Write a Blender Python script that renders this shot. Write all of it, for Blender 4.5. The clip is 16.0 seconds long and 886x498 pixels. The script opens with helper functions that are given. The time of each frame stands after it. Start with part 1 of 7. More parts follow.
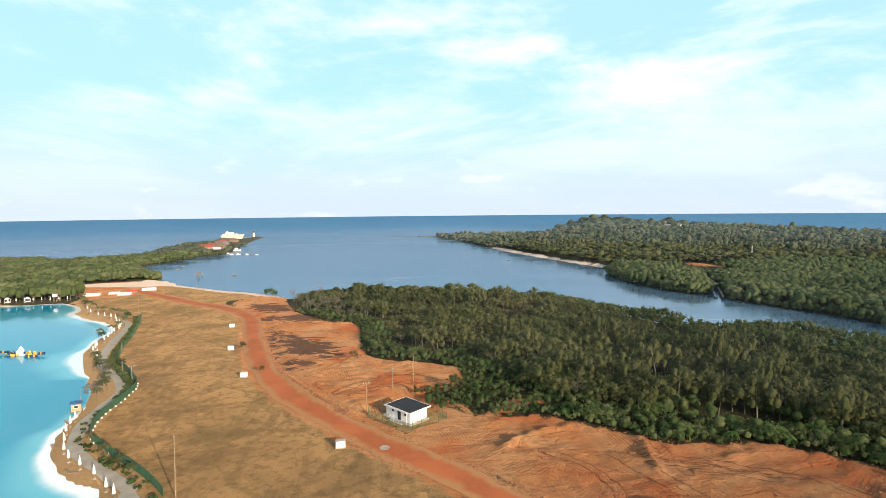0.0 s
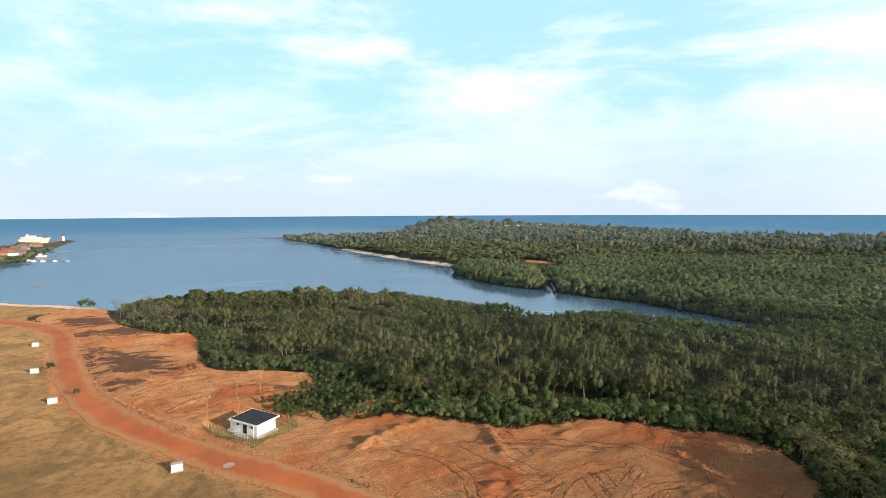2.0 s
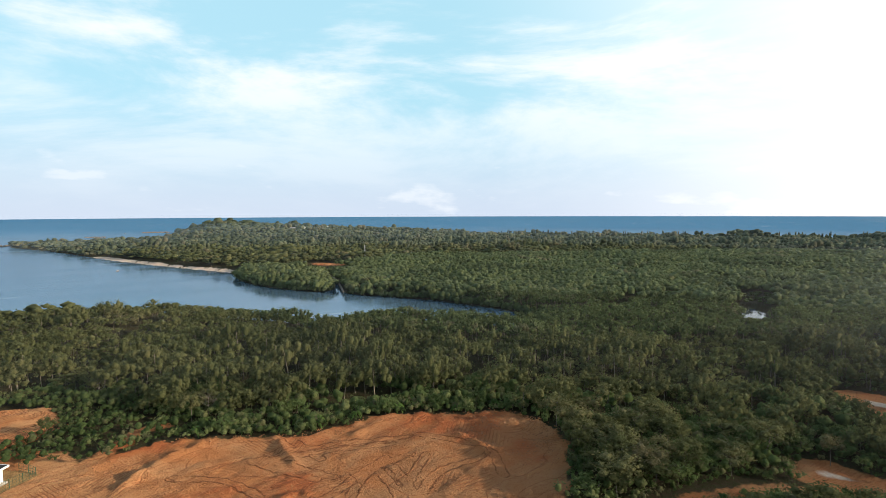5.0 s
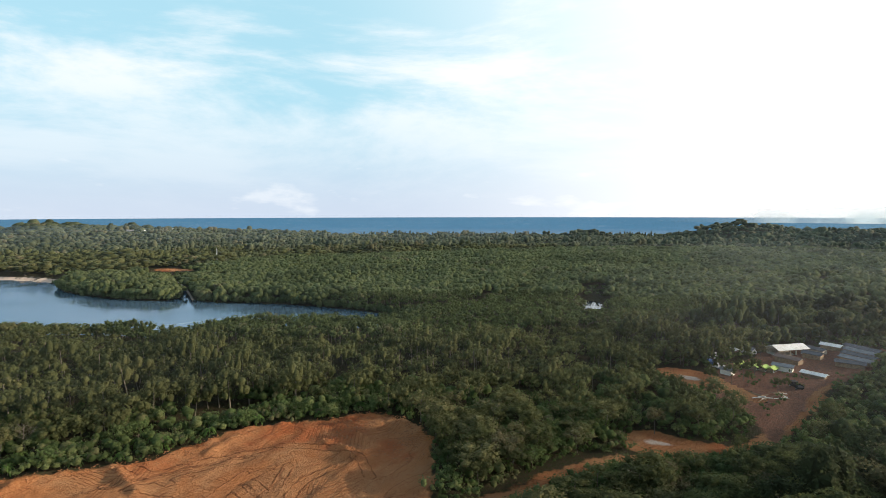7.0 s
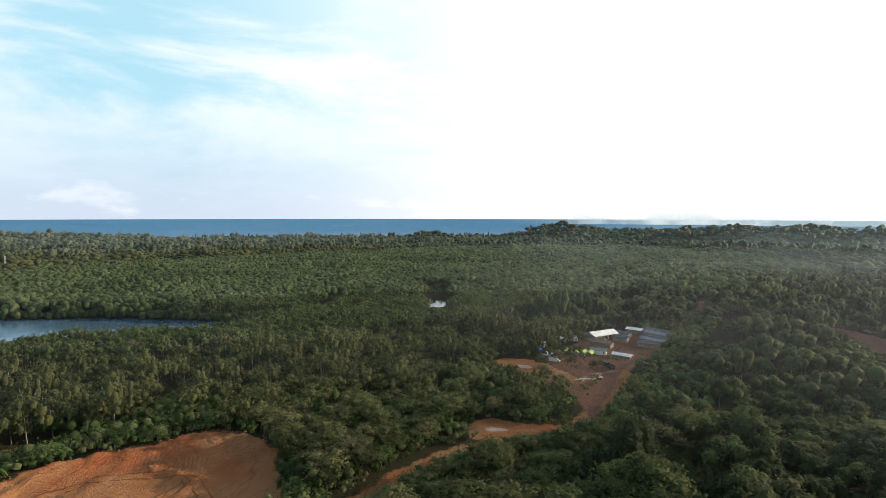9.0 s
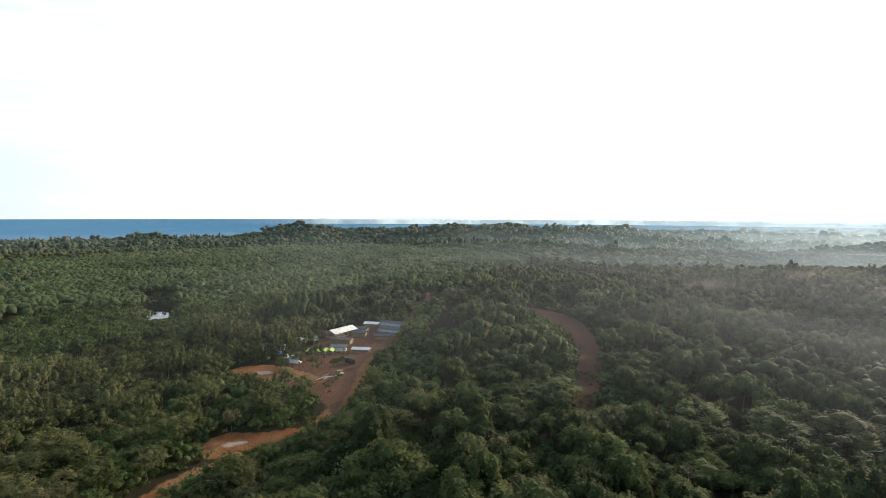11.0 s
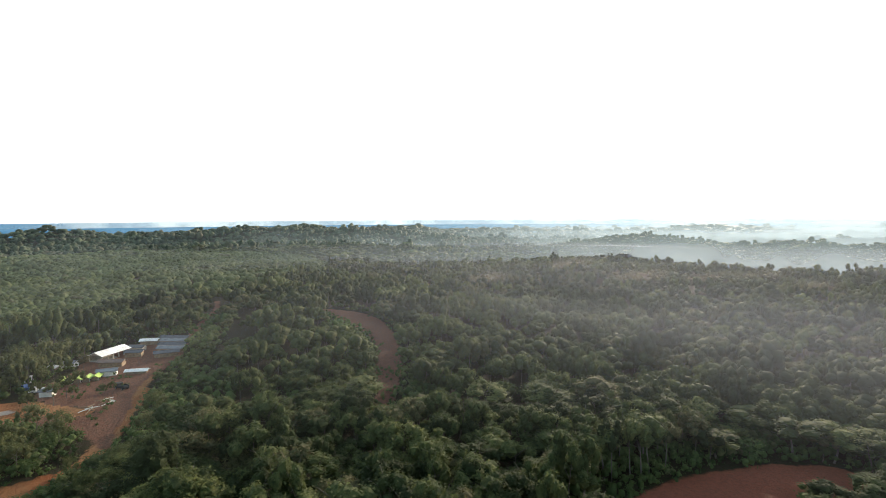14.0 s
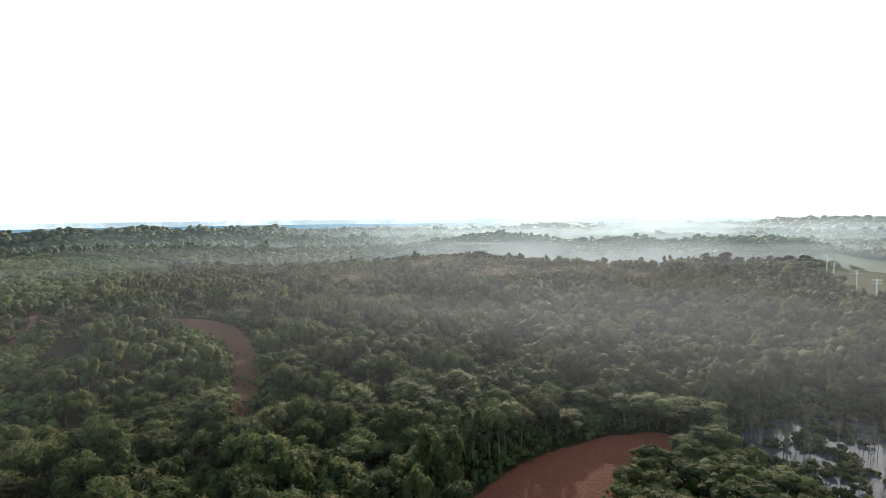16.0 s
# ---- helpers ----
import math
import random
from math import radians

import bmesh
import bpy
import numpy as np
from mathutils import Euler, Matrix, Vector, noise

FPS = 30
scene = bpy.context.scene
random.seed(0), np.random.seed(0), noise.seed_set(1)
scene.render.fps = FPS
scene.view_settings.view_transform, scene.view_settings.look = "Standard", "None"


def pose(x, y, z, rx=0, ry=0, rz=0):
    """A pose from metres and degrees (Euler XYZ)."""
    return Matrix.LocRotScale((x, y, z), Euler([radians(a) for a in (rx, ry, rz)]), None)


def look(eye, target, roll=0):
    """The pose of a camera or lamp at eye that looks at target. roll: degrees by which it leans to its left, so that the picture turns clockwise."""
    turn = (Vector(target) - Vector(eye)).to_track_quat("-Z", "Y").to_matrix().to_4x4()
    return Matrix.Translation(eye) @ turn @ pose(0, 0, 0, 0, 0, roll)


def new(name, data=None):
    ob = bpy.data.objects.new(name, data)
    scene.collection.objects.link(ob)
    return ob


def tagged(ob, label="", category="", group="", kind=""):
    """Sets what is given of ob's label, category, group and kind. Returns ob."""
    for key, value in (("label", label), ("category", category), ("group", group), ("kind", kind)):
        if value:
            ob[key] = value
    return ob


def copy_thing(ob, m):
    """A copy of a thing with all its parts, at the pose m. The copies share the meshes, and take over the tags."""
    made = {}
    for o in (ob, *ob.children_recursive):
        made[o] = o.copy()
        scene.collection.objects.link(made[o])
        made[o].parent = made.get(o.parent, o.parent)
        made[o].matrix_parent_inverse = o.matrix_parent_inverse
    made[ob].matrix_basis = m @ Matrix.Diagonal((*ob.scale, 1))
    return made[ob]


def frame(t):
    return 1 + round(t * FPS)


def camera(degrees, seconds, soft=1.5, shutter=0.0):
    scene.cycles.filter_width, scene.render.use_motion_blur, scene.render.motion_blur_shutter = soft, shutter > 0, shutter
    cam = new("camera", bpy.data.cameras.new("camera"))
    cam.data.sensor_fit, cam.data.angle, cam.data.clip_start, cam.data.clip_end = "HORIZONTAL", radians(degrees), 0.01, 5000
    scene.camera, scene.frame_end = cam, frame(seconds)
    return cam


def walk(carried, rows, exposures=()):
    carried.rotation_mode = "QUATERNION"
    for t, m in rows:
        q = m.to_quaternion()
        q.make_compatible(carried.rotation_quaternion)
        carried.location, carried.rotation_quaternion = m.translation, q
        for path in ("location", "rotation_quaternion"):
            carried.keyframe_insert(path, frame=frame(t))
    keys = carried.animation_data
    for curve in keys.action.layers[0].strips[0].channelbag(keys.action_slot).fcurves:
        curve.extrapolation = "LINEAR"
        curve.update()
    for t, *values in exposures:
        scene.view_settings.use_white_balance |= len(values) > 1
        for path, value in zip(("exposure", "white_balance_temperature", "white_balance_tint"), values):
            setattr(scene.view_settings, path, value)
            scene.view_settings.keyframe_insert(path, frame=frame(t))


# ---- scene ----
# ---------------------------------------------------------------- camera
# A drone hovers 46 m above the sea and turns to its right.
cam = camera(79.1, 16.0, soft=0.8)
TURNS = [(0, 0.00, 4.08, 0.57), (0.5, 4.01, 4.09, 0.43), (1, 7.89, 4.09, 0.34), (1.5, 11.48, 4.09, 0.33), (2, 15.89, 4.09, 0.29), (2.5, 19.73, 4.08, 0.27), (3, 23.64, 4.05, 0.20), (3.5, 26.95, 4.04, 0.23), (4, 30.82, 4.02, 0.26), (4.2, 32.44, 4.02, 0.25), (6.3, 47.51, 3.94, 0.19), (6.5, 49.07, 3.94, 0.19), (7, 52.96, 3.91, 0.10), (7.5, 55.85, 3.89, 0.04), (8, 59.68, 3.86, -0.06), (8.5, 63.84, 3.81, -0.06), (9, 69.36, 3.73, -0.09), (9.5, 75.61, 3.71, -0.10), (10, 83.62, 3.67, -0.05), (10.2, 86.57, 3.66, -0.10), (12.3, 109.49, 3.64, 0.03), (12.5, 111.01, 3.60, 0.10), (13, 114.00, 3.61, 0.18), (13.5, 116.07, 3.60, 0.27), (14, 118.29, 3.64, 0.36), (14.5, 121.55, 3.65, 0.44), (15, 125.76, 3.68, 0.50), (15.5, 129.29, 3.74, 0.54), (16, 132.98, 3.78, 0.55)]
walk(cam, [(t, pose(0, 0, 46, 90 - p, 0, -a) @ pose(0, 0, 0, 0, 0, -r)) for t, a, p, r in TURNS],
     exposures=[(0.0, 0.44), (3.0, 0.38), (6.5, 0.21), (9.5, 0.30), (12.5, 0.58), (16.0, 0.68)])

# ---------------------------------------------------------------- light
SUN_AZ, SUN_EL = radians(144), radians(16)
TO_SUN = Vector((math.sin(SUN_AZ) * math.cos(SUN_EL), math.cos(SUN_AZ) * math.cos(SUN_EL), math.sin(SUN_EL)))
world = bpy.data.worlds.new("morning_sky")
scene.world = world
world.use_nodes = True


def build_sky():
    nt = world.node_tree
    n, l = nt.nodes, nt.links
    bg = n["Background"]
    sky = n.new("ShaderNodeTexSky")
    sky.sky_type, sky.sun_disc = "NISHITA", False
    sky.sun_elevation, sky.sun_rotation = SUN_EL, SUN_AZ
    sky.air_density, sky.dust_density, sky.ozone_density = 1.0, 0.6, 3.0
    co = n.new("ShaderNodeTexCoord")
    mp = n.new("ShaderNodeMapping")
    mp.inputs["Scale"].default_value = (1.0, 1.0, 3.6)
    mp.inputs["Rotation"].default_value = (0.10, -0.06, 0.5)
    l.new(co.outputs["Generated"], mp.inputs["Vector"])
    wisps = n.new("ShaderNodeTexNoise")
    wisps.inputs["Scale"].default_value, wisps.inputs["Detail"].default_value = 1.7, 7
    wisps.inputs["Roughness"].default_value, wisps.inputs["Distortion"].default_value = 0.62, 0.35
    l.new(mp.outputs[0], wisps.inputs["Vector"])
    r1 = n.new("ShaderNodeMapRange")
    r1.inputs["From Min"].default_value, r1.inputs["From Max"].default_value = 0.46, 0.68
    r1.interpolation_type = "SMOOTHSTEP"
    l.new(wisps.outputs[0], r1.inputs["Value"])
    # small cumulus low over the sea
    puff = n.new("ShaderNodeTexNoise")
    puff.inputs["Scale"].default_value, puff.inputs["Detail"].default_value = 9.0, 6
    mp2 = n.new("ShaderNodeMapping")
    mp2.inputs["Scale"].default_value = (1.0, 1.0, 3.0)
    l.new(co.outputs["Generated"], mp2.inputs["Vector"])
    l.new(mp2.outputs[0], puff.inputs["Vector"])
    r2 = n.new("ShaderNodeMapRange")
    r2.inputs["From Min"].default_value, r2.inputs["From Max"].default_value = 0.585, 0.70
    l.new(puff.outputs[0], r2.inputs["Value"])
    sep = n.new("ShaderNodeSeparateXYZ")
    l.new(co.outputs["Generated"], sep.inputs[0])
    low = n.new("ShaderNodeMapRange")
    low.inputs["From Min"].default_value, low.inputs["From Max"].default_value = 0.15, 0.07
    l.new(sep.outputs["Z"], low.inputs["Value"])
    m2 = n.new("ShaderNodeMath")
    m2.operation = "MULTIPLY"
    low.inputs["To Max"].default_value = 0.5
    l.new(r2.outputs[0], m2.inputs[0])
    l.new(low.outputs[0], m2.inputs[1])
    mx = n.new("ShaderNodeMath")
    mx.operation = "MAXIMUM"
    l.new(r1.outputs[0], mx.inputs[0])
    l.new(m2.outputs[0], mx.inputs[1])
    high = n.new("ShaderNodeMapRange")
    high.inputs["From Min"].default_value, high.inputs["From Max"].default_value = 0.03, 0.22
    high.inputs["To Min"].default_value = 0.15
    l.new(sep.outputs["Z"], high.inputs["Value"])
    thick = n.new("ShaderNodeMath")
    thick.operation = "MULTIPLY"
    l.new(r1.outputs[0], thick.inputs[0])
    l.new(high.outputs[0], thick.inputs[1])
    l.new(thick.outputs[0], mx.inputs[0])
    amount = n.new("ShaderNodeMath")
    amount.operation = "MULTIPLY"
    amount.inputs[1].default_value = 0.85
    l.new(mx.outputs[0], amount.inputs[0])
    # pale haze over the horizon
    hz = n.new("ShaderNodeMapRange")
    hz.inputs["From Min"].default_value, hz.inputs["From Max"].default_value = 0.22, -0.02
    hz.inputs["To Max"].default_value = 0.8
    hz.interpolation_type = "SMOOTHSTEP"
    l.new(sep.outputs["Z"], hz.inputs["Value"])
    # thicker bright cloud round the sun
    dot = n.new("ShaderNodeVectorMath")
    dot.operation = "DOT_PRODUCT"
    dot.inputs[1].default_value = TO_SUN
    l.new(co.outputs["Generated"], dot.inputs[0])
    near = n.new("ShaderNodeMapRange")
    near.inputs["From Min"].default_value, near.inputs["From Max"].default_value = -0.18, 0.72
    near.interpolation_type = "SMOOTHSTEP"
    l.new(dot.outputs["Value"], near.inputs["Value"])

    def mix(fac, a, b):
        m = n.new("ShaderNodeMix")
        m.data_type = "RGBA"
        l.new(fac, m.inputs["Factor"])
        for s, v in ((m.inputs["A"], a), (m.inputs["B"], b)):
            if isinstance(v, tuple):
                s.default_value = v
            else:
                l.new(v, s)
        return m.outputs["Result"]

    # the haze and the cloud lie low; overhead the sky is clear
    over = n.new("ShaderNodeMapRange")
    over.inputs["From Min"].default_value, over.inputs["From Max"].default_value = 0.45, 0.85
    l.new(sep.outputs["Z"], over.inputs["Value"])
    thin = n.new("ShaderNodeValue")
    thin.outputs[0].default_value = 0.25
    veil = n.new("ShaderNodeValue")
    veil.outputs[0].default_value = 0.80
    c = mix(veil.outputs[0], sky.outputs[0], (6.0, 10.1, 11.8, 1))
    c = mix(hz.outputs[0], c, (7.7, 8.2, 9.9, 1))
    c = mix(amount.outputs[0], c, (11.6, 11.8, 12.0, 1))
    c = mix(near.outputs[0], c, (14.0, 13.7, 13.4, 1))
    top = mix(thin.outputs[0], sky.outputs[0], (5.0, 8.2, 11.0, 1))
    c = mix(over.outputs[0], c, top)
    l.new(c, bg.inputs["Color"])
    bg.inputs["Strength"].default_value = 0.078


build_sky()
sun = new("sun", bpy.data.lights.new("sun", "SUN"))
sun.data.energy, sun.data.angle, sun.data.color = 5.0, radians(0.6), (1.0, 0.84, 0.64)
sun.matrix_world = look((0, 0, 0), -TO_SUN)

# ---------------------------------------------------------------- materials
def node_mat(name):
    m = bpy.data.materials.new(name)
    m.use_nodes = True
    return m, m.node_tree.nodes, m.node_tree.links, m.node_tree.nodes["Principled BSDF"]


def ramp_mix(n, l, fac, a, b):
    m = n.new("ShaderNodeMix")
    m.data_type = "RGBA"
    l.new(fac, m.inputs["Factor"])
    for s, v in ((m.inputs["A"], a), (m.inputs["B"], b)):
        if isinstance(v, tuple):
            s.default_value = (*v, 1) if len(v) == 3 else v
        else:
            l.new(v, s)
    return m.outputs["Result"]


def span(n, l, value, lo, hi, smooth=True):
    r = n.new("ShaderNodeMapRange")
    r.inputs["From Min"].default_value, r.inputs["From Max"].default_value = lo, hi
    r.interpolation_type = "SMOOTHSTEP" if smooth else "LINEAR"
    l.new(value, r.inputs["Value"])
    return r.outputs[0]


def grain(n, l, scale, detail=4, rough=0.6, stretch=None, turn=0.0, coord="Object", distort=0.0):
    co = n.new("ShaderNodeTexCoord")
    t = n.new("ShaderNodeTexNoise")
    t.inputs["Scale"].default_value, t.inputs["Detail"].default_value = scale, detail
    t.inputs["Roughness"].default_value, t.inputs["Distortion"].default_value = rough, distort
    if stretch:
        mp = n.new("ShaderNodeMapping")
        mp.inputs["Scale"].default_value, mp.inputs["Rotation"].default_value = stretch, (0, 0, turn)
        l.new(co.outputs[coord], mp.inputs["Vector"])
        l.new(mp.outputs[0], t.inputs["Vector"])
    else:
        l.new(co.outputs[coord], t.inputs["Vector"])
    return t.outputs[0]


def add_bump(n, l, bsdf, height, strength, distance):
    b = n.new("ShaderNodeBump")
    b.inputs["Strength"].default_value, b.inputs["Distance"].default_value = strength, distance
    l.new(height, b.inputs["Height"])
    l.new(b.outputs[0], bsdf.inputs["Normal"])


def plain(name, a, b=None, scale=3.0, rough=0.6, metal=0.0, bump=0.15, fine=25.0):
    """Paint, metal, plaster and the like: two colours blended by coarse stains and fine grain."""
    m, n, l, p = node_mat(name)
    b = b or tuple(v * 0.72 for v in a)
    stain = span(n, l, grain(n, l, scale), 0.35, 0.75)
    tiny = grain(n, l, fine, 3)
    c = ramp_mix(n, l, stain, a, b)
    c = ramp_mix(n, l, span(n, l, tiny, 0.55, 0.9), c, tuple(v * 0.8 for v in b))
    l.new(c, p.inputs["Base Color"])
    p.inputs["Roughness"].default_value, p.inputs["Metallic"].default_value = rough, metal
    add_bump(n, l, p, tiny, bump, 0.02)
    return m


def attr_value(n, name):
    a = n.new("ShaderNodeAttribute")
    a.attribute_name = name
    return a.outputs["Fac"]


def add_math(n, l, op, a, b):
    m = n.new("ShaderNodeMath")
    m.operation = op
    for s, v in zip(m.inputs, (a, b)):
        if isinstance(v, (int, float)):
            s.default_value = v
        else:
            l.new(v, s)
    return m.outputs[0]


def leaf_mat(name, dark, light, pale, thin=0.38):
    """Foliage: every clump its own green, every tree its own hue, light coming through the leaves."""
    m, n, l, p = node_mat(name)
    geo = n.new("ShaderNodeNewGeometry")
    att = n.new("ShaderNodeAttribute")
    att.attribute_name = "tint"
    info = n.new("ShaderNodeObjectInfo")
    s = n.new("ShaderNodeMath")
    s.operation = "ADD"
    l.new(att.outputs["Fac"], s.inputs[0])
    l.new(info.outputs["Random"], s.inputs[1])
    fr = n.new("ShaderNodeMath")
    fr.operation = "FRACT"
    l.new(s.outputs[0], fr.inputs[0])
    own = add_math(n, l, "ADD", add_math(n, l, "MULTIPLY", geo.outputs["Random Per Island"], 0.3), add_math(n, l, "MULTIPLY", fr.outputs[0], 0.7))
    c = ramp_mix(n, l, own, dark, light)
    c = ramp_mix(n, l, span(n, l, fr.outputs[0], 0.45, 1.15), c, pale)
    c = ramp_mix(n, l, span(n, l, fr.outputs[0], 0.38, 0.05), c, tuple(v * 0.7 for v in dark))
    c = ramp_mix(n, l, add_math(n, l, "MULTIPLY", span(n, l, fr.outputs[0], 0.90, 0.94), 0.6), c, (0.150, 0.120, 0.078))
    big = grain(n, l, 0.02, 3, coord="Object")
    c = ramp_mix(n, l, span(n, l, big, 0.42, 0.75), c, tuple(v * 0.75 for v in dark))
    c = ramp_mix(n, l, add_math(n, l, "MULTIPLY", span(n, l, grain(n, l, 0.009, 3), 0.5, 0.7), 0.45), c, pale)
    tuft = grain(n, l, 1.7, 6, 0.8)
    # noise paints dark spots like the shaded gaps between leaf clumps
    c = ramp_mix(n, l, span(n, l, tuft, 0.34, 0.56), tuple(v * 0.95 for v in dark), c)
    l.new(c, p.inputs["Base Color"])
    add_bump(n, l, p, tuft, 1.0, 0.5)
    p.inputs["Roughness"].default_value = 0.65
    p.inputs["Specular IOR Level"].default_value = 0.06
    tr = n.new("ShaderNodeBsdfTranslucent")
    l.new(c, tr.inputs["Color"])
    mix = n.new("ShaderNodeMixShader")
    mix.inputs[0].default_value = thin
    l.new(p.outputs[0], mix.inputs[1])
    l.new(tr.outputs[0], mix.inputs[2])
    l.new(mix.outputs[0], n["Material Output"].inputs["Surface"])
    return m


LEAF_FOREST = leaf_mat("leaf_forest", (0.094, 0.108, 0.045), (0.178, 0.186, 0.076), (0.222, 0.206, 0.100))
LEAF_MANGROVE = leaf_mat("leaf_mangrove", (0.094, 0.120, 0.050), (0.166, 0.198, 0.080), (0.190, 0.215, 0.104))
# brighter mangrove copy: haze and front light painted into the green
LEAF_SHORE_LIT = leaf_mat("leaf_shore_lit", (0.130, 0.165, 0.060), (0.230, 0.265, 0.100), (0.260, 0.270, 0.120))
# forest green with deeper darks: shade of the backlit side painted in
LEAF_SHADED = leaf_mat("leaf_shaded", (0.070, 0.090, 0.042), (0.160, 0.188, 0.070), (0.225, 0.243, 0.094), 0.45)
# dull, darker leaf copy: shade and haze of far slopes put into its colour
LEAF_FAR_SHADED = leaf_mat("leaf_far_shaded", (0.066, 0.082, 0.048), (0.115, 0.136, 0.076), (0.140, 0.152, 0.090), 0.15)
LEAF_SCRUB = leaf_mat("leaf_scrub", (0.092, 0.135, 0.048), (0.190, 0.250, 0.092), (0.240, 0.255, 0.110))
LEAF_BROAD = leaf_mat("leaf_broad_blade", (0.110, 0.190, 0.050), (0.210, 0.320, 0.090), (0.270, 0.330, 0.120), 0.45)
LEAF_PALM = leaf_mat("leaf_palm", (0.095, 0.110, 0.045), (0.200, 0.205, 0.090), (0.25, 0.23, 0.11))
BARK = plain("bark", (0.20, 0.16, 0.12), (0.10, 0.08, 0.06), 2.0, 0.9, 0, 0.5, 12)
BARK_PALE = plain("bark_pale", (0.17, 0.145, 0.115), (0.10, 0.085, 0.065), 2.0, 0.9, 0, 0.4, 12)


def ground_mat():
    """Forest floor, dry field, red earth, wet mud and sand, each bounded by its distance field with ragged edges."""
    m, n, l, p = node_mat("ground_earth")
    ragged = grain(n, l, 0.22, 6, 0.65)
    rag = add_math(n, l, "MULTIPLY", add_math(n, l, "SUBTRACT", ragged, 0.5), 9.0)
    fine = grain(n, l, 1.6, 6, 0.7)
    blotch = grain(n, l, 0.07, 5, 0.6, distort=0.8)
    swirl = grain(n, l, 0.10, 4, 0.55, (1.0, 0.45, 1.0), 0.7, distort=1.6)
    # forest floor
    floor = ramp_mix(n, l, span(n, l, fine, 0.35, 0.7), (0.060, 0.042, 0.026), (0.035, 0.045, 0.016))
    # dry field: straw, bare brown, olive
    field = ramp_mix(n, l, span(n, l, blotch, 0.38, 0.62), (0.46, 0.270, 0.112), (0.36, 0.210, 0.090))
    field = ramp_mix(n, l, add_math(n, l, "MULTIPLY", span(n, l, swirl, 0.50, 0.62), 0.5), field, (0.20, 0.125, 0.056))
    field = ramp_mix(n, l, add_math(n, l, "MULTIPLY", span(n, l, grain(n, l, 0.055, 6, 0.7, distort=1.2), 0.54, 0.62), 0.6), field, (0.175, 0.110, 0.046))
    rim = n.new("ShaderNodeMath")
    rim.operation = "ABSOLUTE"
    l.new(add_math(n, l, "SUBTRACT", grain(n, l, 0.045, 4, 0.55, distort=0.6), 0.52), rim.inputs[0])
    field = ramp_mix(n, l, add_math(n, l, "MULTIPLY", span(n, l, rim.outputs[0], 0.045, 0.008), 0.35), field, (0.150, 0.094, 0.042))
    field = ramp_mix(n, l, span(n, l, grain(n, l, 0.035, 3), 0.56, 0.72), field, (0.22, 0.146, 0.060))
    field = ramp_mix(n, l, add_math(n, l, "MULTIPLY", span(n, l, grain(n, l, 0.45, 7, 0.75), 0.46, 0.64), 0.65), field, (0.160, 0.100, 0.046))
    field = ramp_mix(n, l, add_math(n, l, "MULTIPLY", span(n, l, fine, 0.5, 0.8), 0.55), field, (0.34, 0.24, 0.115))
    # red earth with lighter spoil and machine tracks
    tracks = grain(n, l, 0.9, 3, 0.6, (0.22, 1.5, 1.0), 0.95, distort=1.8)
    tracks2 = grain(n, l, 0.9, 3, 0.6, (1.4, 0.2, 1.0), 0.35, distort=2.2)
    soil = ramp_mix(n, l, span(n, l, blotch, 0.36, 0.66), (0.47, 0.200, 0.078), (0.50, 0.270, 0.126))
    soil = ramp_mix(n, l, span(n, l, grain(n, l, 0.05, 4, 0.6), 0.50, 0.64), soil, (0.45, 0.140, 0.052))
    soil = ramp_mix(n, l, add_math(n, l, "MULTIPLY", span(n, l, tracks, 0.55, 0.68), 0.6), soil, (0.30, 0.105, 0.044))
    soil = ramp_mix(n, l, add_math(n, l, "MULTIPLY", span(n, l, tracks2, 0.58, 0.70), 0.55), soil, (0.56, 0.29, 0.12))
    soil = ramp_mix(n, l, add_math(n, l, "MULTIPLY", span(n, l, fine, 0.55, 0.85), 0.5), soil, (0.56, 0.31, 0.14))
    def ruts(turn, scale, seed, lo):
        co = n.new("ShaderNodeTexCoord")
        mp = n.new("ShaderNodeMapping")
        mp.inputs["Rotation"].default_value, mp.inputs["Location"].default_value = (0, 0, turn), (seed, seed * 2, 0)
        l.new(co.outputs["Object"], mp.inputs["Vector"])
        w = n.new("ShaderNodeTexWave")
        w.inputs["Scale"].default_value, w.inputs["Distortion"].default_value = scale, 2.2
        w.inputs["Detail"].default_value, w.inputs["Detail Scale"].default_value = 3.0, 0.35
        l.new(mp.outputs[0], w.inputs["Vector"])
        t = n.new("ShaderNodeTexNoise")
        t.inputs["Scale"].default_value, t.inputs["Detail"].default_value = 0.09, 3
        l.new(mp.outputs[0], t.inputs["Vector"])
        return add_math(n, l, "MULTIPLY", span(n, l, w.outputs["Fac"], 0.62, 0.95), span(n, l, t.outputs[0], lo, lo + 0.08))

    def wheel_lines(scale, stretch, turn, width, distort):
        """Long curved lines, as wheels and tracks leave them."""
        t = grain(n, l, scale, 1.0, 0.4, stretch, turn, distort=distort)
        away = n.new("ShaderNodeMath")
        away.operation = "ABSOLUTE"
        l.new(add_math(n, l, "SUBTRACT", t, 0.5), away.inputs[0])
        return span(n, l, away.outputs[0], width, width * 0.25)

    # darker, redder clay eastwards: shade of ground seen against the sun painted in
    place = n.new("ShaderNodeSeparateXYZ")
    l.new(n.new("ShaderNodeTexCoord").outputs["Object"], place.inputs[0])
    east = span(n, l, add_math(n, l, "ADD", place.outputs["X"], add_math(n, l, "MULTIPLY", blotch, 40.0)), 10.0, 85.0)
    soil = ramp_mix(n, l, add_math(n, l, "MULTIPLY", east, 0.30), soil, (0.27, 0.096, 0.044))
    bare = span(n, l, attr_value(n, "sd_soil"), -0.5, 1.5)
    rut = ruts(0.9, 0.42, 3.0, 0.575)
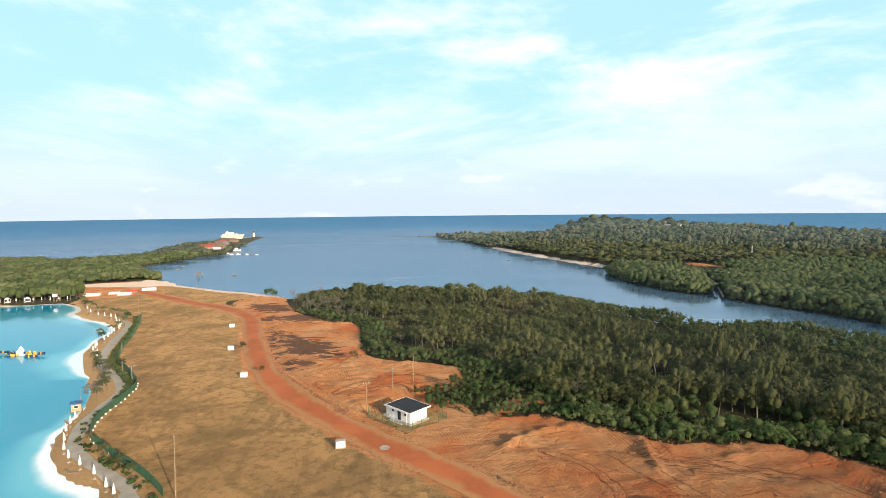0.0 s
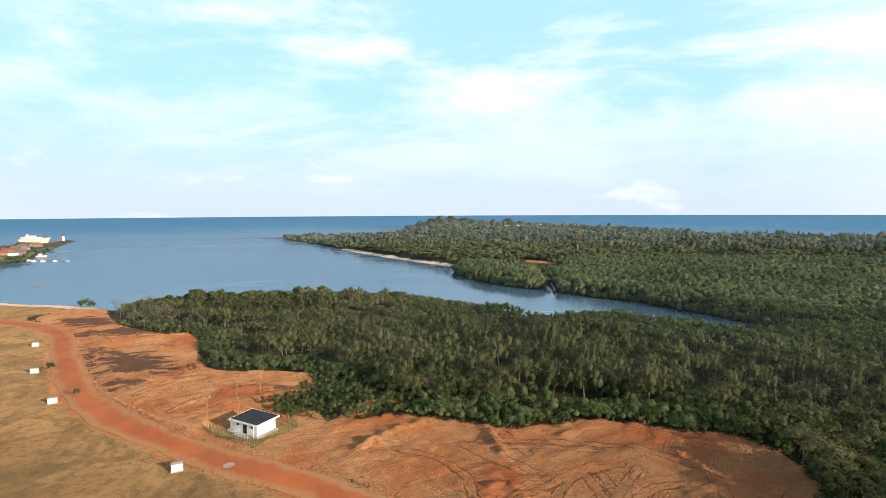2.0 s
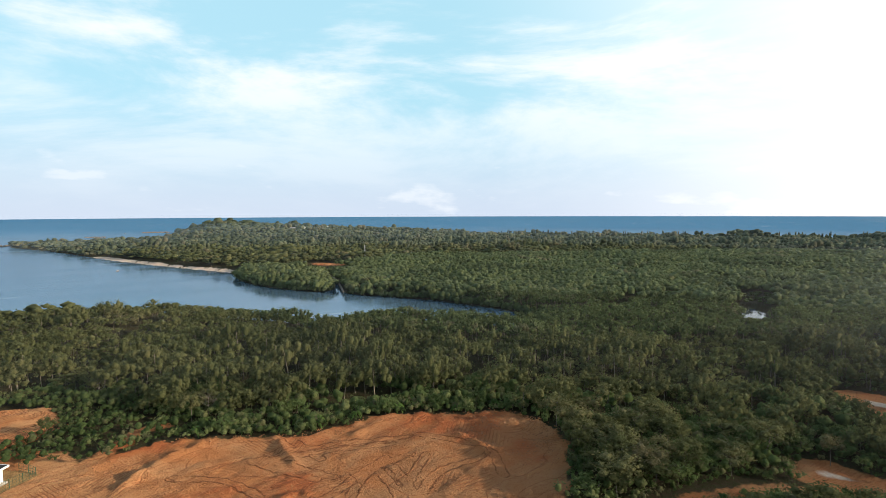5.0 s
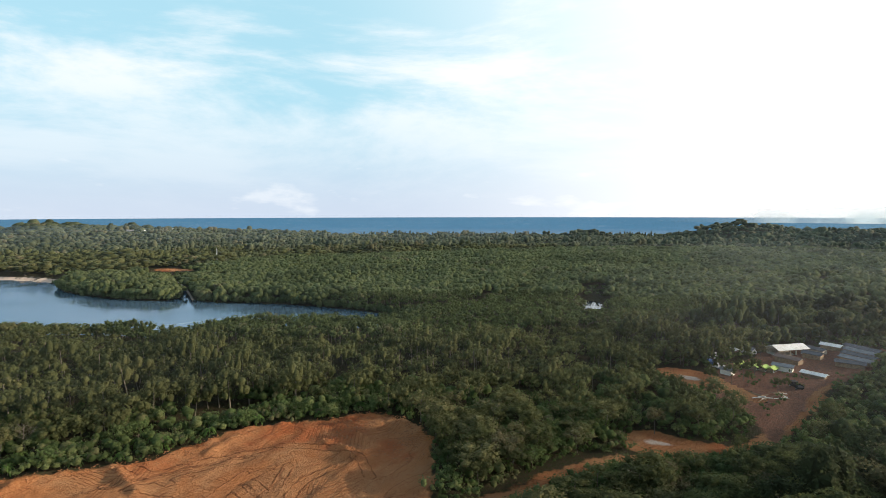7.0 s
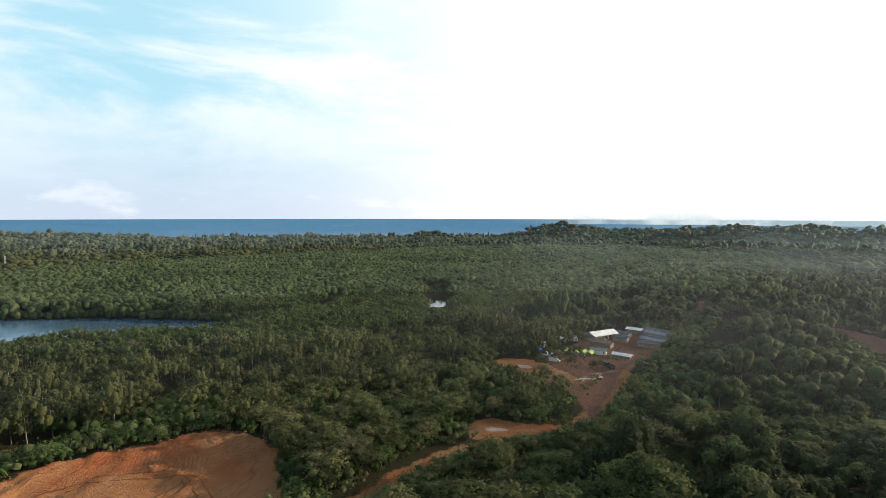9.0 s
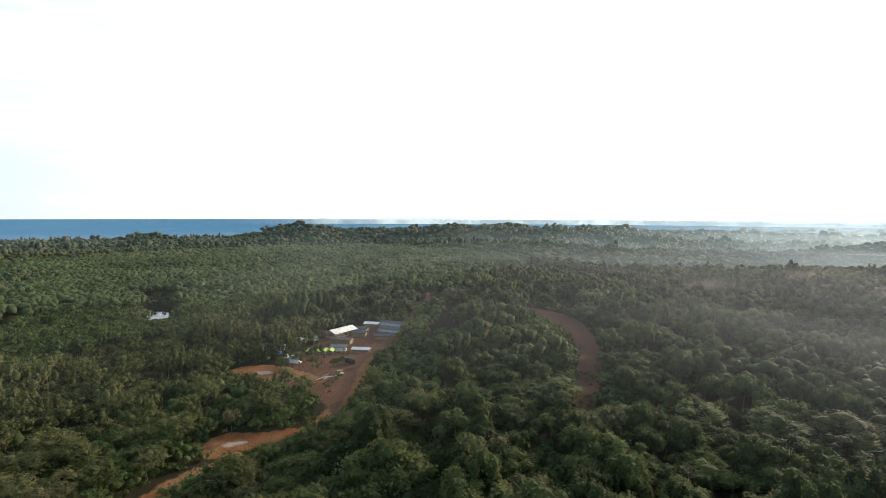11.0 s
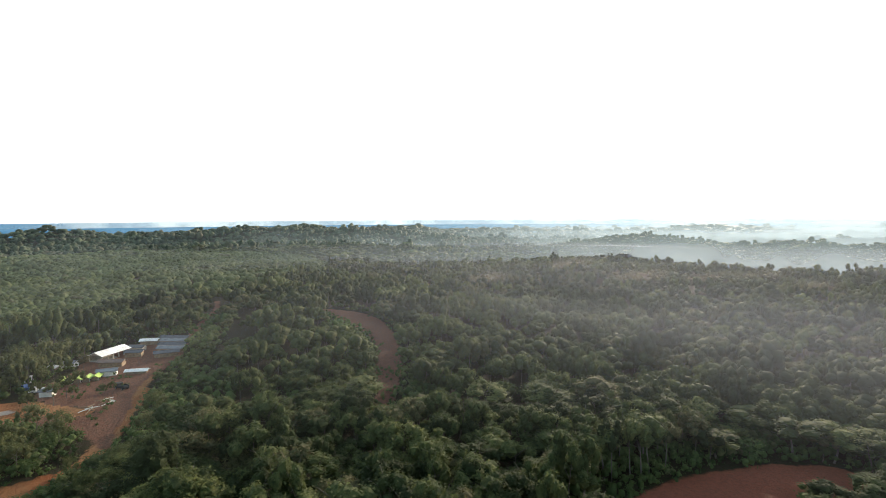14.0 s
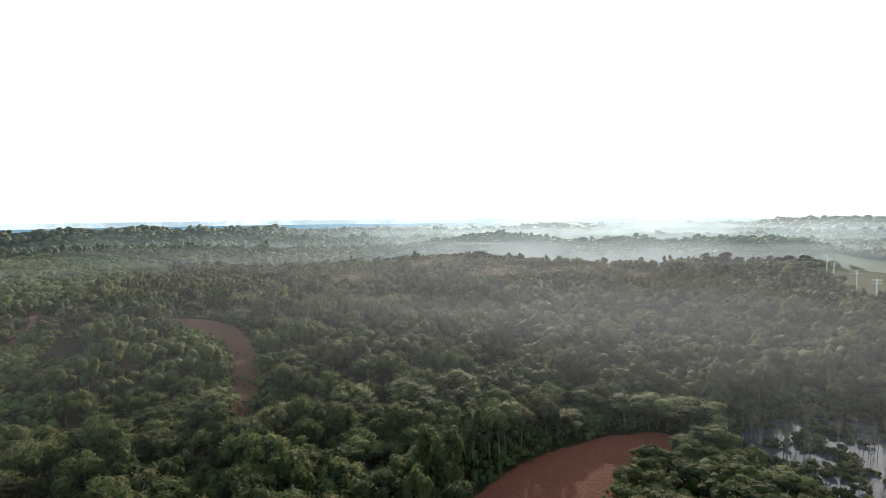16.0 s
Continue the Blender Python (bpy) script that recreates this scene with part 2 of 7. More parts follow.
    for args in ((-0.3, 0.5, 11.0, 0.58), (1.7, 0.36, 23.0, 0.58)):
        rut = add_math(n, l, "MAXIMUM", rut, ruts(*args))
    for args in ((0.10, (0.45, 1.3, 1.0), 0.8, 0.010, 0.8),):
        rut = add_math(n, l, "MAXIMUM", rut, wheel_lines(*args))
    rut = add_math(n, l, "MULTIPLY", add_math(n, l, "MULTIPLY", rut, bare), span(n, l, fine, 0.25, 0.55))
    soil = ramp_mix(n, l, add_math(n, l, "MULTIPLY", rut, 0.6), soil, (0.24, 0.085, 0.038))
    # pairs of wheel marks along the machines' lines
    wd = add_math(n, l, "ADD", attr_value(n, "wheel"), add_math(n, l, "MULTIPLY", add_math(n, l, "SUBTRACT", grain(n, l, 0.6, 4), 0.5), 1.3))
    off = n.new("ShaderNodeMath")
    off.operation = "ABSOLUTE"
    l.new(add_math(n, l, "SUBTRACT", wd, 0.9), off.inputs[0])
    mark = add_math(n, l, "MULTIPLY", span(n, l, off.outputs[0], 0.24, 0.06), span(n, l, grain(n, l, 0.35, 5, 0.8), 0.38, 0.52))
    soil = ramp_mix(n, l, add_math(n, l, "MULTIPLY", mark, 0.7), soil, (0.170, 0.066, 0.032))
    stone = span(n, l, grain(n, l, 1.1, 7, 0.85), 0.57, 0.66)
    soil = ramp_mix(n, l, add_math(n, l, "MULTIPLY", stone, 0.5), soil, (0.27, 0.105, 0.046))
    lump = span(n, l, grain(n, l, 0.55, 4, 0.7), 0.56, 0.72)
    soil = ramp_mix(n, l, add_math(n, l, "MULTIPLY", lump, 0.45), soil, (0.36, 0.135, 0.055))
    mud = ramp_mix(n, l, span(n, l, fine, 0.3, 0.7), (0.100, 0.054, 0.034), (0.15, 0.078, 0.046))
    # darker earth with tree shade painted in, browner towards the east
    shaded_soil = ramp_mix(n, l, span(n, l, fine, 0.3, 0.7), (0.36, 0.116, 0.070), (0.25, 0.095, 0.060))
    brown = ramp_mix(n, l, span(n, l, fine, 0.3, 0.7), (0.30, 0.137, 0.086), (0.17, 0.094, 0.062))
    shaded_soil = ramp_mix(n, l, span(n, l, add_math(n, l, "ADD", place.outputs["X"], add_math(n, l, "MULTIPLY", blotch, 30.0)), 90.0, 130.0), shaded_soil, brown)
    sand = ramp_mix(n, l, span(n, l, fine, 0.3, 0.8), (0.64, 0.55, 0.47), (0.52, 0.38, 0.28))
    tan = ramp_mix(n, l, span(n, l, fine, 0.3, 0.8), (0.42, 0.27, 0.13), (0.33, 0.20, 0.10))
    grass = ramp_mix(n, l, span(n, l, fine, 0.3, 0.75), (0.100, 0.115, 0.042), (0.150, 0.150, 0.066))

    def over(c, name, top, amount=1.0):
        d = add_math(n, l, "ADD", attr_value(n, name), add_math(n, l, "MULTIPLY", rag, amount))
        return ramp_mix(n, l, span(n, l, d, -0.5, 0.5), c, top)

    c = over(floor, "sd_field", field, 0.35)
    c = over(c, "sd_grass", grass, 1.0)
    c = over(c, "sd_soil", soil, 0.7)
    c = over(c, "sd_shaded", shaded_soil, 0.45)
    streaks = grain(n, l, 0.35, 5, 0.65, (0.35, 1.3, 1.0), -0.75, distort=0.7)
    wet = add_math(n, l, "ADD", attr_value(n, "sd_mud"), add_math(n, l, "MULTIPLY", add_math(n, l, "SUBTRACT", streaks, 0.54), 34.0))
    c = ramp_mix(n, l, span(n, l, wet, 0.0, 1.6), c, mud)
    c = over(c, "sd_sand", sand, 0.35)
    c = over(c, "sd_tan", tan, 0.1)
    l.new(c, p.inputs["Base Color"])
    p.inputs["Roughness"].default_value = 0.95
    p.inputs["Diffuse Roughness"].default_value = 1.0
    p.inputs["Specular IOR Level"].default_value = 0.10
    h = add_math(n, l, "ADD", add_math(n, l, "MULTIPLY", fine, 0.6), add_math(n, l, "MULTIPLY", tracks, 0.4))
    h = add_math(n, l, "ADD", h, add_math(n, l, "MULTIPLY", ragged, 0.8))
    h = add_math(n, l, "SUBTRACT", h, add_math(n, l, "ADD", add_math(n, l, "MULTIPLY", rut, 0.22), add_math(n, l, "MULTIPLY", mark, 0.35)))
    h = add_math(n, l, "ADD", h, add_math(n, l, "MULTIPLY", add_math(n, l, "MULTIPLY", lump, bare), 0.45))
    h = add_math(n, l, "ADD", h, add_math(n, l, "MULTIPLY", grain(n, l, 3.2, 5, 0.7), 0.3))
    add_bump(n, l, p, h, 1.0, 0.9)
    return m


def road_mat():
    m, n, l, p = node_mat("red_laterite_road")
    a = grain(n, l, 0.10, 5, 0.6)
    b = grain(n, l, 1.4, 5, 0.7)
    c = ramp_mix(n, l, span(n, l, a, 0.35, 0.7), (0.50, 0.140, 0.048), (0.38, 0.105, 0.040))
    c = ramp_mix(n, l, add_math(n, l, "MULTIPLY", span(n, l, b, 0.5, 0.85), 0.4), c, (0.58, 0.23, 0.095))
    e = add_math(n, l, "ADD", attr_value(n, "edge"), add_math(n, l, "MULTIPLY", add_math(n, l, "SUBTRACT", grain(n, l, 0.35, 6, 0.7), 0.5), 4.5))
    c = ramp_mix(n, l, span(n, l, e, 0.5, 2.2), (0.44, 0.205, 0.085), c)
    l.new(c, p.inputs["Base Color"])
    p.inputs["Roughness"].default_value = 0.95
    p.inputs["Specular IOR Level"].default_value = 0.15
    add_bump(n, l, p, b, 0.6, 0.15)
    return m


def sea_mat():
    m, n, l, p = node_mat("sea_water")
    big = grain(n, l, 0.004, 4, 0.6, (1.0, 3.0, 1.0), 0.3)
    streak = grain(n, l, 0.010, 3, 0.55, (0.35, 3.5, 1.0), 0.25, distort=0.5)
    far = n.new("ShaderNodeAttribute")
    far.attribute_name = "offshore"
    c = ramp_mix(n, l, span(n, l, big, 0.35, 0.7), (0.085, 0.150, 0.215), (0.105, 0.170, 0.225))
    c = ramp_mix(n, l, far.outputs["Fac"], c, (0.045, 0.175, 0.310))
    # pale lines of drifting foam where currents meet
    away = n.new("ShaderNodeMath")
    away.operation = "ABSOLUTE"
    l.new(add_math(n, l, "SUBTRACT", grain(n, l, 0.006, 2, 0.5, (0.6, 2.4, 1.0), 0.2, distort=0.6), 0.52), away.inputs[0])
    foam = add_math(n, l, "MULTIPLY", span(n, l, away.outputs[0], 0.010, 0.002), span(n, l, grain(n, l, 0.005, 2), 0.52, 0.66))
    c = ramp_mix(n, l, add_math(n, l, "MULTIPLY", foam, 0.5), c, (0.42, 0.50, 0.54))
    rough = add_math(n, l, "ADD", add_math(n, l, "MULTIPLY", span(n, l, streak, 0.42, 0.62), 0.16), 0.07)
    w = grain(n, l, 0.9, 3, 0.6, (1.0, 2.2, 1.0), 0.5)
    bump = n.new("ShaderNodeBump")
    bump.inputs["Strength"].default_value, bump.inputs["Distance"].default_value = 0.10, 0.15
    l.new(w, bump.inputs["Height"])
    body, gloss, mix = n.new("ShaderNodeBsdfDiffuse"), n.new("ShaderNodeBsdfGlossy"), n.new("ShaderNodeMixShader")
    l.new(c, body.inputs["Color"])
    gloss.inputs["Color"].default_value = (0.47, 0.55, 0.65, 1)
    l.new(rough, gloss.inputs["Roughness"])
    l.new(bump.outputs[0], gloss.inputs["Normal"])
    # ripples keep the mirror weak far out and stronger in the sheltered creek
    l.new(add_math(n, l, "SUBTRACT", 0.54, add_math(n, l, "MULTIPLY", far.outputs["Fac"], 0.44)), mix.inputs[0])
    l.new(body.outputs[0], mix.inputs[1])
    l.new(gloss.outputs[0], mix.inputs[2])
    l.new(mix.outputs[0], n["Material Output"].inputs["Surface"])
    return m


def lagoon_mat():
    m, n, l, p = node_mat("lagoon_water")
    s = attr_value(n, "shallow")
    wob = add_math(n, l, "MULTIPLY", add_math(n, l, "SUBTRACT", grain(n, l, 0.08, 3), 0.5), 0.5)
    d = add_math(n, l, "ADD", s, wob)
    c = ramp_mix(n, l, span(n, l, d, 0.2, 0.8), (0.90, 0.90, 0.86), (0.15, 0.50, 0.58))
    c = ramp_mix(n, l, span(n, l, d, 0.5, 2.7), c, (0.010, 0.29, 0.41))
    c = ramp_mix(n, l, span(n, l, grain(n, l, 0.02, 2), 0.45, 0.75), c, (0.007, 0.24, 0.36))
    c = ramp_mix(n, l, span(n, l, d, 0.30, 0.55), (0.90, 0.90, 0.86), c)
    l.new(c, p.inputs["Base Color"])
    p.inputs["IOR"].default_value, p.inputs["Roughness"].default_value = 1.333, 0.08
    add_bump(n, l, p, grain(n, l, 1.5, 2), 0.04, 0.05)
    return m


GROUND, ROAD, SEA, LAGOON = ground_mat(), road_mat(), sea_mat(), lagoon_mat()

# ---------------------------------------------------------------- plan of the land
def smooth_loop(pts, closed=True, steps=5):
    p = np.array(pts, float)
    q = np.vstack([p[-1:], p, p[:2]]) if closed else np.vstack([2 * p[:1] - p[1:2], p, 2 * p[-1:] - p[-2:-1]])
    out = []
    for i in range(len(q) - 3):
        a, b, c, d = q[i:i + 4]
        for t in np.arange(steps) / steps:
            out.append(0.5 * (2 * b + (c - a) * t + (2 * a - 5 * b + 4 * c - d) * t * t + (3 * b - a - 3 * c + d) * t ** 3))
    if not closed:
        out.append(p[-1])
    return np.array(out)


def edge_distance(x, y, line, closed=True):
    a = line
    b = np.roll(line, -1, 0)
    if not closed:
        a, b = a[:-1], b[:-1]
    best = np.full(x.shape, 1e18)
    for (ax, ay), (bx, by) in zip(a, b):
        dx, dy = bx - ax, by - ay
        t = np.clip(((x - ax) * dx + (y - ay) * dy) / max(dx * dx + dy * dy, 1e-9), 0, 1)
        best = np.minimum(best, (x - ax - t * dx) ** 2 + (y - ay - t * dy) ** 2)
    return np.sqrt(best)


def inside(x, y, line):
    r = np.zeros(x.shape, bool)
    for (ax, ay), (bx, by) in zip(line, np.roll(line, -1, 0)):
        if ay != by:
            r ^= ((ay > y) != (by > y)) & (x < (bx - ax) * (y - ay) / (by - ay) + ax)
    return r


def signed(x, y, line):
    """Distance to a closed outline, positive inside."""
    d = edge_distance(x, y, line)
    return np.where(inside(x, y, line), d, -d)


def ray_points(*pairs):
    return [(r * math.sin(radians(a)), r * math.cos(radians(a))) for a, r in pairs]


PENINSULA_SHORE = [(-700, 330), (-520, 440), (-410, 500), (-345, 488), (-322, 505), (-318, 570), (-345, 690), (-335, 770), (-352, 870), (-352, 1000), (-335, 1000), (-310, 873), (-268, 700), (-245, 601),
                   (-258, 560), (-258, 503), (-264, 454), (-210, 384), (-182, 354)]
NEAR_SHORE = [(-169, 339), (-152, 328), (-123, 309), (-106, 302), (-88, 288), (-78, 278), (-55, 288), (-20, 288), (20, 276), (52, 268), (70, 240), (86, 214), (94, 190)]
CREEK_SHORE = [(108, 190), (126, 186), (142, 170), (150, 152), (162, 146), (172, 152), (177, 172), (170, 212), (158, 241), (147, 262), (148, 281), (177, 354), (174.5, 358), (142, 285)]
FAR_SHORE = [(122, 312), (116, 365), (126, 418), (102, 494), (71, 603), (37, 770), (12, 850), (-10, 950)]
POINT_SHORE = ray_points((3, 960), (6, 930), (9, 955), (11.5, 1000), (12.4, 1120), (12, 1270), (13, 1390), (15, 1440), (20, 1400), (27, 1250), (35, 1120), (42, 1010))
OUTER_SHORE = ray_points((50, 985), (60, 960), (70, 980), (77, 1020), (81, 1120), (86, 1250), (95, 1300), (105, 1350), (115, 1450), (125, 1450), (140, 1600), (155, 1700), (170, 1900), (182, 2000))
COAST = smooth_loop(PENINSULA_SHORE + NEAR_SHORE + CREEK_SHORE + FAR_SHORE + POINT_SHORE + OUTER_SHORE + [(-600, -1900), (-1800, -1400), (-1800, 0), (-1100, 200)], True, 4)

LAGOON_SHORE = smooth_loop(
    [(-54.9, 81.5), (-61.8, 86.2), (-66.7, 89.8), (-71.6, 94.7), (-75.1, 99.4), (-77.9, 104.6), (-79.8, 110.3), (-81.2, 115.6), (-83.2, 121.2),
     (-86.4, 127.6), (-90.3, 133.9), (-95.2, 140.4), (-97.5, 144.4), (-103.7, 151.4), (-110.2, 160.4), (-116, 170.4), (-120.5, 181.6),
     (-123.3, 189.8), (-124.7, 198.8), (-127.9, 205.7), (-135, 214.3), (-142.1, 220.2), (-149.3, 224), (-157.2, 230.5), (-165.7, 238.6),
     (-170, 250), (-182, 261.2), (-191.4, 266.5), (-203.6, 264), (-217.2, 260), (-290, 248), (-330, 180), (-300, 80), (-160, 40), (-60, 62)], True, 4)

OPEN_WEST = smooth_loop(
    [(-330, -60), (40, -60), (34, 50), (14, 79), (0, 92), (-13, 106), (-24, 116), (-36, 131), (-48, 150), (-63, 185), (-72, 209), (-81, 226), (-96, 247),
     (-108, 264), (-86, 290), (-104, 306), (-122, 314), (-152, 333), (-169, 342), (-184, 357), (-216, 340), (-224, 332), (-206, 308), (-190, 278), (-200, 262), (-340, 240)], True, 2)
ROAD_MID = smooth_loop([(-176, 305), (-160, 292), (-126, 263), (-96.5, 241.5), (-83, 224.5), (-75.5, 209), (-66.7, 185), (-52, 150.5), (-40.3, 130.7),
                        (-29.2, 116.7), (-15.2, 101.8), (-7.2, 94.3), (3.2, 85), (8, 79.3), (30, 58), (60, 20)], False, 8)
LOT = smooth_loop([(-78, 214), (-86, 231), (-97, 248), (-103, 262), (-92, 282), (-80, 272), (-76, 258), (-64, 232), (-47, 213), (-33, 203), (-26.6, 172), (-23.5, 161), (-14, 154), (2, 149), (5, 139), (2, 130), (-6, 126), (-12, 122),
                   (-19, 116), (-24, 117), (-34.6, 131), (-47, 150.5), (-62.5, 185)], True, 3)
CLEARING = smooth_loop([(-12, 103), (-3, 107), (1.5, 110), (8.5, 111), (19, 111), (25.3, 107.5), (33, 102.3), (41, 97), (46, 96.5), (56, 95.3), (62, 93.8), (67.5, 89.5),
                        (74, 84), (80, 81.8), (82.6, 74), (81, 65), (72, 57), (62, 50), (30, 40), (14, 79), (0, 92)], True, 3)
YARD = smooth_loop([(-17, 113), (-7.6, 103.5), (1.2, 111), (-7.5, 121)], True, 1)
TRACK_MID = smooth_loop([(56, 46), (69.4, 40.5), (76, 38.8), (83.5, 36), (92.2, 31), (101.8, 22.8), (111.3, 13.3), (121.6, 9.8), (140.9, 6), (158, 3.8), (168, 3)], False, 4)
FAR_TRACK = smooth_loop([(200, -10), (214, -13), (227, -16), (254.6, -22.9), (286.4, -26.7), (296, -27)], False, 4)
CAMP = smooth_loop([(154, 41), (158, 37), (160, 28), (168, 27), (178, 22), (192, 19), (203, 9), (200, -7.5), (184, -7.5), (171, -4.5), (162, 2), (151, 5), (139, 6), (126, 8), (114, 8), (120, 12), (127, 15), (137, 23), (142, 34), (148, 40)], True, 3)
# bare sunlit part of the camp; sunlight painted as lighter soil
CAMP_BARE_LIT = smooth_loop([(154, 41), (158, 37), (157, 27), (151, 22), (143, 13), (139, 16), (145, 25), (141, 29), (142, 34), (149, 40)], True, 3)
POCKET = smooth_loop([(104, 34), (109, 30), (109, 25), (110, 18), (109, 15), (101.5, 22.5), (97.5, 29.5)], True, 3)
HILL_CUT = smooth_loop([(221, -60), (212, -70), (198, -75), (170, -71), (148, -65), (133, -58.5), (112, -47), (108, -42), (133, -51), (150, -58), (176, -62)], True, 3)
RED_BEND = smooth_loop([(53, -52), (57, -66), (57, -79), (54, -91), (47, -103), (40, -98), (44, -83), (41, -75), (40, -66), (40, -50)], True, 3)
SWAMP = smooth_loop([(36, -109), (34, -126), (27, -138), (14, -138), (0, -132), (-6, -100), (12, -94), (22, -97), (29, -101)], True, 3)
MEADOW = smooth_loop([(104, -540), (72, -385), (40, -312), (-60, -290), (-120, -520)], True, 3)
PLOT = smooth_loop([(-22, 116), (-7.6, 100), (7, 112), (-1, 124), (-12, 125)], True, 2)
SCRUB = smooth_loop([(-6, 121), (2, 130), (6, 141), (13, 136), (23, 124), (23, 112), (5, 113)], True, 2)
RED_PATCH = smooth_loop([(188, 424), (200, 430), (216, 408), (212, 392), (198, 400)], True, 2)
POND = smooth_loop([(236, 93), (240, 97.5), (249, 102), (260, 105.5), (268, 104.5), (262, 98), (252, 93), (243, 90)], True, 3)
RIVULET = smooth_loop([(178, 160), (192, 142), (212, 139), (240, 149), (258, 140)], False, 3)
MANGROVE = smooth_loop([(60, 242), (75, 205), (92, 160), (108, 136), (132, 112), (160, 92), (195, 66), (225, 48), (270, 15), (340, -60), (440, -130), (580, -90), (640, 80),
                        (560, 250), (430, 330), (330, 420), (190, 400), (120, 440), (100, 300)], True, 3)
BEACH_NEAR = np.array([(-188, 354), (-169, 336), (-150, 325), (-121, 305), (-104, 298), (-84, 281)], float)
BEACH_FAR = np.array([(60, 650), (72, 600), (103, 494), (127, 420)], float)
VILLAGE = smooth_loop([(-330, 930), (-312, 872), (-272, 705), (-250, 610), (-262, 600), (-290, 640), (-312, 690), (-318, 760), (-332, 830)], True, 2)
SITE = smooth_loop([(-228, 336), (-200, 345), (-176, 345), (-168, 318), (-165, 296), (-178, 278), (-194, 282), (-210, 308)], True, 2)
MUD = [smooth_loop(q, True, 3) for q in ([(-68, 202), (-62, 201), (-51, 164), (-56, 167)], [(-62, 196), (-47, 183), (-36, 177), (-29.5, 155), (-38, 158), (-51, 163)], [(-49, 156), (-39, 156), (-37, 147), (-46, 147)],
                                         [(-92, 250), (-74, 252), (-63, 231), (-82, 232)], [(-79, 224), (-54, 227), (-40, 214), (-50, 208), (-74, 213)])]
BANKS = [np.array(q, float) for q in ([(-75, 209), (-56.5, 204), (-42.5, 203.5), (-34, 206)], [(-83, 226), (-69, 226.5), (-63, 229)])]

# lines that machines left on the cleared ground, and low scarps of pushed-up earth
WHEEL_LINES = [smooth_loop(q, False, 4) for q in (
    [(24, 71), (30.6, 72.9), (35.1, 73.6), (42.2, 76.7), (47.1, 78.7), (54, 78)], [(37, 69), (39, 72.3), (43.5, 76.2), (50, 80)], [(49.1, 78.5), (48.3, 72), (46, 65)],
    [(46.6, 77.5), (45.8, 72.1), (44, 66)], [(56, 76), (49, 70.6), (43, 65)], [(45, 63), (47.9, 66.1), (55.1, 70), (63, 69)], [(34, 94), (45.9, 90), (58, 85)], [(33, 91.5), (44.8, 87.8), (54, 84)],
    [(30, 94), (33.3, 86.8), (36.5, 80)], [(32, 93), (35.3, 86.5), (39.5, 79)], [(38, 100), (39.7, 92.9), (40.5, 86)], [(18, 96), (24, 90), (27, 82), (26, 74)], [(60, 84), (64, 78), (66, 70), (62, 62)],
    [(-36, 140), (-30, 150), (-26, 160)], [(-26, 126), (-18, 136), (-8, 141)], [(-58, 190), (-46, 193), (-36, 188)], [(-22, 124), (-12, 132), (0, 136)])]
SCARPS = [np.array(q, float) for q in ([(50, 91), (52.6, 92.2), (60.7, 93.2), (65.1, 89.6), (68.1, 84.9), (73.6, 80.5), (78.3, 75.6)], [(11, 96), (13, 98.3), (17.9, 103.1), (24.8, 105)], [(37, 98), (36.7, 95.6), (35.9, 87.4)],
                                        [(66.1, 78.4), (66.2, 73.3), (64.6, 68.9)], [(72.6, 76.1), (70.6, 71.3)], [(29.5, 77), (32.5, 76.5), (33, 73)], [(-43, 141), (-34.2, 130), (-27.8, 121.4), (-23.4, 117.1), (-20.8, 114.4)])]

# hills: bearing, distance, height, radius
POINT_HILLS = [(16, 1180, 17, 95), (19.5, 1160, 12, 90), (23, 1050, 9, 110), (27, 960, 8, 90), (31, 1000, 5, 80), (35, 880, 4, 90), (68, 900, 9, 28)]
HEADLAND = [(80.2, 960, 17, 30), (82, 960, 19, 30), (84.5, 980, 16, 40), (79, 720, 4, 80), (83, 600, 4, 60)]
LONG_RIDGE = [(88, 830, 15, 48), (91, 800, 16, 46), (95.3, 790, 18, 48), (98, 800, 19, 50), (101.5, 790, 18, 48), (104.5, 800, 19, 50), (108, 800, 18, 50), (111, 810, 15, 50),
              (113.5, 820, 12, 46), (116, 830, 9, 44), (93, 660, 6, 50), (100, 650, 6, 60), (107, 660, 6, 55)]
BACK_RIDGE = [(115, 1150, 14, 55), (112, 1180, 11, 60), (119, 1150, 4, 70), (127, 1150, 5, 70), (145.8, 1250, 12, 80), (154.6, 920, 5, 45), (160.6, 900, 5, 45),
              (163.8, 1500, 7, 100), (169.2, 1500, 19, 120), (173, 1550, 17, 130)]
MISTY_RIDGE = [(129.5, 560, 4, 32), (133, 560, 8, 34), (136, 560, 11, 36), (138.5, 560, 12.5, 36), (142, 560, 10.5, 36), (146, 560, 8, 36), (150, 560, 9.5, 36), (154, 560, 10.5, 36), (158, 560, 10.5, 36),
               (162, 560, 12.5, 36), (165, 555, 13, 34), (167.5, 550, 9, 30), (169.5, 545, 4, 28)]
KNOLLS = [(127, 380, 2, 40), (131, 362, 4, 40), (136, 360, 4.5, 40), (141, 358, 4, 40), (146, 356, 3, 38), (150, 355, 2.5, 36), (104, 215, 5, 40), (112, 190, 4, 40)]
HILLS = POINT_HILLS + HEADLAND + LONG_RIDGE + BACK_RIDGE + MISTY_RIDGE + KNOLLS
HILL_XY = [(d * math.sin(radians(a)), d * math.cos(radians(a)), h, r) for a, d, h, r in HILLS]


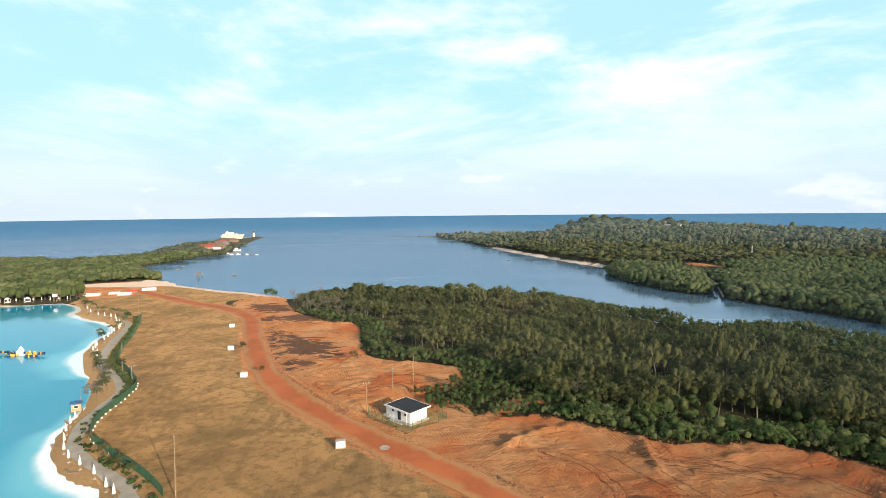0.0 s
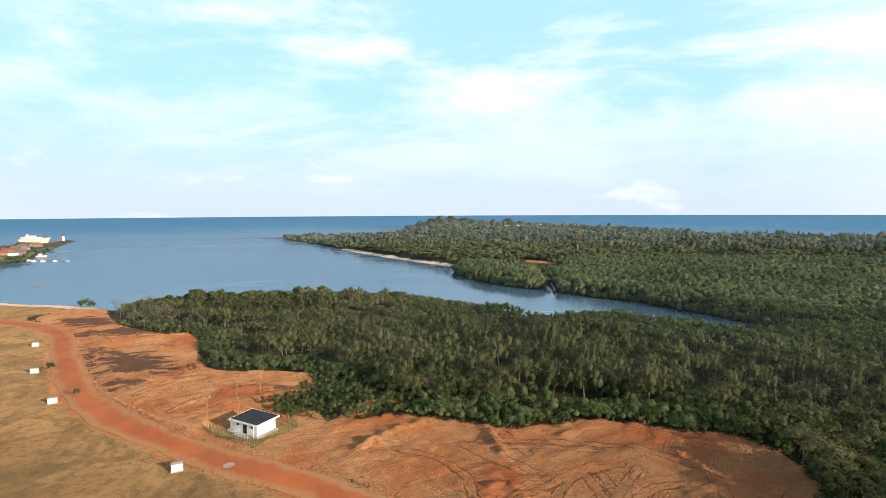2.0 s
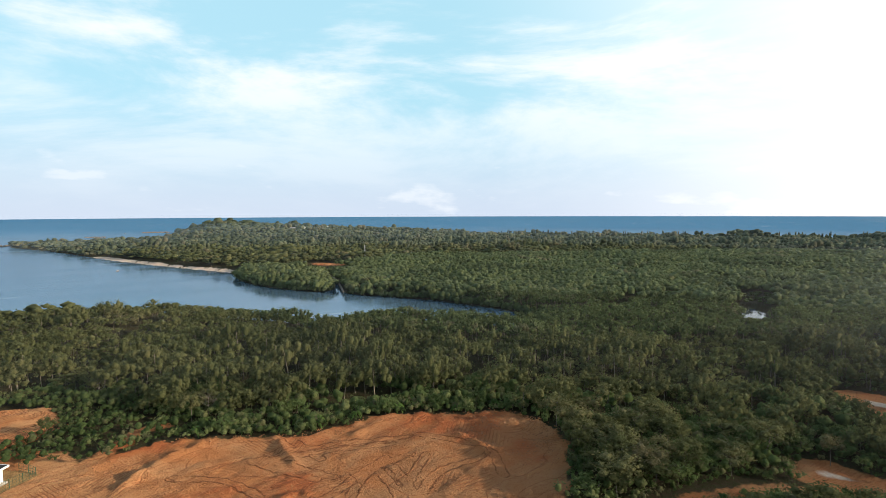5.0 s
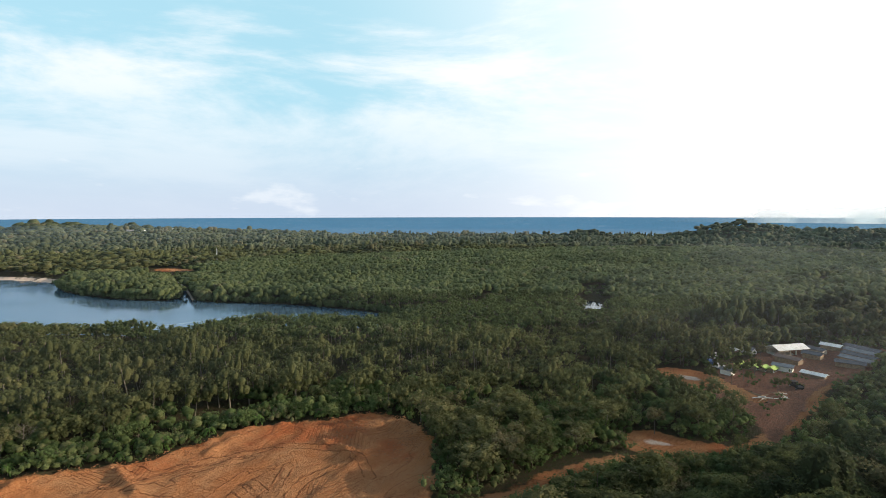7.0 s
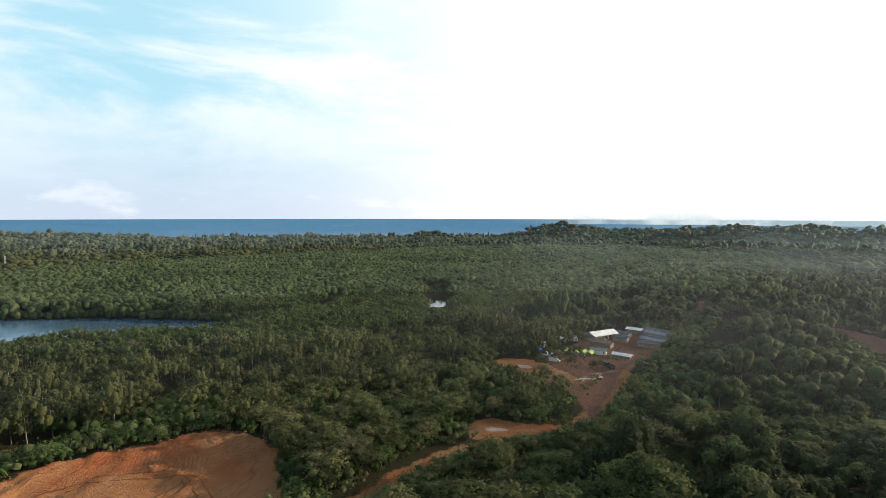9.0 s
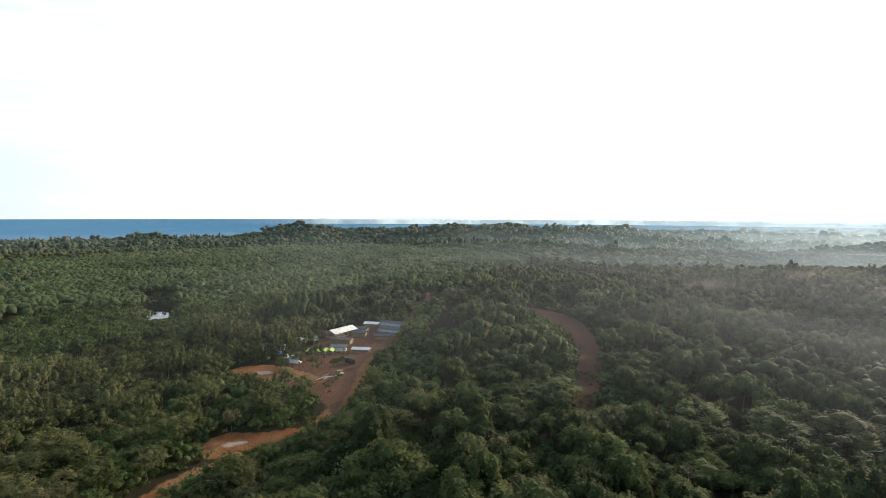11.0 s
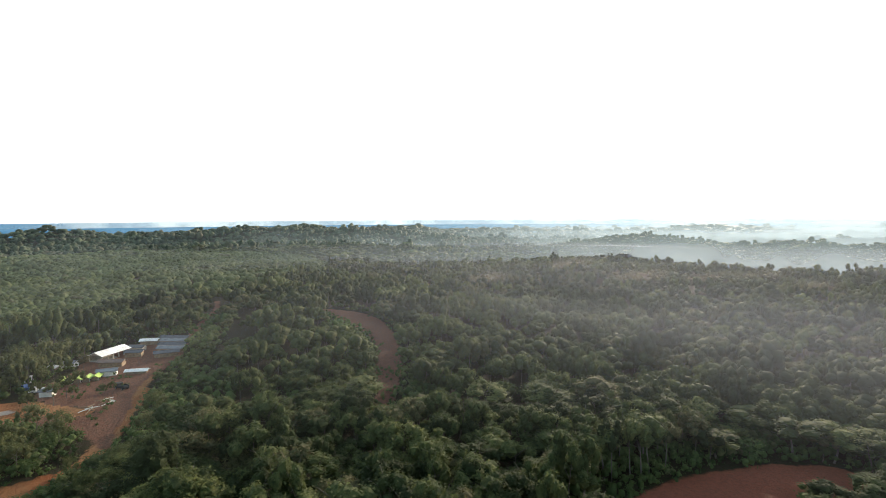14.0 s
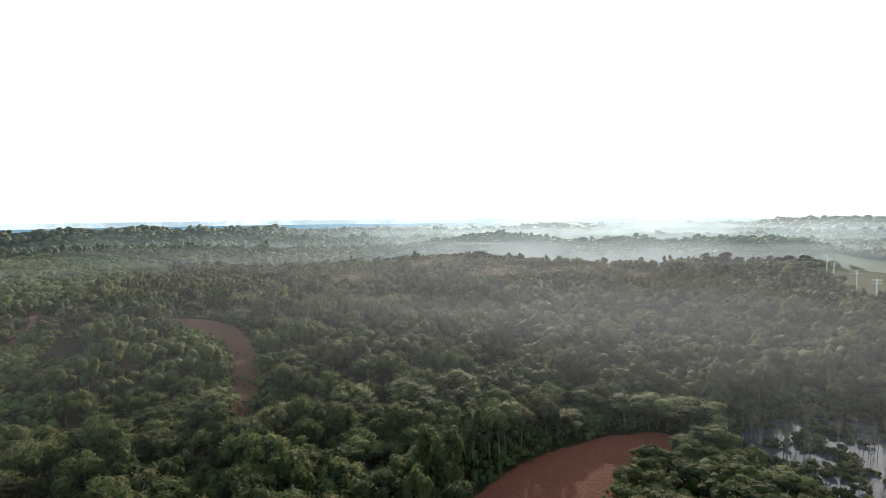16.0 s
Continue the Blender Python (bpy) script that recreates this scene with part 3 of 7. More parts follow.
def waves(x, y, size, seed=0.0):
    """Smooth uneven relief of about +-1 from a few crossed waves."""
    a = np.sin(x / size + 1.7 * np.sin(y / size * 0.71 + seed) + seed) * np.cos(y / size * 1.13 + 1.3 * np.sin(x / size * 0.53 - seed))
    b = np.sin(x / size * 2.3 - y / size * 1.9 + 2.1 * seed) * np.cos(y / size * 2.7 + x / size * 1.1)
    return 0.65 * a + 0.35 * b


def smoothstep(v, lo, hi):
    t = np.clip((v - lo) / (hi - lo), 0, 1)
    return t * t * (3 - 2 * t)


def height(x, y):
    """Height of the bare ground above the sea."""
    x, y = np.asarray(x, float), np.asarray(y, float)
    shore = signed(x, y, COAST)
    z = np.where(shore > 0, 2.0 * smoothstep(shore, 0, 9) + 0.05, -2.5 * smoothstep(-shore, 0, 30) - 0.02)
    hill = np.zeros(x.shape)
    for hx, hy, h, r in HILL_XY:
        g = h * np.exp(-((x - hx) ** 2 + (y - hy) ** 2) / (2 * r * r))
        hill = np.maximum(hill, g) + 0.15 * np.minimum(hill, g)
    away = np.hypot(x, y)
    hill += np.clip(waves(x, y, 60, 2.0), -0.4, 1) * 2.5 * smoothstep(away, 260, 700)
    hill += np.clip(waves(x, y, 24, 5.0), -1, 1) * 0.16 * np.minimum(hill, 20)
    z = z + hill * smoothstep(shore, 5, 60)
    road = edge_distance(x, y, ROAD_MID, False)
    rough = smoothstep(road, 5.5, 9)
    lot, clear = signed(x, y, LOT), signed(x, y, CLEARING)
    bare = np.maximum(lot, clear)
    z += rough * smoothstep(shore, 2, 10) * 0.10 * waves(x, y, 6.0, 1.0)
    z += rough * smoothstep(bare, -3, 1) * (0.20 * waves(x, y, 4.1, 4.0) + 0.16 * waves(x, y, 2.3, 1.4) + 0.14 * waves(x, y, 1.3, 0.4) + 0.10 * waves(y, x, 0.9, 2.0))
    z += rough * 1.1 * np.exp(-(clear / 2.2) ** 2) * (0.6 + 0.5 * waves(x, y, 2.0, 3.0)) * (x > 18)
    z += rough * 0.9 * smoothstep(lot, -0.5, 1.2) * (0.75 + 0.4 * waves(x, y, 3.0, 5.0))
    for q in BANKS:
        z += 0.7 * np.exp(-(edge_distance(x, y, q, False) / 1.3) ** 2) * (0.8 + 0.4 * waves(x, y, 2.0, 1.0))
    for k, q in enumerate(SCARPS):
        d = edge_distance(x, y, q, False)
        z += 0.75 * np.exp(-(d / 0.9) ** 2) * (0.8 + 0.5 * waves(x, y, 1.1, 1.0 + k)) + 0.25 * np.exp(-(d / 3.0) ** 2)
    for q in WHEEL_LINES:
        d = edge_distance(x, y, q, False)
        z -= 0.05 * np.exp(-((d - 0.9) / 0.45) ** 2)
    water = signed(x, y, LAGOON_SHORE)
    z = np.where(water > -14, z * smoothstep(-water, 0, 3) + 1.35 * (1 - smoothstep(-water, 0, 3)), z)
    z = np.where(water > 0, 1.35 - 1.2 * smoothstep(water, 0, 5), z)
    for pool, bed in ((SWAMP, 1.2), (POND, -0.6)):
        d = signed(x, y, pool)
        k = smoothstep(d, -3, 1)
        z = z * (1 - k) + bed * k
    d = edge_distance(x, y, RIVULET, False)
    k = 1 - smoothstep(d, 1.5, 4)
    z = z * (1 - k) - 0.5 * k
    return z


# ---------------------------------------------------------------- mesh helpers
def np_mesh(name, verts, faces, mats, slot=None, smooth=False, **attrs):
    """A mesh from arrays: verts (n, 3), faces (m, 3 or 4), material slots and float attributes per vertex."""
    me = bpy.data.meshes.new(name)
    verts, faces = np.ascontiguousarray(verts, np.float32), np.ascontiguousarray(faces, np.int32)
    m, k = faces.shape
    me.vertices.add(len(verts))
    me.vertices.foreach_set("co", verts.ravel())
    me.loops.add(m * k)
    me.loops.foreach_set("vertex_index", faces.ravel())
    me.polygons.add(m)
    me.polygons.foreach_set("loop_start", np.arange(0, m * k, k, dtype=np.int32))
    me.polygons.foreach_set("use_smooth", np.broadcast_to(np.asarray(smooth, bool), (m,)).copy())
    for mat in mats:
        me.materials.append(mat)
    if slot is not None:
        me.polygons.foreach_set("material_index", np.ascontiguousarray(slot, np.int32))
    for key, values in attrs.items():
        me.attributes.new(key, "FLOAT", "POINT").data.foreach_set("value", np.ascontiguousarray(values, np.float32))
    me.update()
    return me


def thing(name, label, category, where=(0, 0, 0), turn=0.0, group=""):
    e = new(name)
    e.empty_display_size = 0.3
    e.matrix_world = pose(*where, 0, 0, turn)
    return tagged(e, label, category, group)


def part(name, bm, material, parent, label=""):
    me = bpy.data.meshes.new(name)
    bm.to_mesh(me)
    bm.free()
    me.materials.append(material)
    ob = new(name, me)
    ob.parent = parent
    return tagged(ob, label) if label else ob


def part_mesh(name, me, parent, label=""):
    ob = new(name, me)
    ob.parent = parent
    return tagged(ob, label) if label else ob


def box(bm, c, s, turn=0.0, tilt=0.0, bevel=0.0):
    r = bmesh.ops.create_cube(bm, size=1, matrix=pose(*c, tilt, 0, turn) @ Matrix.Diagonal((*s, 1)))
    if bevel:
        es = list({e for v in r["verts"] for e in v.link_edges})
        bmesh.ops.bevel(bm, geom=es, offset=bevel, segments=1, affect="EDGES")
    return bm


def rod(bm, a, b, r1, r2=None, sides=6):
    a, b = Vector(a), Vector(b)
    d = b - a
    m = Matrix.Translation((a + b) / 2) @ d.to_track_quat("Z", "Y").to_matrix().to_4x4()
    bmesh.ops.create_cone(bm, cap_ends=True, segments=sides, radius1=r1, radius2=r1 if r2 is None else r2, depth=d.length, matrix=m)
    return bm


def B():
    return bmesh.new()


def zat(x, y):
    return float(height(np.array([x]), np.array([y]))[0])


# ---------------------------------------------------------------- ground, sea, lagoon, road
def build_ground():
    az = np.radians(np.concatenate([np.arange(-50, -26, 0.6), np.arange(-26, 58, 0.33), np.arange(58, 182, 0.6), np.arange(182, 310, 8)]))
    rad = np.concatenate([[0.01, 15, 30, 42, 52], np.geomspace(60, 165, 200), np.geomspace(166.5, 420, 80), np.geomspace(428, 4950, 75)])
    A, Rr = np.meshgrid(az, rad, indexing="ij")
    x, y = (Rr * np.sin(A)).ravel(), (Rr * np.cos(A)).ravel()
    z = height(x, y)
    na, nr = len(az), len(rad)
    i = np.arange(na)[:, None] * nr
    j = ((np.arange(na) + 1) % na)[:, None] * nr
    k = np.arange(nr - 1)[None, :]
    faces = np.stack([i + k, i + k + 1, j + k + 1, j + k], -1).reshape(-1, 4)
    shore = signed(x, y, COAST)
    lag = signed(x, y, LAGOON_SHORE)
    field = np.minimum(signed(x, y, OPEN_WEST), -lag - 1)
    soil = signed(x, y, LOT)
    for q in (CLEARING, POCKET, RED_PATCH, SITE, PLOT, CAMP_BARE_LIT):
        soil = np.maximum(soil, signed(x, y, q))
    soil = np.maximum(soil, 1.7 - edge_distance(x, y, TRACK_MID, False))
    soil = np.maximum(soil, 4.8 - edge_distance(x, y, ROAD_MID, False))
    soil = np.maximum(soil, 2.0 - edge_distance(x, y, smooth_loop([(-2, 103), (5.9, 109.5), (11.6, 113.8), (17, 119.9), (21.3, 121)], False, 3), False))
    # places in tree shade that take the darkened earth colour
    shaded_soil = np.maximum(np.maximum(signed(x, y, HILL_CUT), signed(x, y, RED_BEND)), signed(x, y, CAMP) - 0.5)
    shaded_soil = np.maximum(shaded_soil, 1.5 - edge_distance(x, y, FAR_TRACK, False))
    # the sunlit patch keeps the lighter soil
    shaded_soil = np.where(signed(x, y, CAMP_BARE_LIT) > 0, -5, shaded_soil)
    mud = np.full(x.shape, -50.0)
    for q in MUD + [SWAMP]:
        mud = np.maximum(mud, signed(x, y, q))
    for q in BANKS:
        mud = np.minimum(mud, (edge_distance(x, y, q, False) - 3.0) * 3)
    sand = np.maximum(10.0 - edge_distance(x, y, BEACH_NEAR, False), 5.5 + 2.5 * waves(x, y, 9.0, 1.0) - edge_distance(x, y, BEACH_FAR, False))
    sand = np.maximum(sand, np.minimum(signed(x, y, SITE) - 2, (y - 322) * 0.5))
    sand = np.maximum(sand, np.maximum(signed(x, y, POCKET) - 4.0, signed(x, y, CAMP_BARE_LIT) - 6.0))
    tan = np.minimum(7 + lag, 262 - y)
    grass = signed(x, y, MEADOW)
    wheel = np.full(x.shape, 9.0)
    for q in WHEEL_LINES:
        wheel = np.minimum(wheel, edge_distance(x, y, q, False))
    field = np.maximum(field, signed(x, y, YARD) + 0.3)
    soil = np.where(signed(x, y, YARD) > 0, -6, soil)
    clip = lambda v: np.clip(v, -30, 30)
    me = np_mesh("ground", np.stack([x, y, z], -1), faces, [GROUND], smooth=True, sd_field=clip(field), sd_soil=clip(soil), sd_mud=clip(mud), sd_shaded=clip(shaded_soil),
                 sd_sand=clip(sand), sd_tan=clip(tan), sd_grass=clip(grass), wheel=wheel)
    tagged(new("ground", me), "land of dry field, red earth and dark forest floor", "ground", kind="structure")


def build_sea():
    az = np.radians(np.arange(0, 360, 2.0))
    rad = np.geomspace(80, 4980, 70)
    A, Rr = np.meshgrid(az, rad, indexing="ij")
    x, y = (Rr * np.sin(A)).ravel(), (Rr * np.cos(A)).ravel()
    na, nr = len(az), len(rad)
    i = np.arange(na)[:, None] * nr
    j = ((np.arange(na) + 1) % na)[:, None] * nr
    k = np.arange(nr - 1)[None, :]
    faces = np.stack([i + k, i + k + 1, j + k + 1, j + k], -1).reshape(-1, 4)
    me = np_mesh("sea", np.stack([x, y, np.zeros_like(x)], -1), faces, [SEA], offshore=smoothstep(np.hypot(x, y), 500, 1700))
    tagged(new("sea", me), "calm blue-grey sea and tidal creek", "sea", kind="structure")


def build_lagoon():
    xs, ys = np.arange(-300, -40, 1.3), np.arange(60, 272, 1.3)
    X, Y = np.meshgrid(xs, ys, indexing="ij")
    x, y = X.ravel(), Y.ravel()
    d = signed(x, y, LAGOON_SHORE)
    keys = np.array([(-62, 86, 5.5), (-72, 95, 4.5), (-78, 104, 3.5), (-81, 113, 1.5), (-86, 127, .25), (-93, 138, .25), (-104, 152, 4.5), (-112, 163, 7), (-120, 182, 2.6),
                     (-127, 204, 3.2), (-145, 222, 4), (-166, 240, 6), (-190, 264, 3), (-215, 262, 3)])
    w = 1 / ((x[:, None] - keys[:, 0]) ** 2 + (y[:, None] - keys[:, 1]) ** 2 + 4)
    width = (w * w * keys[:, 2]).sum(1) / (w * w).sum(1)
    nx, ny = len(xs), len(ys)
    k = (np.arange(nx - 1)[:, None] * ny + np.arange(ny - 1)[None, :]).ravel()
    faces = np.stack([k, k + ny, k + ny + 1, k + 1], -1)
    keep = (d[faces] > -2.9).any(1)
    faces = faces[keep]
    used, inv = np.unique(faces, return_inverse=True)
    me = np_mesh("lagoon", np.stack([x, y, np.full(x.shape, 1.36)], -1)[used], inv.reshape(-1, 4), [LAGOON], shallow=(np.maximum(d, 0) / width)[used])
    tagged(new("lagoon", me), "turquoise swimming lagoon with white sandy shallows", "lagoon", kind="structure")


def strip(name, mid, half, lift, mat, label, category, across=7, crown=0.0, step=1.0):
    seg = np.hypot(*np.diff(mid, axis=0).T)
    s = np.concatenate([[0], np.cumsum(seg)])
    u = np.arange(0, s[-1], step)
    px, py = np.interp(u, s, mid[:, 0]), np.interp(u, s, mid[:, 1])
    tx, ty = np.gradient(px), np.gradient(py)
    ln = np.hypot(tx, ty)
    nx, ny = ty / ln, -tx / ln
    v = np.linspace(-1, 1, across)
    wob = 1 + 0.10 * np.sin(u / 7.0) + 0.06 * np.sin(u / 2.3 + 1)
    x = px[:, None] + nx[:, None] * v * half * wob[:, None]
    y = py[:, None] + ny[:, None] * v * half * wob[:, None]
    z = height(x.ravel(), y.ravel()).reshape(x.shape) + lift + crown * (1 - v ** 2)
    edge = half * (1 - np.abs(v))[None, :] * np.ones_like(x)
    m = len(u)
    k = (np.arange(m - 1)[:, None] * across + np.arange(across - 1)[None, :]).ravel()
    me = np_mesh(name, np.stack([x, y, z], -1).reshape(-1, 3), np.stack([k, k + across, k + across + 1, k + 1], -1), [mat], smooth=True, edge=edge.ravel())
    return tagged(new(name, me), label, category, kind="structure")


build_ground()
build_sea()
build_lagoon()
strip("road", ROAD_MID, 3.6, 0.06, ROAD, "red laterite dirt road across the field", "road", 9, 0.12)

# ---------------------------------------------------------------- woods
rng = np.random.default_rng(7)


def crown_lobes(t, lobes):
    """The lumps that make up each of t crowns, in units of the crown's radii: offsets and sizes."""
    k = (np.arange(lobes)[None] + rng.uniform(0, 1, (t, lobes))) / lobes
    if lobes == 1:
        return np.zeros((t, 1, 3)), rng.uniform(0.8, 1.2, (t, 1))
    if lobes < 5:
        # a piece of even canopy: small crowns side by side
        a = np.arange(lobes)[None] * 6.283 / lobes + rng.uniform(0, 6.283, (t, 1)) + rng.uniform(-0.6, 0.6, (t, lobes))
        r = rng.uniform(0.25, 0.80, (t, lobes))
        return np.stack([np.cos(a) * r, np.sin(a) * r, rng.uniform(-0.15, 0.22, (t, lobes))], -1), rng.uniform(0.40, 0.72, (t, lobes))
    a = np.arange(lobes)[None] * 2.4 + rng.uniform(0, 6.283, (t, 1)) + rng.uniform(-0.8, 0.8, (t, lobes))
    z = 0.95 - 1.40 * k
    r = np.sqrt(1 - z * z) * rng.uniform(0.40, 0.95, (t, lobes))
    lean = rng.normal(0, 0.10, (t, 1, 2))
    lobe = np.stack([np.cos(a) * r, np.sin(a) * r, z * 0.62], -1)
    lobe[..., :2] += lean * (1 + z[..., None])
    return lobe, rng.uniform(0.28, 0.50, (t, lobes))


def leaf_quads(at, radii, lobe, ls, count, size, fan=0.8, up=0.2, hug=(0.62, 1.25), loose=0.0):
    """count leaf clumps on the lumps of each crown: corner points (crowns, count, 4, 3)."""
    t, lobes = ls.shape
    pick = rng.integers(0, lobes, (t, count))
    row = np.arange(t)[:, None]
    d = rng.normal(size=(t, count, 3))
    d[..., 2] = np.where(d[..., 2] < -0.35 * np.abs(d[..., 0]), -d[..., 2], d[..., 2])
    d /= np.linalg.norm(d, axis=-1, keepdims=True)
    rr = (ls[row, pick] * rng.uniform(*hug, (t, count)))[..., None]
    c = at[:, None, :] + (lobe[row, pick] + d * rr) * radii[:, None, :]
    if loose:
        whole = (rng.uniform(0, 1, (t, count)) < loose)[..., None]
        c = np.where(whole, at[:, None, :] + d * rng.uniform(0.5, 1.0, (t, count, 1)) * radii[:, None, :], c)
    nrm = d * 0.75 + rng.normal(size=d.shape) * 0.50
    nrm[..., 2] += up
    nrm /= np.linalg.norm(nrm, axis=-1, keepdims=True)
    u = np.cross(nrm, rng.normal(size=d.shape))
    u /= np.linalg.norm(u, axis=-1, keepdims=True) + 1e-9
    v = np.cross(nrm, u)
    s = (size[:, None] * rng.uniform(0.6, 1.25, (t, count)))[..., None]
    return np.stack([c + u * s, c + v * s * fan, c - u * s, c - v * s * fan], 2)


def unit_blob(rings, sides):
    """A small rounded lump as quads: points and faces."""
    pts, fs = [], []
    for i in range(rings + 1):
        th = math.pi * i / rings
        rr, z = max(math.sin(th), 0.06), math.cos(th)
        pts += [(rr * math.cos(2 * math.pi * (j + 0.5 * (i % 2)) / sides), rr * math.sin(2 * math.pi * (j + 0.5 * (i % 2)) / sides), z) for j in range(sides)]
    for i in range(rings):
        for j in range(sides):
            k = (j + 1) % sides
            fs.append((i * sides + j, (i + 1) * sides + j, (i + 1) * sides + k, i * sides + k))
    return np.array(pts), np.array(fs)


def unit_dome():
    """The cheapest rounded lump: a flattish top, a full waist and a drawn-in foot."""
    pts = [(r * math.cos(math.pi * (j + o) / 2), r * math.sin(math.pi * (j + o) / 2), z) for r, z, o in ((0.46, 0.90, 0.5), (1.0, 0.24, 0), (0.65, -0.75, 0.5)) for j in range(4)]
    fs = [(0, 1, 2, 3)]
    for a, b, o in ((0, 4, 0), (4, 8, 3)):
        fs += [(a + j, b + (j + o) % 4, b + (j + 1 + o) % 4, a + (j + 1) % 4) for j in range(4)]
    return np.array(pts), np.array(fs)


BLOBS = {2: unit_dome(), 3: unit_blob(3, 5), 4: unit_blob(4, 6)}


def lumps(at, radii, lobe, ls, grade, full=0.60):
    """The lumps themselves, each roughened: points (crowns, lobes, n, 3) and the faces of one."""
    pts, fs = BLOBS[grade]
    t, lobes = ls.shape
    k = 1 + rng.uniform(-0.27, 0.27, (t, lobes, len(pts), 3))
    v = at[:, None, None, :] + (lobe[:, :, None, :] + pts[None, None] * (ls * (full if lobes > 4 or full != 0.60 else 0.95))[:, :, None, None] * k) * radii[:, None, None, :]
    return v, fs


def woods(name, label, x, y, base, tall, spread, count, leaf, mat, bark=None, trunk=0.10, lobes=4, crown_from=0.35, fan=0.85, grade=3, full=0.60, hug=(0.62, 1.25), loose=0.0):
    """Many trees as one object: lumpy crowns with leaf clumps on them, and a trunk each."""
    t = len(x)
    if t == 0:
        return None
    crown_from = np.broadcast_to(np.asarray(crown_from, float), x.shape)
    cz = base + tall * (0.5 + 0.5 * crown_from)
    rz = tall * (1 - crown_from) * 0.5 * 1.1
    at, radii = np.stack([x, y, cz], -1), np.stack([spread, spread, rz], -1)
    tint = 0.55 * rng.uniform(0, 1, t) + 0.45 * np.clip(0.5 + 0.6 * waves(x, y, 26.0, 8.0), 0, 1)
    lobe, ls = crown_lobes(t, lobes)
    v, fs = lumps(at, radii, lobe, ls, grade, full)
    n = v.shape[2]
    verts, faces = [v.reshape(-1, 3)], [(np.arange(t * lobes)[:, None, None] * n + fs[None]).reshape(-1, 4)]
    tints, slots = [np.repeat(tint, lobes * n)], [np.zeros(t * lobes * len(fs), int)]
    smooth = [np.full(t * lobes * len(fs), True)]
    top = t * lobes * n
    if count:
        q = leaf_quads(at, radii, lobe, ls, count, leaf, fan, 0.2, hug, loose)
        verts.append(q.reshape(-1, 3))
        faces.append(np.arange(t * count * 4).reshape(-1, 4) + top)
        tints.append(np.repeat(tint, count * 4))
        slots.append(np.zeros(t * count, int))
        smooth.append(np.zeros(t * count, bool))
        top += t * count * 4
    mats = [mat]
    if bark is not None:
        ang = np.array([0, 2.1, 4.2])
        lean = rng.normal(0, 0.06, (t, 2)) * tall[:, None]
        r0 = tall * trunk * 0.2
        lo = np.stack([x[:, None] + np.cos(ang) * r0[:, None], y[:, None] + np.sin(ang) * r0[:, None], np.repeat(base[:, None] - 0.3, 3, 1)], -1)
        hi = np.stack([x[:, None] + lean[:, :1] + np.cos(ang) * r0[:, None] * 0.4, y[:, None] + lean[:, 1:] + np.sin(ang) * r0[:, None] * 0.4,
                       np.repeat((cz + rz * 0.3)[:, None], 3, 1)], -1)
        verts.append(np.concatenate([lo, hi], 1).reshape(-1, 3))
        pat = np.array([(0, 1, 4, 3), (1, 2, 5, 4), (2, 0, 3, 5)])
        faces.append((np.arange(t)[:, None, None] * 6 + pat[None]).reshape(-1, 4) + top)
        slots.append(np.ones(t * 3, int))
        smooth.append(np.zeros(t * 3, bool))
        tints.append(np.repeat(tint, 6))
        mats.append(bark)
    me = np_mesh(name, np.concatenate(verts), np.concatenate(faces), mats, np.concatenate(slots), np.concatenate(smooth), tint=np.concatenate(tints))
    return tagged(new(name, me), label, "trees", kind="stuff")


def scatter():
    """Jittered places for trees, denser near the middle of the plan."""
    xs, ys, ss = [], [], []
    r = 60.0
    while r < 2000:
        s = 4.0 if r < 150 else 4.0 + (r - 150) * 0.0042 if r < 600 else 5.9 + (r - 600) * 0.0095
        lo, hi = -43, 177
        a = np.arange(radians(lo), radians(hi), s / r)
        a = a + rng.uniform(-0.45, 0.45, len(a)) * s / r
        rr = r + rng.uniform(-0.45, 0.45, len(a)) * s
        xs.append(rr * np.sin(a))
        ys.append(rr * np.cos(a))
        ss.append(np.full(len(a), s))
        r += s * (0.95 if r < 600 else 1.25)
    return np.concatenate(xs), np.concatenate(ys), np.concatenate(ss)


def open_ground(x, y):
    """How far inside ground that bears no wood a place lies (negative: in the wood)."""
    o = signed(x, y, OPEN_WEST)
    for q in (LOT, CLEARING, CAMP, POCKET, HILL_CUT, RED_BEND, SWAMP, MEADOW, RED_PATCH, SITE, YARD, POND, SCRUB, VILLAGE, PLOT):
        o = np.maximum(o, signed(x, y, q))
    o = np.maximum(o, signed(x, y, POND) + 2.5)
    o = np.maximum(o, signed(x, y, LAGOON_SHORE) + np.where(y > 252, 5, 14))
    o = np.maximum(o, 3.0 - edge_distance(x, y, TRACK_MID, False))
    o = np.maximum(o, np.where(x > 250, 2.4, 1.0) - edge_distance(x, y, FAR_TRACK, False))
    o = np.maximum(o, 6.0 - edge_distance(x, y, ROAD_MID, False))
    o = np.maximum(o, np.where((x < -290) & (y > 850), 5.0, -99))
    o = np.maximum(o, 2.2 - edge_distance(x, y, RIVULET, False))
    o = np.maximum(o, np.where((x > 40) & (x < 140) & (y > 400), 9.0 - edge_distance(x, y, BEACH_FAR, False), -99))
    return o


TX, TY, TS = scatter()
keep = (signed(TX, TY, COAST) > 0.2)
TX, TY, TS = TX[keep], TY[keep], TS[keep]
OPEN = open_ground(TX, TY)
keep = OPEN < -1.2
TX, TY, TS, OPEN = TX[keep], TY[keep], TS[keep], OPEN[keep]
FAR = np.hypot(TX, TY)
EAST = (np.degrees(np.arctan2(TX, TY)) > 88) & (FAR < 450) & (FAR > 105)
THIN = rng.uniform(0, 1, len(TX))
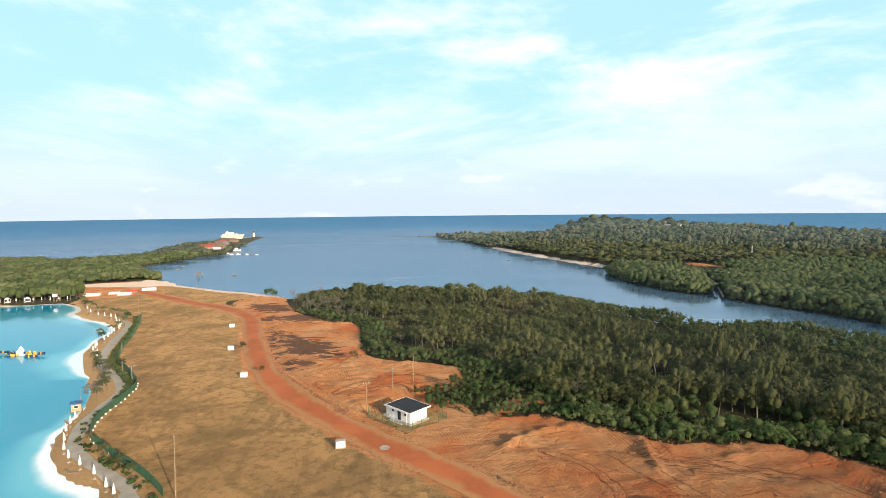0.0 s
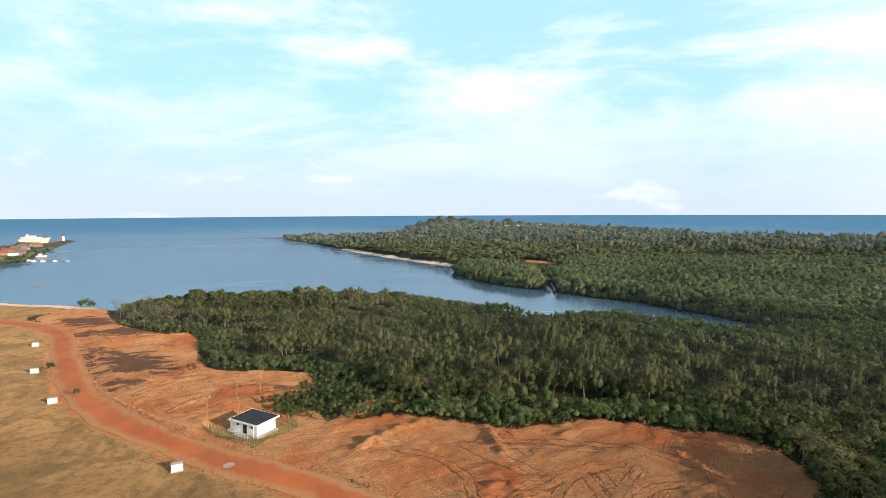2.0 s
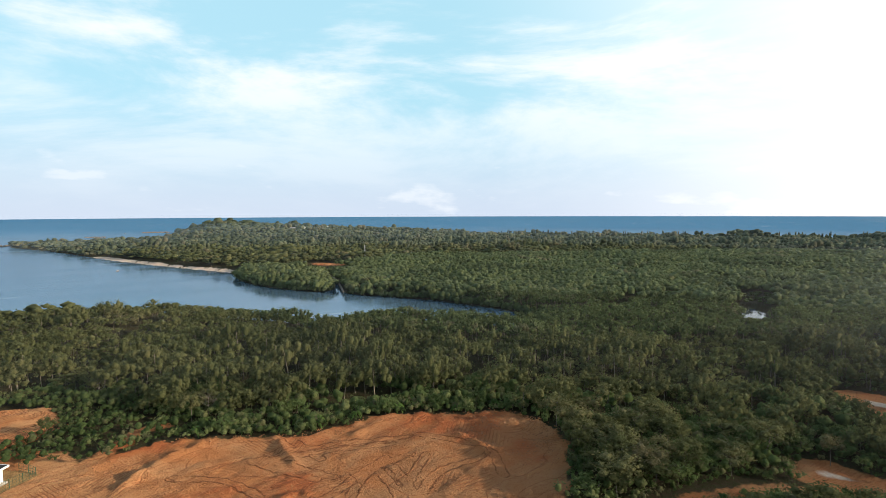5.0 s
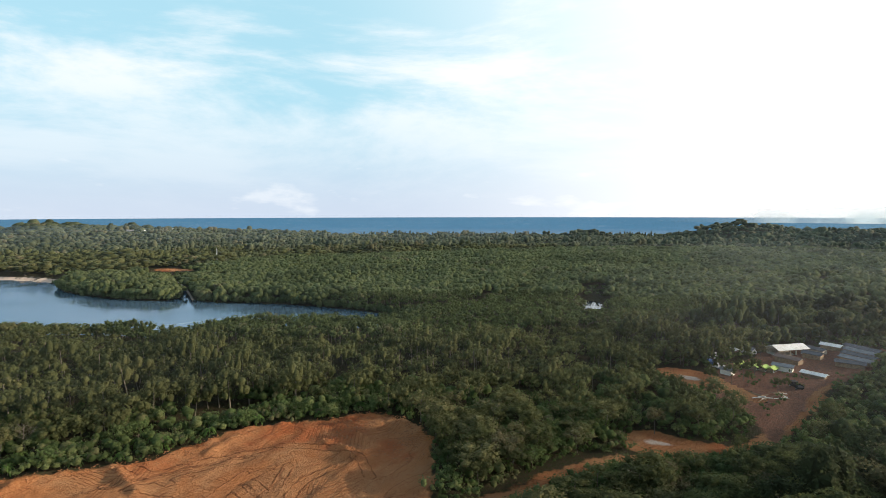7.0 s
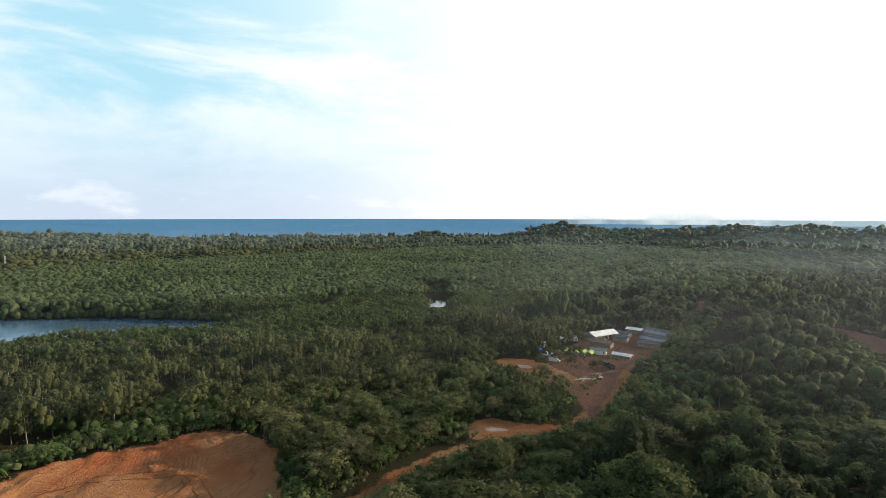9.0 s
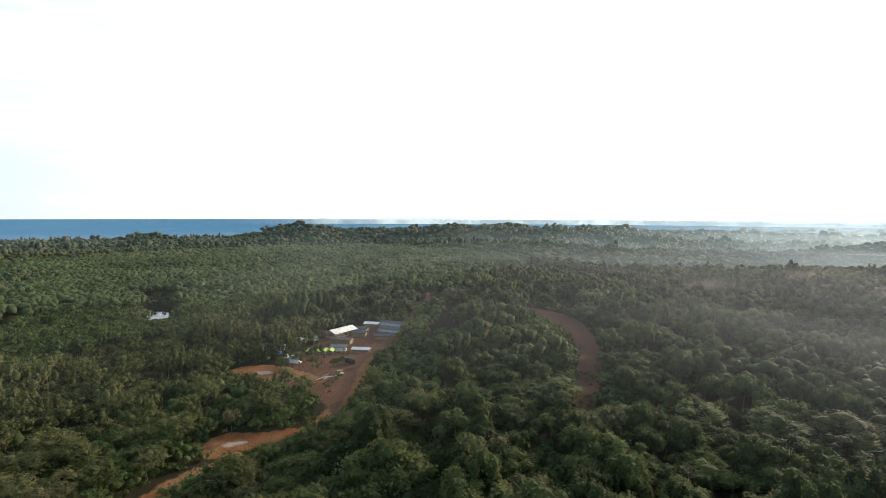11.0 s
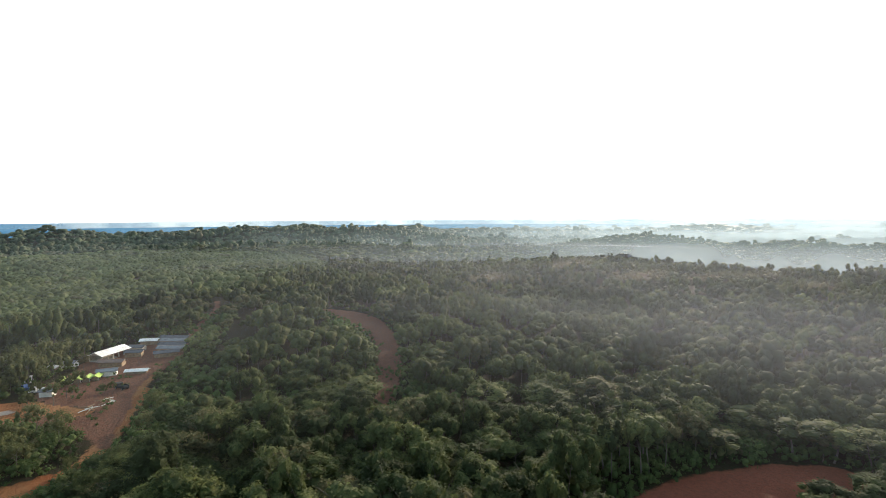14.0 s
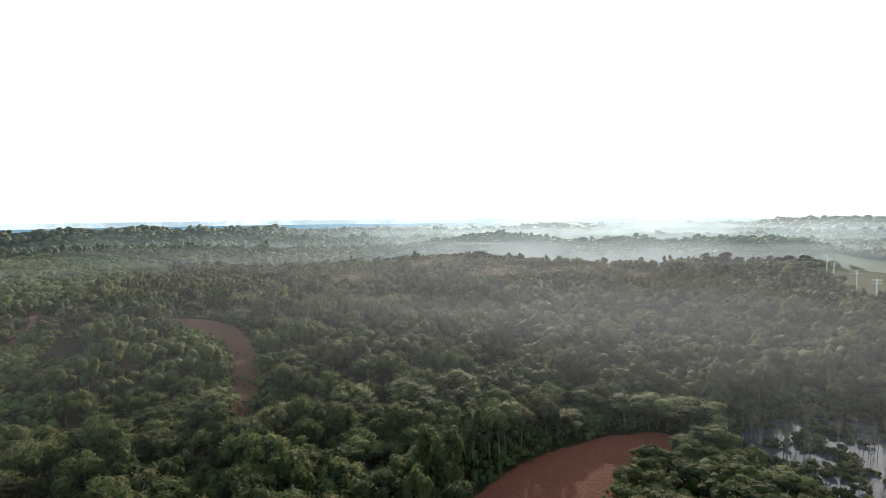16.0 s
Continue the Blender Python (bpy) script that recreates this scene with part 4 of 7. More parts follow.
DRY = (signed(TX, TY, MANGROVE) < 0) & (TX > -170)
keep = ~(EAST & (THIN < np.where((TX > 35) & (TX < 110) & (TY < -75) & (TY > -150), 0.3, 0.57))) & ~(~EAST & DRY & (FAR > 108) & (FAR < 560) & (THIN < 0.36))
TX, TY, TS, OPEN, EAST = TX[keep], TY[keep], TS[keep], OPEN[keep], EAST[keep]
TZ = height(TX, TY)
FAR = np.hypot(TX, TY)
WET = (signed(TX, TY, MANGROVE) > 0) | ((TX < -170) & (TY > 268))
EDGE = (signed(TX, TY, CLEARING) > -11) & (TY > 80)
# stands of one age and height, with steps between them
STAND = 0.6 * smoothstep(waves(TX, TY, 36.0, 3.3), -0.10, 0.10) + 0.4 * smoothstep(waves(TX, TY, 15.0, 7.1), 0.05, 0.25)
VARY = np.clip(waves(TX, TY, 23.0, 1.5) * 0.5 + 0.5, 0, 1)
GROVE = (np.degrees(np.arctan2(TX, TY)) > 98) & (FAR < 118)
PALMS = signed(TX, TY, smooth_loop([(92, 92), (105, 106), (128, 97), (141, 78), (125, 65), (105, 76)], True, 2)) > 0
BIG = rng.uniform(0, 1, len(TX)) < 0.22
TALL = np.where(WET, rng.uniform(4.4, 5.4, len(TX)) + 2.3 * STAND, 4.4 + 3.4 * STAND * rng.uniform(0.6, 1.3, len(TX)) + rng.uniform(0, 2.2, len(TX)))
TALL = np.where(BIG & ~WET, TALL * 1.35, TALL)
TALL = np.where(GROVE, rng.uniform(8.5, 12.5, len(TX)), TALL)
TALL = np.where(EDGE & ~WET, rng.uniform(2.0, 4.4, len(TX)), TALL)
TALL = np.where((signed(TX, TY, LOT) > -9) & ~WET, rng.uniform(2.5, 5.5, len(TX)), TALL)
TALL = np.where((TX < -170) & (TY < 300), rng.uniform(7, 10, len(TX)), TALL)
SPREAD = np.maximum(TS * np.where(BIG & ~WET, 1.0, 0.62) * np.where(FAR > 270, 1.12, 1.0), TALL * rng.uniform(0.26, 0.46, len(TX)))
SPREAD = np.where(GROVE, rng.uniform(1.7, 3.2, len(TX)), SPREAD)
TALL = np.where(EAST & ~WET, rng.uniform(5.5, 9.5, len(TX)) + 2.0 * STAND, TALL)
SPREAD = np.where(EAST & ~WET, rng.uniform(2.5, 4.5, len(TX)), np.where(WET | (FAR < 108), SPREAD, SPREAD * 1.3))
TUFT = np.clip(waves(TX, TY, 7.5, 2.9), -0.6, 1)
TALL = np.where(~WET & ~EDGE & (FAR < 560), TALL * (0.85 + 0.42 * TUFT), TALL)
# low growth in front of the tracks and bare patches that lie open to the drone
SIGHT = np.full(len(TX), 99.0)
for line in (TRACK_MID[4:], FAR_TRACK[6:], smooth_loop([(104, 24), (96, 33), (138, 33), (133, 20), (128, 8), (140, 2), (150, 40), (112, -45), (133, -55), (150, -61), (176, -66), (200, -69), (215, -64)], False, 4), [(189, 424), (194, 418), (200, 414), (206, 405), (211, 398), (197, 402)], [(238, 94), (243, 92.5), (246, 97), (251, 97), (257, 100), (262, 102)]):
    for px, py in line:
        d = math.hypot(px, py)
        along = (TX * px + TY * py) / d
        across = np.abs(TX * py - TY * px) / d
        lim = 44 * (1 - along / d) + (0.6 if d < 235 else -0.8) - np.maximum(TZ - 2, 0)
        SIGHT = np.where((across < 3.5) & (along > d * 0.6) & (along < d), np.minimum(SIGHT, lim), SIGHT)
TALL = np.where((TX < 85) & (TY > 185) & (TX > -120), TALL * 0.72, TALL)
SHADY = (signed(TX, TY, CLEARING) > -22) & (TY <= 80) & (TX > 60)
TALL = np.where(SHADY, rng.uniform(3.8, 6.8, len(TX)), TALL)
OUT = FAR > 270
SPREAD = np.where(OUT, SPREAD * rng.uniform(0.85, 1.35, len(TX)), SPREAD * rng.uniform(0.85, 1.3, len(TX)))
TALL = np.where(OUT & ~WET, TALL * rng.uniform(0.8, 1.2, len(TX)), TALL)
TALL = np.where((TX > 0) & (TX < 44) & (TY > -108) & (TY < -50), np.minimum(TALL, rng.uniform(3.6, 6.0, len(TX))), TALL)
# low growth on the sunny side of the camp and the bare pocket
for step in (7, 14, 21, 28):
    lit = np.maximum(signed(TX - 0.588 * step, TY + 0.809 * step, CAMP), signed(TX - 0.588 * step, TY + 0.809 * step, POCKET))
    TALL = np.where(lit > -1, np.minimum(TALL, rng.uniform(1.6, 2.6, len(TX)) + step * 0.06), TALL)
BEARING = np.degrees(np.arctan2(TX, TY))
TALL = np.where((BEARING > 67.2) & (BEARING < 70.2) & (FAR > 283) & (FAR < 325), np.minimum(TALL, 2.0), TALL)
TALL = np.clip(np.minimum(TALL, SIGHT), 0.9, None)
SPREAD = np.where(FAR < 560, np.minimum(SPREAD, np.maximum(TALL * 0.72, 1.0)), TS * rng.uniform(0.7, 1.0, len(TX)))
SPREAD = np.where(~EAST & ~WET & (FAR < 270), np.minimum(SPREAD, 3.7), SPREAD)
LOW = np.where(SIGHT < 6, 0.05, 0.0) + np.where(SIGHT < 6, 0.0, 1.0) * np.where(OPEN > -6, 0.04, np.where(VARY > 0.7, 0.24, 0.08))
LOW = np.where(EAST & ~WET & (SIGHT > 6), 0.20, LOW)
LOW = np.where(GROVE, 0.40, LOW)


# ---------------------------------------------------------------- single trees
def limb_mesh(name, tall, spread, clear, mat, seed, bare=False):
    """A tapered, slightly bent trunk with limbs rising into the crown."""
    rnd = random.Random(seed)
    bm = B()
    r = 0.008 * tall + 0.03
    p = Vector((0, 0, -0.3))
    lean = Vector((rnd.uniform(-0.06, 0.06), rnd.uniform(-0.06, 0.06), 0))
    steps = 4
    joints = [p]
    for i in range(steps):
        q = Vector((0, 0, tall * 0.8 * (i + 1) / steps)) + lean * tall * (i + 1) / steps + Vector((rnd.uniform(-0.1, 0.1), rnd.uniform(-0.1, 0.1), 0))
        rod(bm, p, q, r * (1 - 0.2 * i), r * (1 - 0.2 * (i + 1)), 6)
        joints.append(q)
        p = q
    for i in range(12 if bare else 6):
        k = rnd.uniform(max(clear, 0.2), 0.78)
        a = Vector((0, 0, tall * k)) + lean * tall * k
        w = i * 2.4 + rnd.uniform(-0.4, 0.4)
        ln = spread * rnd.uniform(0.6, 0.95)
        b = a + Vector((math.cos(w) * ln, math.sin(w) * ln, tall * rnd.uniform(0.10, 0.24)))
        rod(bm, a, b, r * 0.38, r * 0.12, 4)
        if bare:
            for j in range(3):
                c = a.lerp(b, 0.45 + 0.22 * j)
                rod(bm, c, c + Vector((rnd.uniform(-1, 1), rnd.uniform(-1, 1), rnd.uniform(0.5, 1.3))), r * 0.16, r * 0.06, 3)
    me = bpy.data.meshes.new(name)
    bm.to_mesh(me)
    bm.free()
    me.materials.append(mat)
    return me


def crown_mesh(name, tall, spread, clear, mat, count, leaf, lobes=6, fan=0.85, grade=4, full=0.60, hug=(0.62, 1.25), loose=0.0):
    cz, rz = tall * (0.5 + 0.5 * clear), tall * (1 - clear) * 0.55
    at, radii = np.array([[0, 0, cz]]), np.array([[spread, spread, rz]])
    lobe, ls = crown_lobes(1, lobes)
    v, fs = lumps(at, radii, lobe, ls, grade, full)
    n = v.shape[2]
    q = leaf_quads(at, radii, lobe, ls, count, np.array([leaf]), fan, 0.2, hug, loose).reshape(-1, 3)
    f = (np.arange(lobes)[:, None, None] * n + fs[None]).reshape(-1, 4)
    smooth = np.concatenate([np.full(len(f), grade > 2), np.zeros(count, bool)])
    return np_mesh(name, np.concatenate([v.reshape(-1, 3), q]), np.concatenate([f, np.arange(count * 4).reshape(-1, 4) + lobes * n]), [mat], None, smooth)


def frond_mesh(name, fronds, length, mat, seed, droop=0.5):
    """A palm's head: arching fronds, each a folded blade with a toothed outline."""
    rnd = random.Random(seed)
    vs, fs = [], []
    for i in range(fronds):
        w = i * 2.399 + rnd.uniform(-0.2, 0.2)
        rise = rnd.uniform(0.1, 1.0)
        ln = length * rnd.uniform(0.8, 1.1)
        d = Vector((math.cos(w), math.sin(w), 0))
        s = Vector((-math.sin(w), math.cos(w), 0))
        n0 = len(vs)
        segs = 6
        for k in range(segs + 1):
            t = k / segs
            c = d * ln * t * (1 - 0.15 * t) + Vector((0, 0, ln * (rise * t - (droop + rise * 0.55) * t * t)))
            wide = ln * 0.15 * (math.sin(math.pi * min(1, t * 0.95 + 0.08)) ** 0.7) * (1.0 if k % 2 else 0.62)
            vs += [c + s * wide - Vector((0, 0, wide * 0.5)), c, c - s * wide - Vector((0, 0, wide * 0.5))]
            if k:
                a = n0 + 3 * (k - 1)
                fs += [(a, a + 1, a + 4, a + 3), (a + 1, a + 2, a + 5, a + 4)]
    return np_mesh(name, np.array([tuple(v) for v in vs]), np.array(fs), [mat])


def place_tree(name, label, category, group, x, y, z, turn, scale, parts):
    e = new(name)
    e.matrix_world = pose(x, y, z, 0, 0, turn) @ Matrix.Diagonal((scale[0], scale[0], scale[1], 1))
    tagged(e, label, category, group)
    for pn, me in parts:
        o = new(pn, me)
        o.parent = e
    return e


BROAD = [(limb_mesh("trunk", 8, 2.6, 0.3, BARK_PALE, i), crown_mesh("crown", 8, 2.8, 0.34, LEAF_FOREST, 660, 0.18, 11, 0.7, 2, 0.55, (0.55, 1.3), 0.22)) for i in range(8)]
SLIM = [(limb_mesh("trunk", 11, 2.0, 0.5, BARK_PALE, 20 + i), crown_mesh("crown", 11, 2.2, 0.46, LEAF_SHADED, 560, 0.16, 10, 0.7, 2, 0.8, (0.75, 1.15), 0.1)) for i in range(5)]
SHRUB = [(limb_mesh("stem", 3.2, 1.6, 0.15, BARK, 40 + i), crown_mesh("crown", 3.2, 1.9, 0.0, LEAF_SCRUB, 300, 0.24, 8, 0.36, 2, 0.45, (0.5, 1.4), 0.5)) for i in range(6)]
PALM = [(limb_mesh("trunk", 6.0, 0.3, 0.9, BARK, 60 + i), frond_mesh("crown", 18, 3.0, LEAF_PALM, 60 + i)) for i in range(4)]
BLADED = [(limb_mesh("stem", 1.6, 0.2, 0.9, BARK, 70 + i), frond_mesh("crown", 13, 1.7, LEAF_BROAD, 70 + i, 0.75)) for i in range(4)]
# broadleaf crowns with shade put into their leaf colour
BROAD_SHADED = [(t, crown_mesh("crown", 8, 2.8, 0.30, LEAF_SHADED, 1150, 0.17, 14, 0.75, 2, 0.66, (0.72, 1.2), 0.1)) for t, _ in BROAD[:5]]
BARE = [limb_mesh("trunk", 6.5, 2.2, 0.35, BARK_PALE, 80 + i, True) for i in range(3)]


def build_single_trees():
    """The trees nearest the hovering drone, each a thing of its own. Returns which places they took."""
    taken = np.zeros(len(TX), bool)
    order = np.argsort(FAR)
    many = {"bladed": 0, "broad": 0, "slim": 0, "shrub": 0, "palm": 0}
    for i in order:
        if FAR[i] > 140:
            break
        if WET[i]:
            continue
        kind = "shrub" if EDGE[i] or TALL[i] < 4.2 else "palm" if PALMS[i] else "slim" if GROVE[i] else "broad"
        if kind == "shrub" and EDGE[i] and rng.uniform() < 0.6:
            kind = "bladed"
        if many[kind] >= (280 if kind != "palm" else 60) or (kind == "palm" and rng.uniform() < 0.35):
            continue
        if kind == "broad" and FAR[i] > 112:
            continue
        many[kind] += 1
        taken[i] = True
        turn = rng.uniform(0, 360)
        p = (float(TX[i]), float(TY[i]), float(TZ[i]))
        if kind == "broad":
            kinds = BROAD_SHADED if p[1] < 15 and p[0] > -30 else BROAD
            t, c = kinds[int(rng.integers(len(kinds)))]
            place_tree("broadleaf_tree", "leafy green broadleaf tree with a pale trunk in the forest", "tree", "broadleaf trees of the forest", *p, turn,
                       (SPREAD[i] / 2.6, TALL[i] / 8), (("trunk", t), ("crown", c)))
        elif kind == "slim":
            t, c = SLIM[int(rng.integers(len(SLIM)))]
            place_tree("slender_tree", "tall slender tree with a bare pale trunk and small green crown", "tree", "slender trees of the grove", *p, turn,
                       (SPREAD[i] / 2.1, TALL[i] / 11), (("trunk", t), ("crown", c)))
        elif kind == "bladed":
            t, c = BLADED[int(rng.integers(len(BLADED)))]
            k = rng.uniform(0.9, 1.5)
            e = place_tree("broad_bladed_plant", "bright green plant with broad arching blades beside cleared ground", "plant", "bladed plants beside cleared ground", *p, turn, (k, k * rng.uniform(0.9, 1.3)), (("stem", t),))
            o = new("crown", c)
            o.parent = e
            o.location = (0, 0, 1.25)
        elif kind == "shrub":
            t, c = SHRUB[int(rng.integers(len(SHRUB)))]
            place_tree("shrub", "bright green broad-leaved shrub on cleared ground", "shrub", "shrubs on cleared ground", *p, turn,
                       (max(0.9, SPREAD[i] / 2.1), TALL[i] / 3.2), (("stem", t), ("crown", c)))
        else:
            t, c = PALM[int(rng.integers(len(PALM)))]
            place_tree("palm_tree", "dusty green palm with arching fronds in the dark grove", "palm", "palms of the dark grove", *p, turn,
                       (1.2, rng.uniform(1.1, 1.5)), (("trunk", t), ("crown", c)))
    return taken


def build_woods(taken):
    free = ~taken
    near, mid, far = (FAR < 135) & free, (FAR >= 135) & (FAR < 270), FAR >= 270
    off = FAR >= 620
    dry = ~WET
    # woods to the east take the leaf colour with painted shade
    east = (TX > -60) & (TY < np.where(FAR < 200, 18, 40))
    m = near & dry & east
    woods("near_dark_forest", "dense tropical broadleaf forest with shade put into its leaf colour", TX[m], TY[m], TZ[m], TALL[m], SPREAD[m], 330, 0.13 + SPREAD[m] * 0.025, LEAF_SHADED, BARK_PALE, lobes=13, crown_from=LOW[m], grade=2, full=0.76, hug=(0.8, 1.2))
    m = near & dry & ~east
    woods("near_forest", "dense tropical broadleaf forest with lumpy crowns", TX[m], TY[m], TZ[m], TALL[m], SPREAD[m], 230, 0.12 + SPREAD[m] * 0.03, LEAF_FOREST, BARK_PALE, lobes=9, crown_from=LOW[m], grade=2,
          full=0.52, hug=(0.6, 1.3), loose=0.2)
    m = mid & dry & ~east
    woods("forest", "dense green tropical forest", TX[m], TY[m], TZ[m], TALL[m], SPREAD[m], 150, 0.14 + SPREAD[m] * 0.036, LEAF_FOREST, BARK_PALE, lobes=7, crown_from=LOW[m], grade=2, full=0.54, hug=(0.55, 1.3), loose=0.25, fan=0.7)
    m = mid & dry & east
    woods("olive_forest", "dense tropical forest, morning shade put into its olive leaf colour", TX[m], TY[m], TZ[m], TALL[m], SPREAD[m], 110, 0.13 + SPREAD[m] * 0.026, LEAF_SHADED, BARK_PALE, lobes=10, crown_from=LOW[m], grade=2,
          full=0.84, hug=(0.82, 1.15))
    m = (near | mid) & WET
    woods("mangrove_belt", "bright green mangroves lining the creek", TX[m], TY[m], TZ[m], TALL[m], SPREAD[m], 56, np.full(m.sum(), 0.34), LEAF_MANGROVE, BARK, lobes=5, crown_from=0.25, grade=2)
    m = far & ~off & WET & (TX < -170)
    woods("shore_mangroves", "light green mangroves on the peninsula", TX[m], TY[m], TZ[m], TALL[m], SPREAD[m] * rng.uniform(0.8, 1.2, m.sum()), 12, SPREAD[m] * 0.14, LEAF_SHORE_LIT, BARK_PALE, lobes=4, crown_from=0.1, grade=2)
    m = far & ~off & WET & (TX >= -170)
    woods("mangrove_woods", "even canopy of yellow-green mangroves", TX[m], TY[m], TZ[m], TALL[m], SPREAD[m], 6, SPREAD[m] * 0.12, LEAF_MANGROVE, None, lobes=3, crown_from=0.15, grade=2)
    for name, label, m, leaf in (("far_forest", "dark green forest on low ground", far & ~off & dry & ~east, LEAF_FOREST), ("far_olive_forest", "forest over a misty hill, shade put into its olive leaf colour", far & ~off & dry & east, LEAF_SHADED)):
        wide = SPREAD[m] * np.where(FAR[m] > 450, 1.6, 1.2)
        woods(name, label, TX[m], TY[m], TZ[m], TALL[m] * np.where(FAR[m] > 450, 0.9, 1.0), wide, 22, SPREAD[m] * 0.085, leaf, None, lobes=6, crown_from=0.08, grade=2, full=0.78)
    m = off & (FAR < 1050)
    woods("hill_forest", "distant forest over low hills, slope shade put into its leaf colour", TX[m], TY[m], TZ[m] - 1, TALL[m] * 1.1, SPREAD[m], 0, None, LEAF_FAR_SHADED, None, lobes=2, crown_from=0.1, grade=2)
    m = off & (FAR >= 1050)
    woods("horizon_forest", "farthest forest along the horizon, shade put into its leaf colour", TX[m], TY[m], TZ[m] - 1, TALL[m] * 1.1, SPREAD[m], 0, None, LEAF_FAR_SHADED, None, lobes=1, crown_from=0.0, grade=2)


def build_bushes():
    """Undergrowth along every edge of the woods, in the scrub by the house and in the hedges."""
    x, y = [], []
    r = 62.0
    while r < 240:
        s = 1.9 if r < 150 else 2.6
        a = np.arange(radians(-43), radians(176), s / r)
        a = a + rng.uniform(-0.5, 0.5, len(a)) * s / r
        rr = r + rng.uniform(-0.5, 0.5, len(a)) * s
        x.append(rr * np.sin(a))
        y.append(rr * np.cos(a))
        r += s
    x, y = np.concatenate(x), np.concatenate(y)
    ok = signed(x, y, COAST) > 3
    x, y = x[ok], y[ok]
    o = open_ground(x, y)
    scrub = signed(x, y, SCRUB)
    strip_path = edge_distance(x, y, smooth_loop([(0, 110), (9, 116), (19, 123), (24, 130)], False, 3), False)
    gap = waves(x, y, 4.0, 0.7)
    r_far = np.hypot(x, y)
    keep = ((o < 0.6) & (o > -9)) | ((o <= -9) & (o > -20) & (gap > 0.1) & (r_far < 150)) | ((scrub > 0) & (strip_path > 1.5) & (gap > -0.85))
    cut, camp = signed(x, y, HILL_CUT), signed(x, y, CAMP)
    keep |= (cut > 0) & (waves(x, y, 5.5, 2.2) > np.where(x < 160, -0.05, 0.75))
    keep |= (camp > 0) & (signed(x, y, CAMP_BARE_LIT) < -1) & (gap > 0.02) & (edge_distance(x, y, TRACK_MID, False) > 4) & (x < 172)
    keep &= signed(x, y, LOT) < 0.5
    keep &= signed(x, y, CLEARING) < 0.2
    keep &= ~((y > 255) & (x < -150))
    keep &= signed(x, y, YARD) < -0.5
    keep &= ~((signed(x, y, PLOT) > 0) & ((x + y < 109) | (x < -13)))
    x, y, o, scrub = x[keep], y[keep], o[keep], scrub[keep]
    z = height(x, y)
    tall = np.where(scrub > 0, rng.uniform(1.1, 3.0, len(x)), rng.uniform(1.0, 2.8, len(x)) + np.clip(-o, 0, 12) * 0.22)
    tall = np.where((signed(x, y, CAMP) > 0) | (signed(x, y, HILL_CUT) > 0), rng.uniform(0.4, 1.4, len(x)), tall)
    spread = tall * rng.uniform(0.5, 0.8, len(x))
    woods("undergrowth", "tangled green undergrowth along the forest edge", x, y, z, tall, spread, 26, np.full(len(x), 0.25), LEAF_SCRUB, None, lobes=2, crown_from=0.0, fan=0.4, grade=2, full=0.62, hug=(0.6, 1.5))


def line_points(pts, step):
    p = np.array(pts, float)
    s = np.concatenate([[0], np.cumsum(np.hypot(*np.diff(p, axis=0).T))])
    u = np.linspace(0, s[-1], max(2, int(round(s[-1] / step)) + 1))
    return list(zip(np.interp(u, s, p[:, 0]), np.interp(u, s, p[:, 1])))


def bank_mangroves():
    """A fringe of mangroves that hang over the water along the creek and the bay."""
    pts = np.array(line_points(COAST[16:200], 1.9))
    d = np.gradient(pts, axis=0)
    d /= np.linalg.norm(d, axis=1, keepdims=True) + 1e-9
    side = np.stack([d[:, 1], -d[:, 0]], -1)
    k = np.concatenate([pts + side * rng.uniform(-0.6, 2.6, (len(pts), 1)) for _ in range(2)])
    x, y = k[:, 0], k[:, 1]
    r = np.hypot(x, y)
    beach = np.minimum(edge_distance(x, y, BEACH_NEAR, False), edge_distance(x, y, BEACH_FAR, False))
    side_creek = edge_distance(x, y, np.array([(146, 272), (177, 358)], float), False)
    ok = (r < 900) & (beach > 10) & (side_creek > 3.5) & (np.abs(signed(x, y, COAST)) < 4) & (signed(x, y, VILLAGE) < -6)
    x, y = x[ok], y[ok]
    t = rng.uniform(2.6, 5.2, len(x))
    woods("bank_mangroves", "green mangroves overhanging the creek bank", x, y, np.maximum(height(x, y), -0.2) - 0.3, t, t * rng.uniform(0.4, 0.6, len(x)), 16, np.full(len(x), 0.45), LEAF_MANGROVE, None,
          lobes=2, crown_from=0.0, grade=2)


def shore_spires():
    """Slender dark trees that stand above the canopy along the open shore."""
    a = np.radians(np.concatenate([rng.uniform(44, 63, 150), rng.uniform(70, 77, 50)]))
    r = 945 + rng.uniform(-25, 15, len(a))
    x, y = r * np.sin(a), r * np.cos(a)
    t = rng.uniform(8, 14, len(a))
    woods("shore_spires", "slender dark trees along the far shore", x, y, height(x, y), t, rng.uniform(0.9, 1.7, len(a)), 0, None, LEAF_FAR_SHADED, None, lobes=2, crown_from=0.1, grade=2)


build_woods(build_single_trees())
bank_mangroves()
shore_spires()
build_bushes()


# ---------------------------------------------------------------- paints
WHITE = plain("white_paint", (0.80, 0.79, 0.76), (0.62, 0.60, 0.55), 0.6, 0.55)
CANVAS = plain("white_canvas", (0.80, 0.78, 0.72), (0.66, 0.62, 0.55), 1.2, 0.9)
BITUMEN = plain("black_bitumen_roof", (0.014, 0.014, 0.015), (0.026, 0.025, 0.024), 0.5, 0.85)
GLASS_DARK = plain("dark_window_glass", (0.03, 0.035, 0.04), (0.02, 0.022, 0.025), 1.0, 0.12)
CONCRETE = plain("concrete", (0.42, 0.38, 0.32), (0.30, 0.27, 0.22), 0.8, 0.9)
